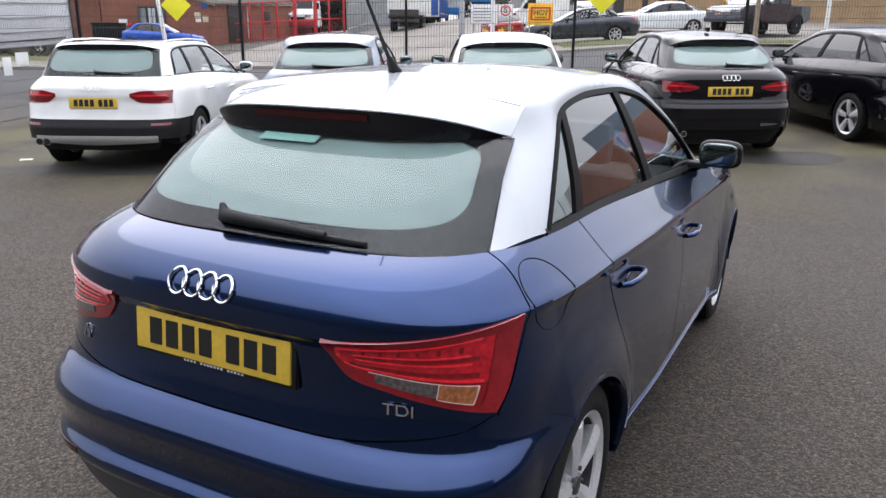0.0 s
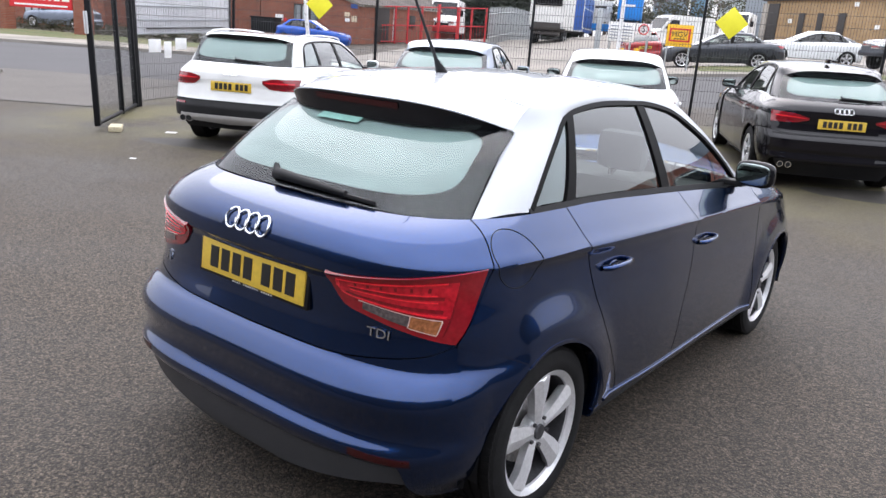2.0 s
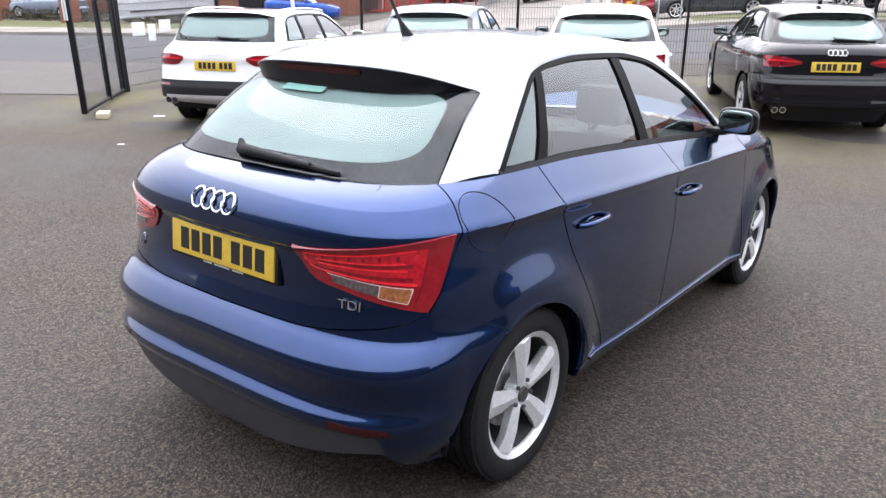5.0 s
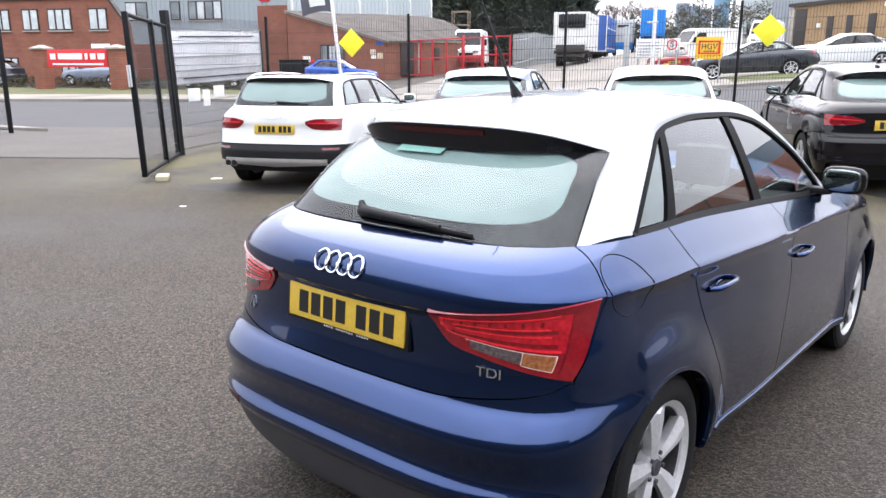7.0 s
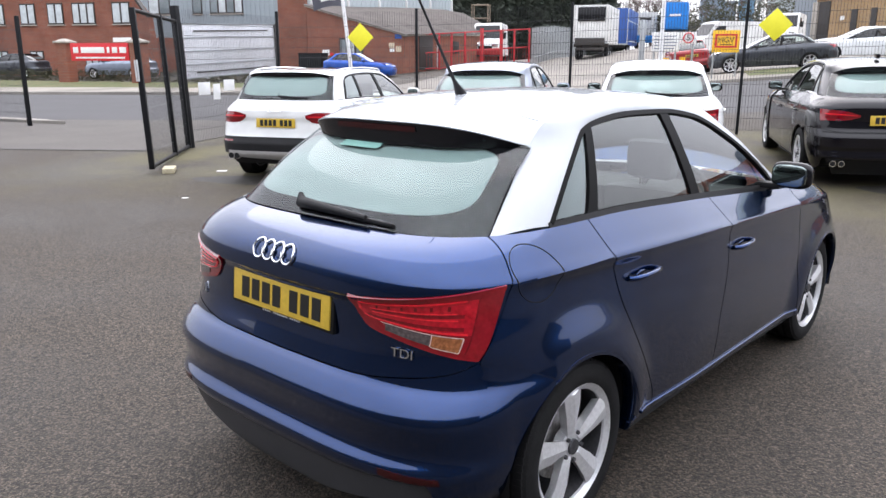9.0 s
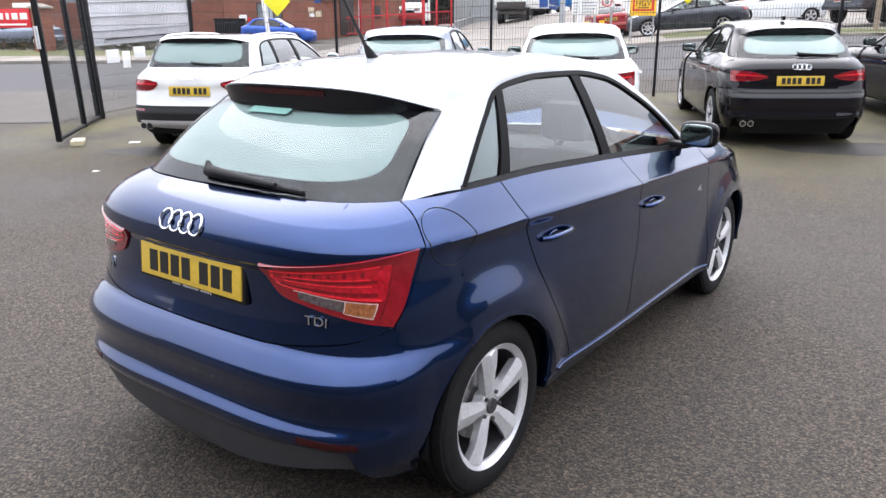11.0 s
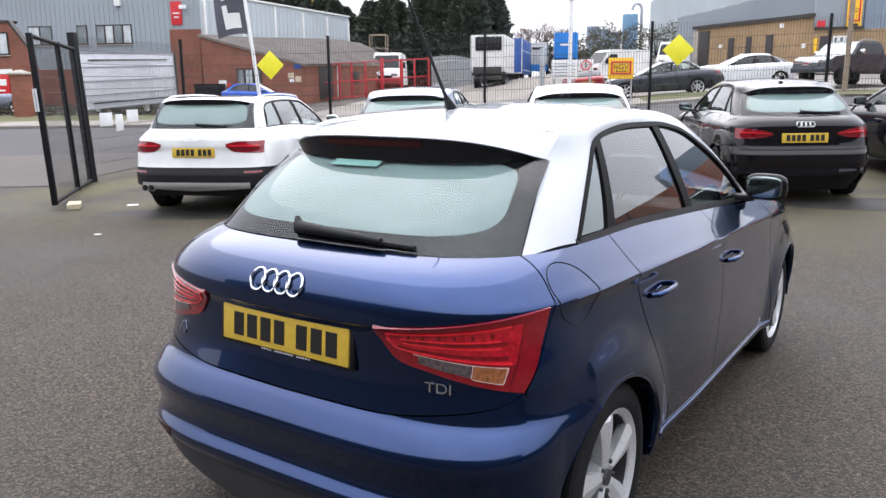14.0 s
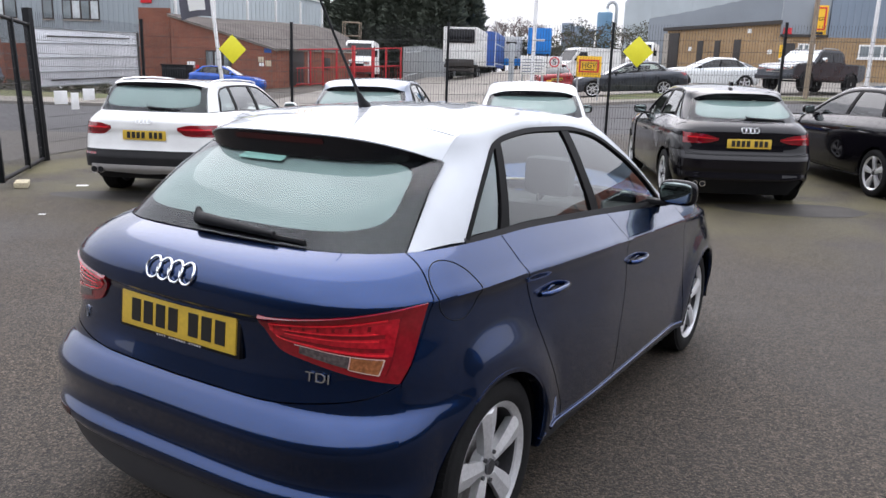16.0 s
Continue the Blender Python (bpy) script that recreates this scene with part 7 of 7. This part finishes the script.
def text(name, body, size, material, parent, m, ext=0.004):
    cu = bpy.data.curves.new(name, "FONT")
    cu.body, cu.size, cu.extrude, cu.align_x, cu.align_y = body, size, ext, "CENTER", "CENTER"
    ob = new(name, cu)
    bpy.context.view_layer.update()
    me = bpy.data.meshes.new_from_object(ob.evaluated_get(bpy.context.evaluated_depsgraph_get()))
    bpy.data.objects.remove(ob)
    me.materials.clear()
    me.materials.append(material)
    ob = new(name, me)
    ob.parent, ob.matrix_local = parent, m
    return ob


text("speed_figure", "5", 0.30, INK, ws, pose(0.58, -0.028, 2.31 - zs, 90))
hs = thing("lorry_sign", place(2.1, 30.5), "yellow sign with a dark red frame reading HGV", "sign")
zs = ground_z(2.1, 30.5)
box("board", (-0.47, -0.02, 1.80 - zs), (0.47, 0.02, 2.58 - zs), SIGNAMB, hs)
for x0, x1, z0, z1 in ((-0.38, 0.38, 1.97, 2.03), (-0.38, 0.38, 2.39, 2.45), (-0.38, -0.31, 2.03, 2.39), (0.31, 0.38, 2.03, 2.39)):
    box("frame_bar", (x0, -0.032, z0 - zs), (x1, -0.018, z1 - zs), SIGNRED, hs)
text("sign_word", "HGV", 0.27, INK, hs, pose(0, -0.03, 2.23 - zs, 90))
box("text_bar", (-0.2, -0.03, 2.06 - zs), (0.2, -0.018, 2.09 - zs), INK, hs)
for x in (-0.4, 0.4):
    rod("sign_post", (x, 0.04, -0.1), (x, 0.04, 2.5 - zs), 0.03, GALV, hs)

# ---- vehicles on the apron ----
saloon_shape = shape(4.91, 1.08, rt=0.335, rim=0.25, ra=0.37, hub_r=1.07, hub_f=4.03, mircol=DARKGREY, oy=ys_t(1.237, (0, 0.80), (0.065, 0.90), (0.13, 1.02), (0.175, 1.10), (0.25, 1.22), (0.40, 1.5), (0.55, 1.75), (0.66, 1.97), (0.80, 2.33), (0.92, 2.63), (1.0, 2.80)),
    tg_edge=Curve((0.62, 0.22), (0.80, 0.28), (0.95, 0.55), (1.05, 0.99)), yr=Curve((0.18, 0.09), (0.4, 0.0), (0.6, 0.0), (0.85, 0.05), (0.98, 0.12), (1.03, 0.45), (1.046, 0.85)),
    dlo_y=(1.0, 3.3), dlo_top=Curve((1.0, 1.046), (1.12, 1.15), (1.35, 1.29), (1.6, 1.335), (2.0, 1.35), (2.4, 1.32), (2.8, 1.2), (3.05, 1.07), (3.3, 0.945)),
    posts=((1.01, 1.03, 1.3, 1.34), (2.1, 2.2, 2.05, 2.15), (3.2, 3.28, 3.2, 3.28)), panes=((1.03, 2.11, 1.32, 2.06), (2.19, 3.2, 2.14, 3.2)),
    roof_yc=(1.30, 2.55), roof_z=Curve((1.3, 1.40), (1.9, 1.43), (2.55, 1.40)), glass_top=(1.18, 1.30),
    seam_d=Curve((0.28, 1.5), (0.6, 1.42), (0.8, 1.25), (1.04, 1.15)), seam_b=Curve((0.28, 2.15), (1.0, 2.15)))
sal, _ = build_car(saloon_shape, "saloon_car", nod(6.6, 34.8, 90), "dark grey saloon car parked across the yard's mouth", DARKGREY, group="vehicles on the apron", detail=False, wheels=7)
lamp_pair(saloon_shape, sal, 0.45, 0.80, Curve((0.45, 0.85), (0.8, 0.82)), Curve((0.45, 0.95), (0.8, 0.95)))
coupe, _ = build_car(shape(4.6, 1.06, rt=0.33, rim=0.24, ra=0.36, oy=ys_t(1.159, (0, 0.5), (0.065, 0.72), (0.13, 0.92), (0.175, 1.02), (0.25, 1.18), (0.40, 1.48), (0.55, 1.75), (0.66, 1.97), (0.80, 2.33), (0.92, 2.63), (1.0, 2.80)), glass_top=(0.95, 1.30), roof_yc=(1.2, 2.40)), "coupe_car", nod(10.75, 39.5, 90), "white coupe parked by the workshop", PEARL, group="vehicles on the apron", detail=False, glassm=GLASS_D)
sci, _ = build_car(shape(4.26, 1.04, rt=0.325, rim=0.24, ra=0.355, mircol=BRIGHTBLUE), "coupe_car", place(-18.9, 41.6, -90), "bright blue coupe parked against the brick shed", BRIGHTBLUE, group="cars by the brick shed", detail=False, glassm=GLASS_D)


def pickup(u, v, turn):
    ob = thing("pickup_truck", place(u, v, turn), "dark grey double-cab pickup truck on tall tyres", "pickup", "vehicles on the apron")
    prof = [(0, 0.62), (0, 1.22), (0.06, 1.27), (1.55, 1.27), (1.62, 1.72), (1.9, 1.84), (3.0, 1.84), (3.25, 1.76), (3.75, 1.28), (4.9, 1.18), (5.15, 1.0), (5.2, 0.55), (4.7, 0.5), (0.3, 0.52)]
    bm = bmesh.new()
    sides = [[bm.verts.new((x * (1 - 0.22 * max(z - 1.25, 0)), y, z)) for y, z in prof] for x in (-0.93, 0.93)]
    n_ = len(prof)
    bm.faces.new(sides[0])
    bm.faces.new(list(reversed(sides[1])))
    for i in range(n_):
        bm.faces.new((sides[0][i], sides[1][i], sides[1][(i + 1) % n_], sides[0][(i + 1) % n_]))
    bmesh.ops.recalc_face_normals(bm, faces=bm.faces)
    bmesh.ops.bevel(bm, geom=bm.edges[:], offset=0.045, segments=2, affect="EDGES")
    part("body", bm, DARKGREY, ob)
    linked("windscreen", [(-0.74, 3.25, 1.77), (0.74, 3.25, 1.77), (0.87, 3.76, 1.30), (-0.87, 3.76, 1.30)], [(0, 1, 2, 3)], BLIND, ob, smooth=False)
    for s in (1, -1):
        for y0, y1, t0, t1 in ((1.75, 2.45, 1.85, 2.45), (2.52, 3.5, 2.52, 3.15)):
            linked("side_window", [(s * 0.935, y0, 1.30), (s * 0.935, y1, 1.30), (s * 0.84, t1, 1.72), (s * 0.84, t0, 1.72)], [(0, 1, 2, 3)], GLOSSBLK, ob, smooth=False)
        for y in (1.05, 4.25):
            road_wheel(ob, s * 0.84, y, 0.40, 0.26)
            tube("arch_flare", [(s * 0.94, y + 0.47 * math.cos(a), 0.42 + 0.47 * math.sin(a)) for a in np.linspace(0.1, math.pi - 0.1, 14)], 0.04, FENCEBLK, ob)
        box("headlamp", (s * 0.62 - 0.22, 5.02, 0.92), (s * 0.62 + 0.22, 5.19, 1.12), CHROME, ob, bevel=0.03)
        box("door_mirror", (s * 1.08 - 0.1, 3.3, 1.28), (s * 1.08 + 0.1, 3.42, 1.48), CHROME, ob, bevel=0.03)
        box("side_step", (s * 0.95 - 0.06, 1.7, 0.45), (s * 0.95 + 0.06, 3.6, 0.52), FENCEBLK, ob)
        tube("roof_bar", [(s * 0.7, 1.9, 1.84), (s * 0.7, 2.0, 1.90), (s * 0.7, 2.9, 1.90), (s * 0.7, 3.0, 1.84)], 0.02, GALV, ob)
    box("grille", (-0.4, 5.1, 0.82), (0.4, 5.23, 1.08), CHROME, ob, bevel=0.03)
    box("front_bumper", (-0.92, 5.05, 0.52), (0.92, 5.28, 0.75), DARKGREY, ob, bevel=0.05)
    return ob


pickup(14.5, 38.6, 127)
pole = rod("telegraph_pole", at(10.8, 32.5, -0.2), at(10.8, 32.5, 8.0), 0.10, TIMBER, None, r2=0.08, seg=16)
tagged(pole, "weathered timber telegraph pole in the verge", "pole")

# ---- workshop at the right ----
wk = thing("workshop", Matrix(), "buff brick workshop with dark doorways under a curved grey roof", "building")
m, ln = wall_frame(8.94, 56, 13.97, 47.8)
prism("wall", [(0, 0.5), (ln, 0.5), (ln, 5.27), (0, 5.27)], 0.4, BUFFBRICK, wk, m)
for x, w, h in ((0.3, 0.95, 5.1), (3.05, 0.5, 4.5), (4.58, 0.45, 4.5), (6.2, 0.55, 4.5)):
    box("doorway", (x, -0.05, 1.9), (x + w, 0.1, h), FRAMEDK, wk, "dark doorway", m=m)
box("door_frame", (-0.25, -0.08, 1.9), (0.25, 0.12, 5.1), CONCRETE, wk, m=m)
prism("roof_edge", [(-0.3, 5.27), (ln + 0.1, 5.27), (ln + 0.1, 5.48), (-0.3, 5.48)], 0.7, FRAMEDK, wk, m @ Matrix.Translation((0, -0.15, 0)))
for x, z, c in ((2.2, 3.9, SIGNWHITE), (8.9, 3.6, SIGNWHITE), (7.2, 4.85, SIGNWHITE)):
    box("wall_notice", (x, -0.04, z), (x + 0.3, 0.0, z + 0.25), c, wk, m=m)
m, ln = wall_frame(13.97, 47.6, 40, 44.5)
prism("front_wall", [(0, 0.5), (ln, 0.5), (ln, 4.55), (0, 4.55)], 0.4, BUFFBRICK, wk, m)
prism("upper_cladding", [(2.55, 4.55), (ln, 4.55), (ln, 9.5), (2.55, 9.5)], 0.4, CLADBLUE, wk, m @ Matrix.Translation((0, 0.05, 0)))
ribs("cladding_ribs", 2.55, ln, 4.55, 9.5, 0.36, CLADBLUE, wk, m @ Matrix.Translation((0, 0.05, 0)))
prism("side_cladding", [(0.0, 4.55), (2.5, 4.55), (2.5, 8.2), (0.0, 7.4)], 0.3, ROOFGREY, wk, m @ Matrix.Translation((0, 0.12, 0)))
prism("roof_edge", [(0, 4.55), (2.5, 4.55), (2.5, 4.7), (0, 4.7)], 0.6, FRAMEDK, wk, m @ Matrix.Translation((0, -0.12, 0)))
for x, w, n_ in ((1.0, 0.9, 3), (4.2, 2.4, 4), (9.5, 2.4, 4)):
    window(wk, m, x, x + w, 3.45, 4.2, n_, FRAMEWH, PANE)
sy = box("hanging_sign", (1.6, -0.1, 4.6), (2.35, -0.02, 6.3), SIGNAMB, wk, "yellow upright sign", m=m)
for x0, x1, z0, z1 in ((1.68, 2.27, 4.95, 5.03), (1.68, 2.27, 6.12, 6.2), (1.68, 1.76, 5.03, 6.12), (2.19, 2.27, 5.03, 6.12)):
    box("frame_bar", (x0, -0.13, z0), (x1, -0.095, z1), SIGNRED, sy, m=m)
text("sign_word", "HGV", 0.30, INK, sy, m @ pose(1.975, -0.115, 5.55, 90))
box("sign_bar", (1.75, -0.13, 4.72), (2.2, -0.095, 4.84), INK, sy, m=m)
box("orange_sign", (0.12, -0.1, 4.6), (0.55, 0.0, 5.05), SIGNRED, wk, "small red sign", m=m)
box("yellow_notice", (0.02, -0.06, 3.3), (0.22, 0.0, 4.1), SIGNAMB, wk, m=m)
box("doorway", (0.35, -0.05, 1.9), (0.85, 0.1, 4.2), FRAMEDK, wk, "dark doorway", m=m)
# the curved roof: low at the left, rising to the right
rc = Curve((0, 6.2), (2.3, 6.65), (5.1, 7.3), (8.7, 8.15), (14, 9.3), (22, 10.7), (34, 11.6))
rv, rf = [], []
for i in range(69):
    x = i * 0.5
    for j in range(2):
        q = world_at(7.9 + x + (3.6 + 0.4 * x) * j, 58 + 26 * j, rc(x) + 0.05 * (i % 2))
        rv.append(q)
for i in range(68):
    rf.append((2 * i, 2 * i + 1, 2 * i + 3, 2 * i + 2))
k = len(rv)
for i in range(69):
    rv.append(Vector((rv[2 * i].x, rv[2 * i].y, 0.5)))
for i in range(68):
    rf.append((2 * i, 2 * i + 2, k + i + 1, k + i))
linked("curved_roof", rv, rf, ROOFGREY, wk, smooth=False)

far_hall = thing("far_hall", Matrix(), "distant pale grey industrial hall", "building")
m, ln = wall_frame(13.1, 125, 75, 117)
prism("wall", [(0, 0), (0, 14.0), (1.2, 15.0), (ln, 16.4), (ln, 0)], 30, CLADLIGHT, far_hall, m)
ribs("wall_ribs", 1.4, ln, 0, 14.8, 2.0, CLADLIGHT, far_hall, m, y=-0.15)
m, ln = wall_frame(26, 150, 80, 150)
prism("upper_hall", [(0, 0), (0, 22), (ln, 23), (ln, 0)], 20, CLADLIGHT, far_hall, m)

silo = thing("dust_silo", Matrix(), "blue steel dust silo with a curved duct", "silo")
sp = world_at(11.4, 140, 0)
rod("silo_drum", sp + Vector((0, 0, 4)), sp + Vector((0, 0, 13.6)), 1.3, mat("silo_blue", (0.16, 0.30, 0.44), 0.5, vary=0.1, scale=0.5), silo, seg=24)
rod("silo_cone", sp + Vector((0, 0, 13.6)), sp + Vector((0, 0, 14.3)), 1.3, CLADLIGHT, silo, r2=0.35, seg=24)
duct = [sp + E1 * (0.3 + 0.8 * (1 - math.cos(a))) + Vector((0, 0, 14.3 + 1.1 * math.sin(a))) for a in np.linspace(0, math.pi, 12).tolist()] + [sp + E1 * 1.9 + Vector((0, 0, 6))]
tube("duct", duct, 0.26, GALV, silo, seg=10)
for dx in (-2.6, -4.4, -6.2):
    box("plant_block", (-0.8, -0.8, 0), (0.8, 0.8, 10.6 + 0.4 * (dx % 3)), CLADBLUE, silo, m=Matrix.Translation(sp + E1 * dx))
crane = thing("lattice_mast", Matrix(), "pale yellow lattice mast behind the hall", "mast")
cb = world_at(-28.4, 88, 0)
for x, y in ((-0.6, -0.6), (0.6, -0.6), (0.6, 0.6), (-0.6, 0.6)):
    rod("mast_leg", cb + Vector((x, y, 8)), cb + Vector((x, y, 22)), 0.07, SIGNAMB, crane, seg=6)
for k in range(14):
    z = 8 + k
    s = 1 if k % 2 else -1
    rod("mast_brace", cb + Vector((-0.6 * s, -0.6, z)), cb + Vector((0.6 * s, -0.6, z + 1)), 0.05, SIGNAMB, crane, seg=5)

# ---- trees ----


def conifer(seed, h):
    """A tall cypress: trunk, and drooping sprays all the way up."""
    rnd = random.Random(seed)
    ob = new("conifer")
    rod("trunk", (0, 0, -0.3), (0, 0, h * 0.9), 0.28, BARK, ob, r2=0.04, seg=8)
    verts, faces = [], []
    for k in range(6000):
        t = rnd.random() ** 0.8
        z = 0.4 + t * (h - 0.5)
        lump = 1 + 0.16 * math.sin(3.1 * z + seed) * math.sin(1.7 * z)
        rr = (3.0 * (1 - t) ** 0.72 + 0.10) * lump * (0.35 + 0.75 * rnd.random() ** 0.5)
        a = rnd.random() * 2 * math.pi
        p = Vector((rr * math.cos(a), rr * math.sin(a), z))
        d = Vector((math.cos(a + rnd.gauss(0, 0.4)), math.sin(a + rnd.gauss(0, 0.4)), rnd.uniform(-0.1, 1.1))).normalized()
        ln_ = rnd.uniform(0.35, 0.8)
        sd = d.cross(Vector((rnd.gauss(0, 1), rnd.gauss(0, 1), rnd.gauss(0, 1)))).normalized() * ln_ * 0.22
        q = len(verts)
        verts += [p - d * ln_ * 0.4, p + sd, p + d * ln_ * 0.7, p - sd]
        faces.append((q, q + 1, q + 2, q + 3))
    linked("crown", verts, faces, CONIFER, ob, smooth=False)
    return tagged(ob, "tall dark evergreen in a dense windbreak row", "tree", "windbreak conifers")


kinds = [conifer(3, 12.0), conifer(8, 11.0), conifer(21, 12.8)]
rnd = random.Random(5)
spots = [(-46 + 1.25 * k + rnd.uniform(-0.5, 0.5), 84 + rnd.uniform(-1.5, 1.5)) for k in range(32)] + [(-45 + 2.6 * k, 88 + rnd.uniform(-1, 1)) for k in range(15)]
used = set()
for u, v in spots:
    i = rnd.randrange(3)
    hgt = Curve((-46, 1.15), (-36, 1.08), (-29, 0.98), (-21, 0.84), (-12, 0.90), (-8, 1.06), (-4, 0.9))(u)
    mm = place(u, v, rnd.uniform(0, 360), -0.8) @ Matrix.Diagonal((1, 1, hgt * rnd.uniform(0.92, 1.08), 1))
    if i in used:
        c = copy_thing(kinds[i], mm)
        c.scale = (1, 1, hgt * rnd.uniform(0.92, 1.08))
    else:
        kinds[i].matrix_world = mm
        used.add(i)


def bare_tree(seed, h):
    """A leafless tree: forking limbs down to twigs."""
    rnd = random.Random(seed)
    ob = new("bare_tree")
    verts, faces = [], []

    def limb(p, d, ln_, r, depth):
        q = p + d * ln_
        v_, f_ = tube_verts([p, p.lerp(q, 0.5) + Vector((rnd.gauss(0, 0.03), rnd.gauss(0, 0.03), 0)) * ln_, q], r, 4)
        k = len(verts)
        verts.extend(v_)
        faces.extend([tuple(i + k for i in g) for g in f_])
        if depth:
            for _ in range(3 if depth > 1 else 4):
                e = (d + Vector((rnd.gauss(0, 0.5), rnd.gauss(0, 0.5), rnd.gauss(0.15, 0.3)))).normalized()
                limb(p.lerp(q, rnd.uniform(0.6, 1.0)), e, ln_ * rnd.uniform(0.6, 0.85), r * 0.6, depth - 1)

    rod("trunk", (0, 0, -0.3), (0, 0, h * 0.25), 0.2, BARK, ob, r2=0.15, seg=8)
    limb(Vector((0, 0, h * 0.2)), Vector((0, 0, 1)), h * 0.24, 0.12, 5)
    linked("crown", verts, faces, TWIG, ob, smooth=False)
    return tagged(ob, "bare winter tree with fine purple-brown twigs", "tree", "bare trees")


bk = [bare_tree(2, 8.0), bare_tree(9, 9.0)]
bare_spots = [(-6.4, 108, 1.0), (-4.4, 110, 1.05), (-2.6, 108, 1.0), (-0.8, 111, 0.9), (0.8, 113, 0.8), (-8.4, 112, 0.95), (4.5, 118, 0.65), (8.5, 116, 0.6), (12, 114, 0.6)]
for k, (u, v, s) in enumerate(bare_spots):
    mm = place(u, v, 67 * k, -0.5)
    c = bk[k % 2] if k < 2 else copy_thing(bk[k % 2], mm)
    c.matrix_world = mm @ Matrix.Diagonal((1.3 * s, 1.3 * s, s, 1))
scrub = leaf_cloud("scrub", [(tuple(world_at(u, 93 + 3 * math.sin(u), 4.6 + 0.5 * math.sin(u * 1.7) + dz)), (1.5, 1.5, 1.7)) for u in np.arange(-2, 24, 1.3) for dz in (0, 2.0 if u > 2.5 else 0.6)], 0.30, 300, HEDGE, None, "", 11)
tagged(scrub, "brown winter scrub along the back of the yard", "scrub", kind="stuff")
rack = thing("steel_stillage", place(-15.7, 66.5), "brown steel frame standing on the shed roof", "frame")
for x in (-0.7, 0.7):
    for y in (-0.4, 0.4):
        rod("frame_leg", (x, y, 0), (x, y, 6.05 - ground_z(-15.7, 66.5)), 0.045, TIMBER, rack, seg=6)
for z in (4.9, 6.0):
    for y in (-0.4, 0.4):
        rod("frame_bar", (-0.7, y, z - ground_z(-15.7, 66.5)), (0.7, y, z - ground_z(-15.7, 66.5)), 0.045, TIMBER, rack, seg=6)

# ---- plain walls that close the place behind the camera, unseen, added to dim reflections ----
DARKWALL = mat("dark_wall_sheet", (0.045, 0.047, 0.050), 0.6, vary=0.1, scale=0.4)
back = thing("unseen_walls", Matrix(), "plain walls out of view around the yard, added to darken reflections", "building", kind="structure")
# added dark walls that block sky light from behind and from the right
m, ln = wall_frame(-40, -6.2, 13, -6.2)
prism("back_wall", [(0, -0.2), (ln, -0.2), (ln, 5.4), (0, 5.4)], -0.4, DARKWALL, back, m)
m, ln = wall_frame(13, -6.3, 18, 7)
prism("wing_wall", [(0, -0.2), (ln, -0.2), (ln, 2.2), (0, 3.2)], 0.4, DARKWALL, back, m)
# out of view; matches the brick building mirrored in the side windows
m, ln = wall_frame(16, 15, 21.5, 38)
prism("side_wall", [(0, -0.2), (ln, -0.2), (ln, 3.6), (ln * 0.55, 4.6), (0, 2.8)], 0.4, REDBRICK, back, m)
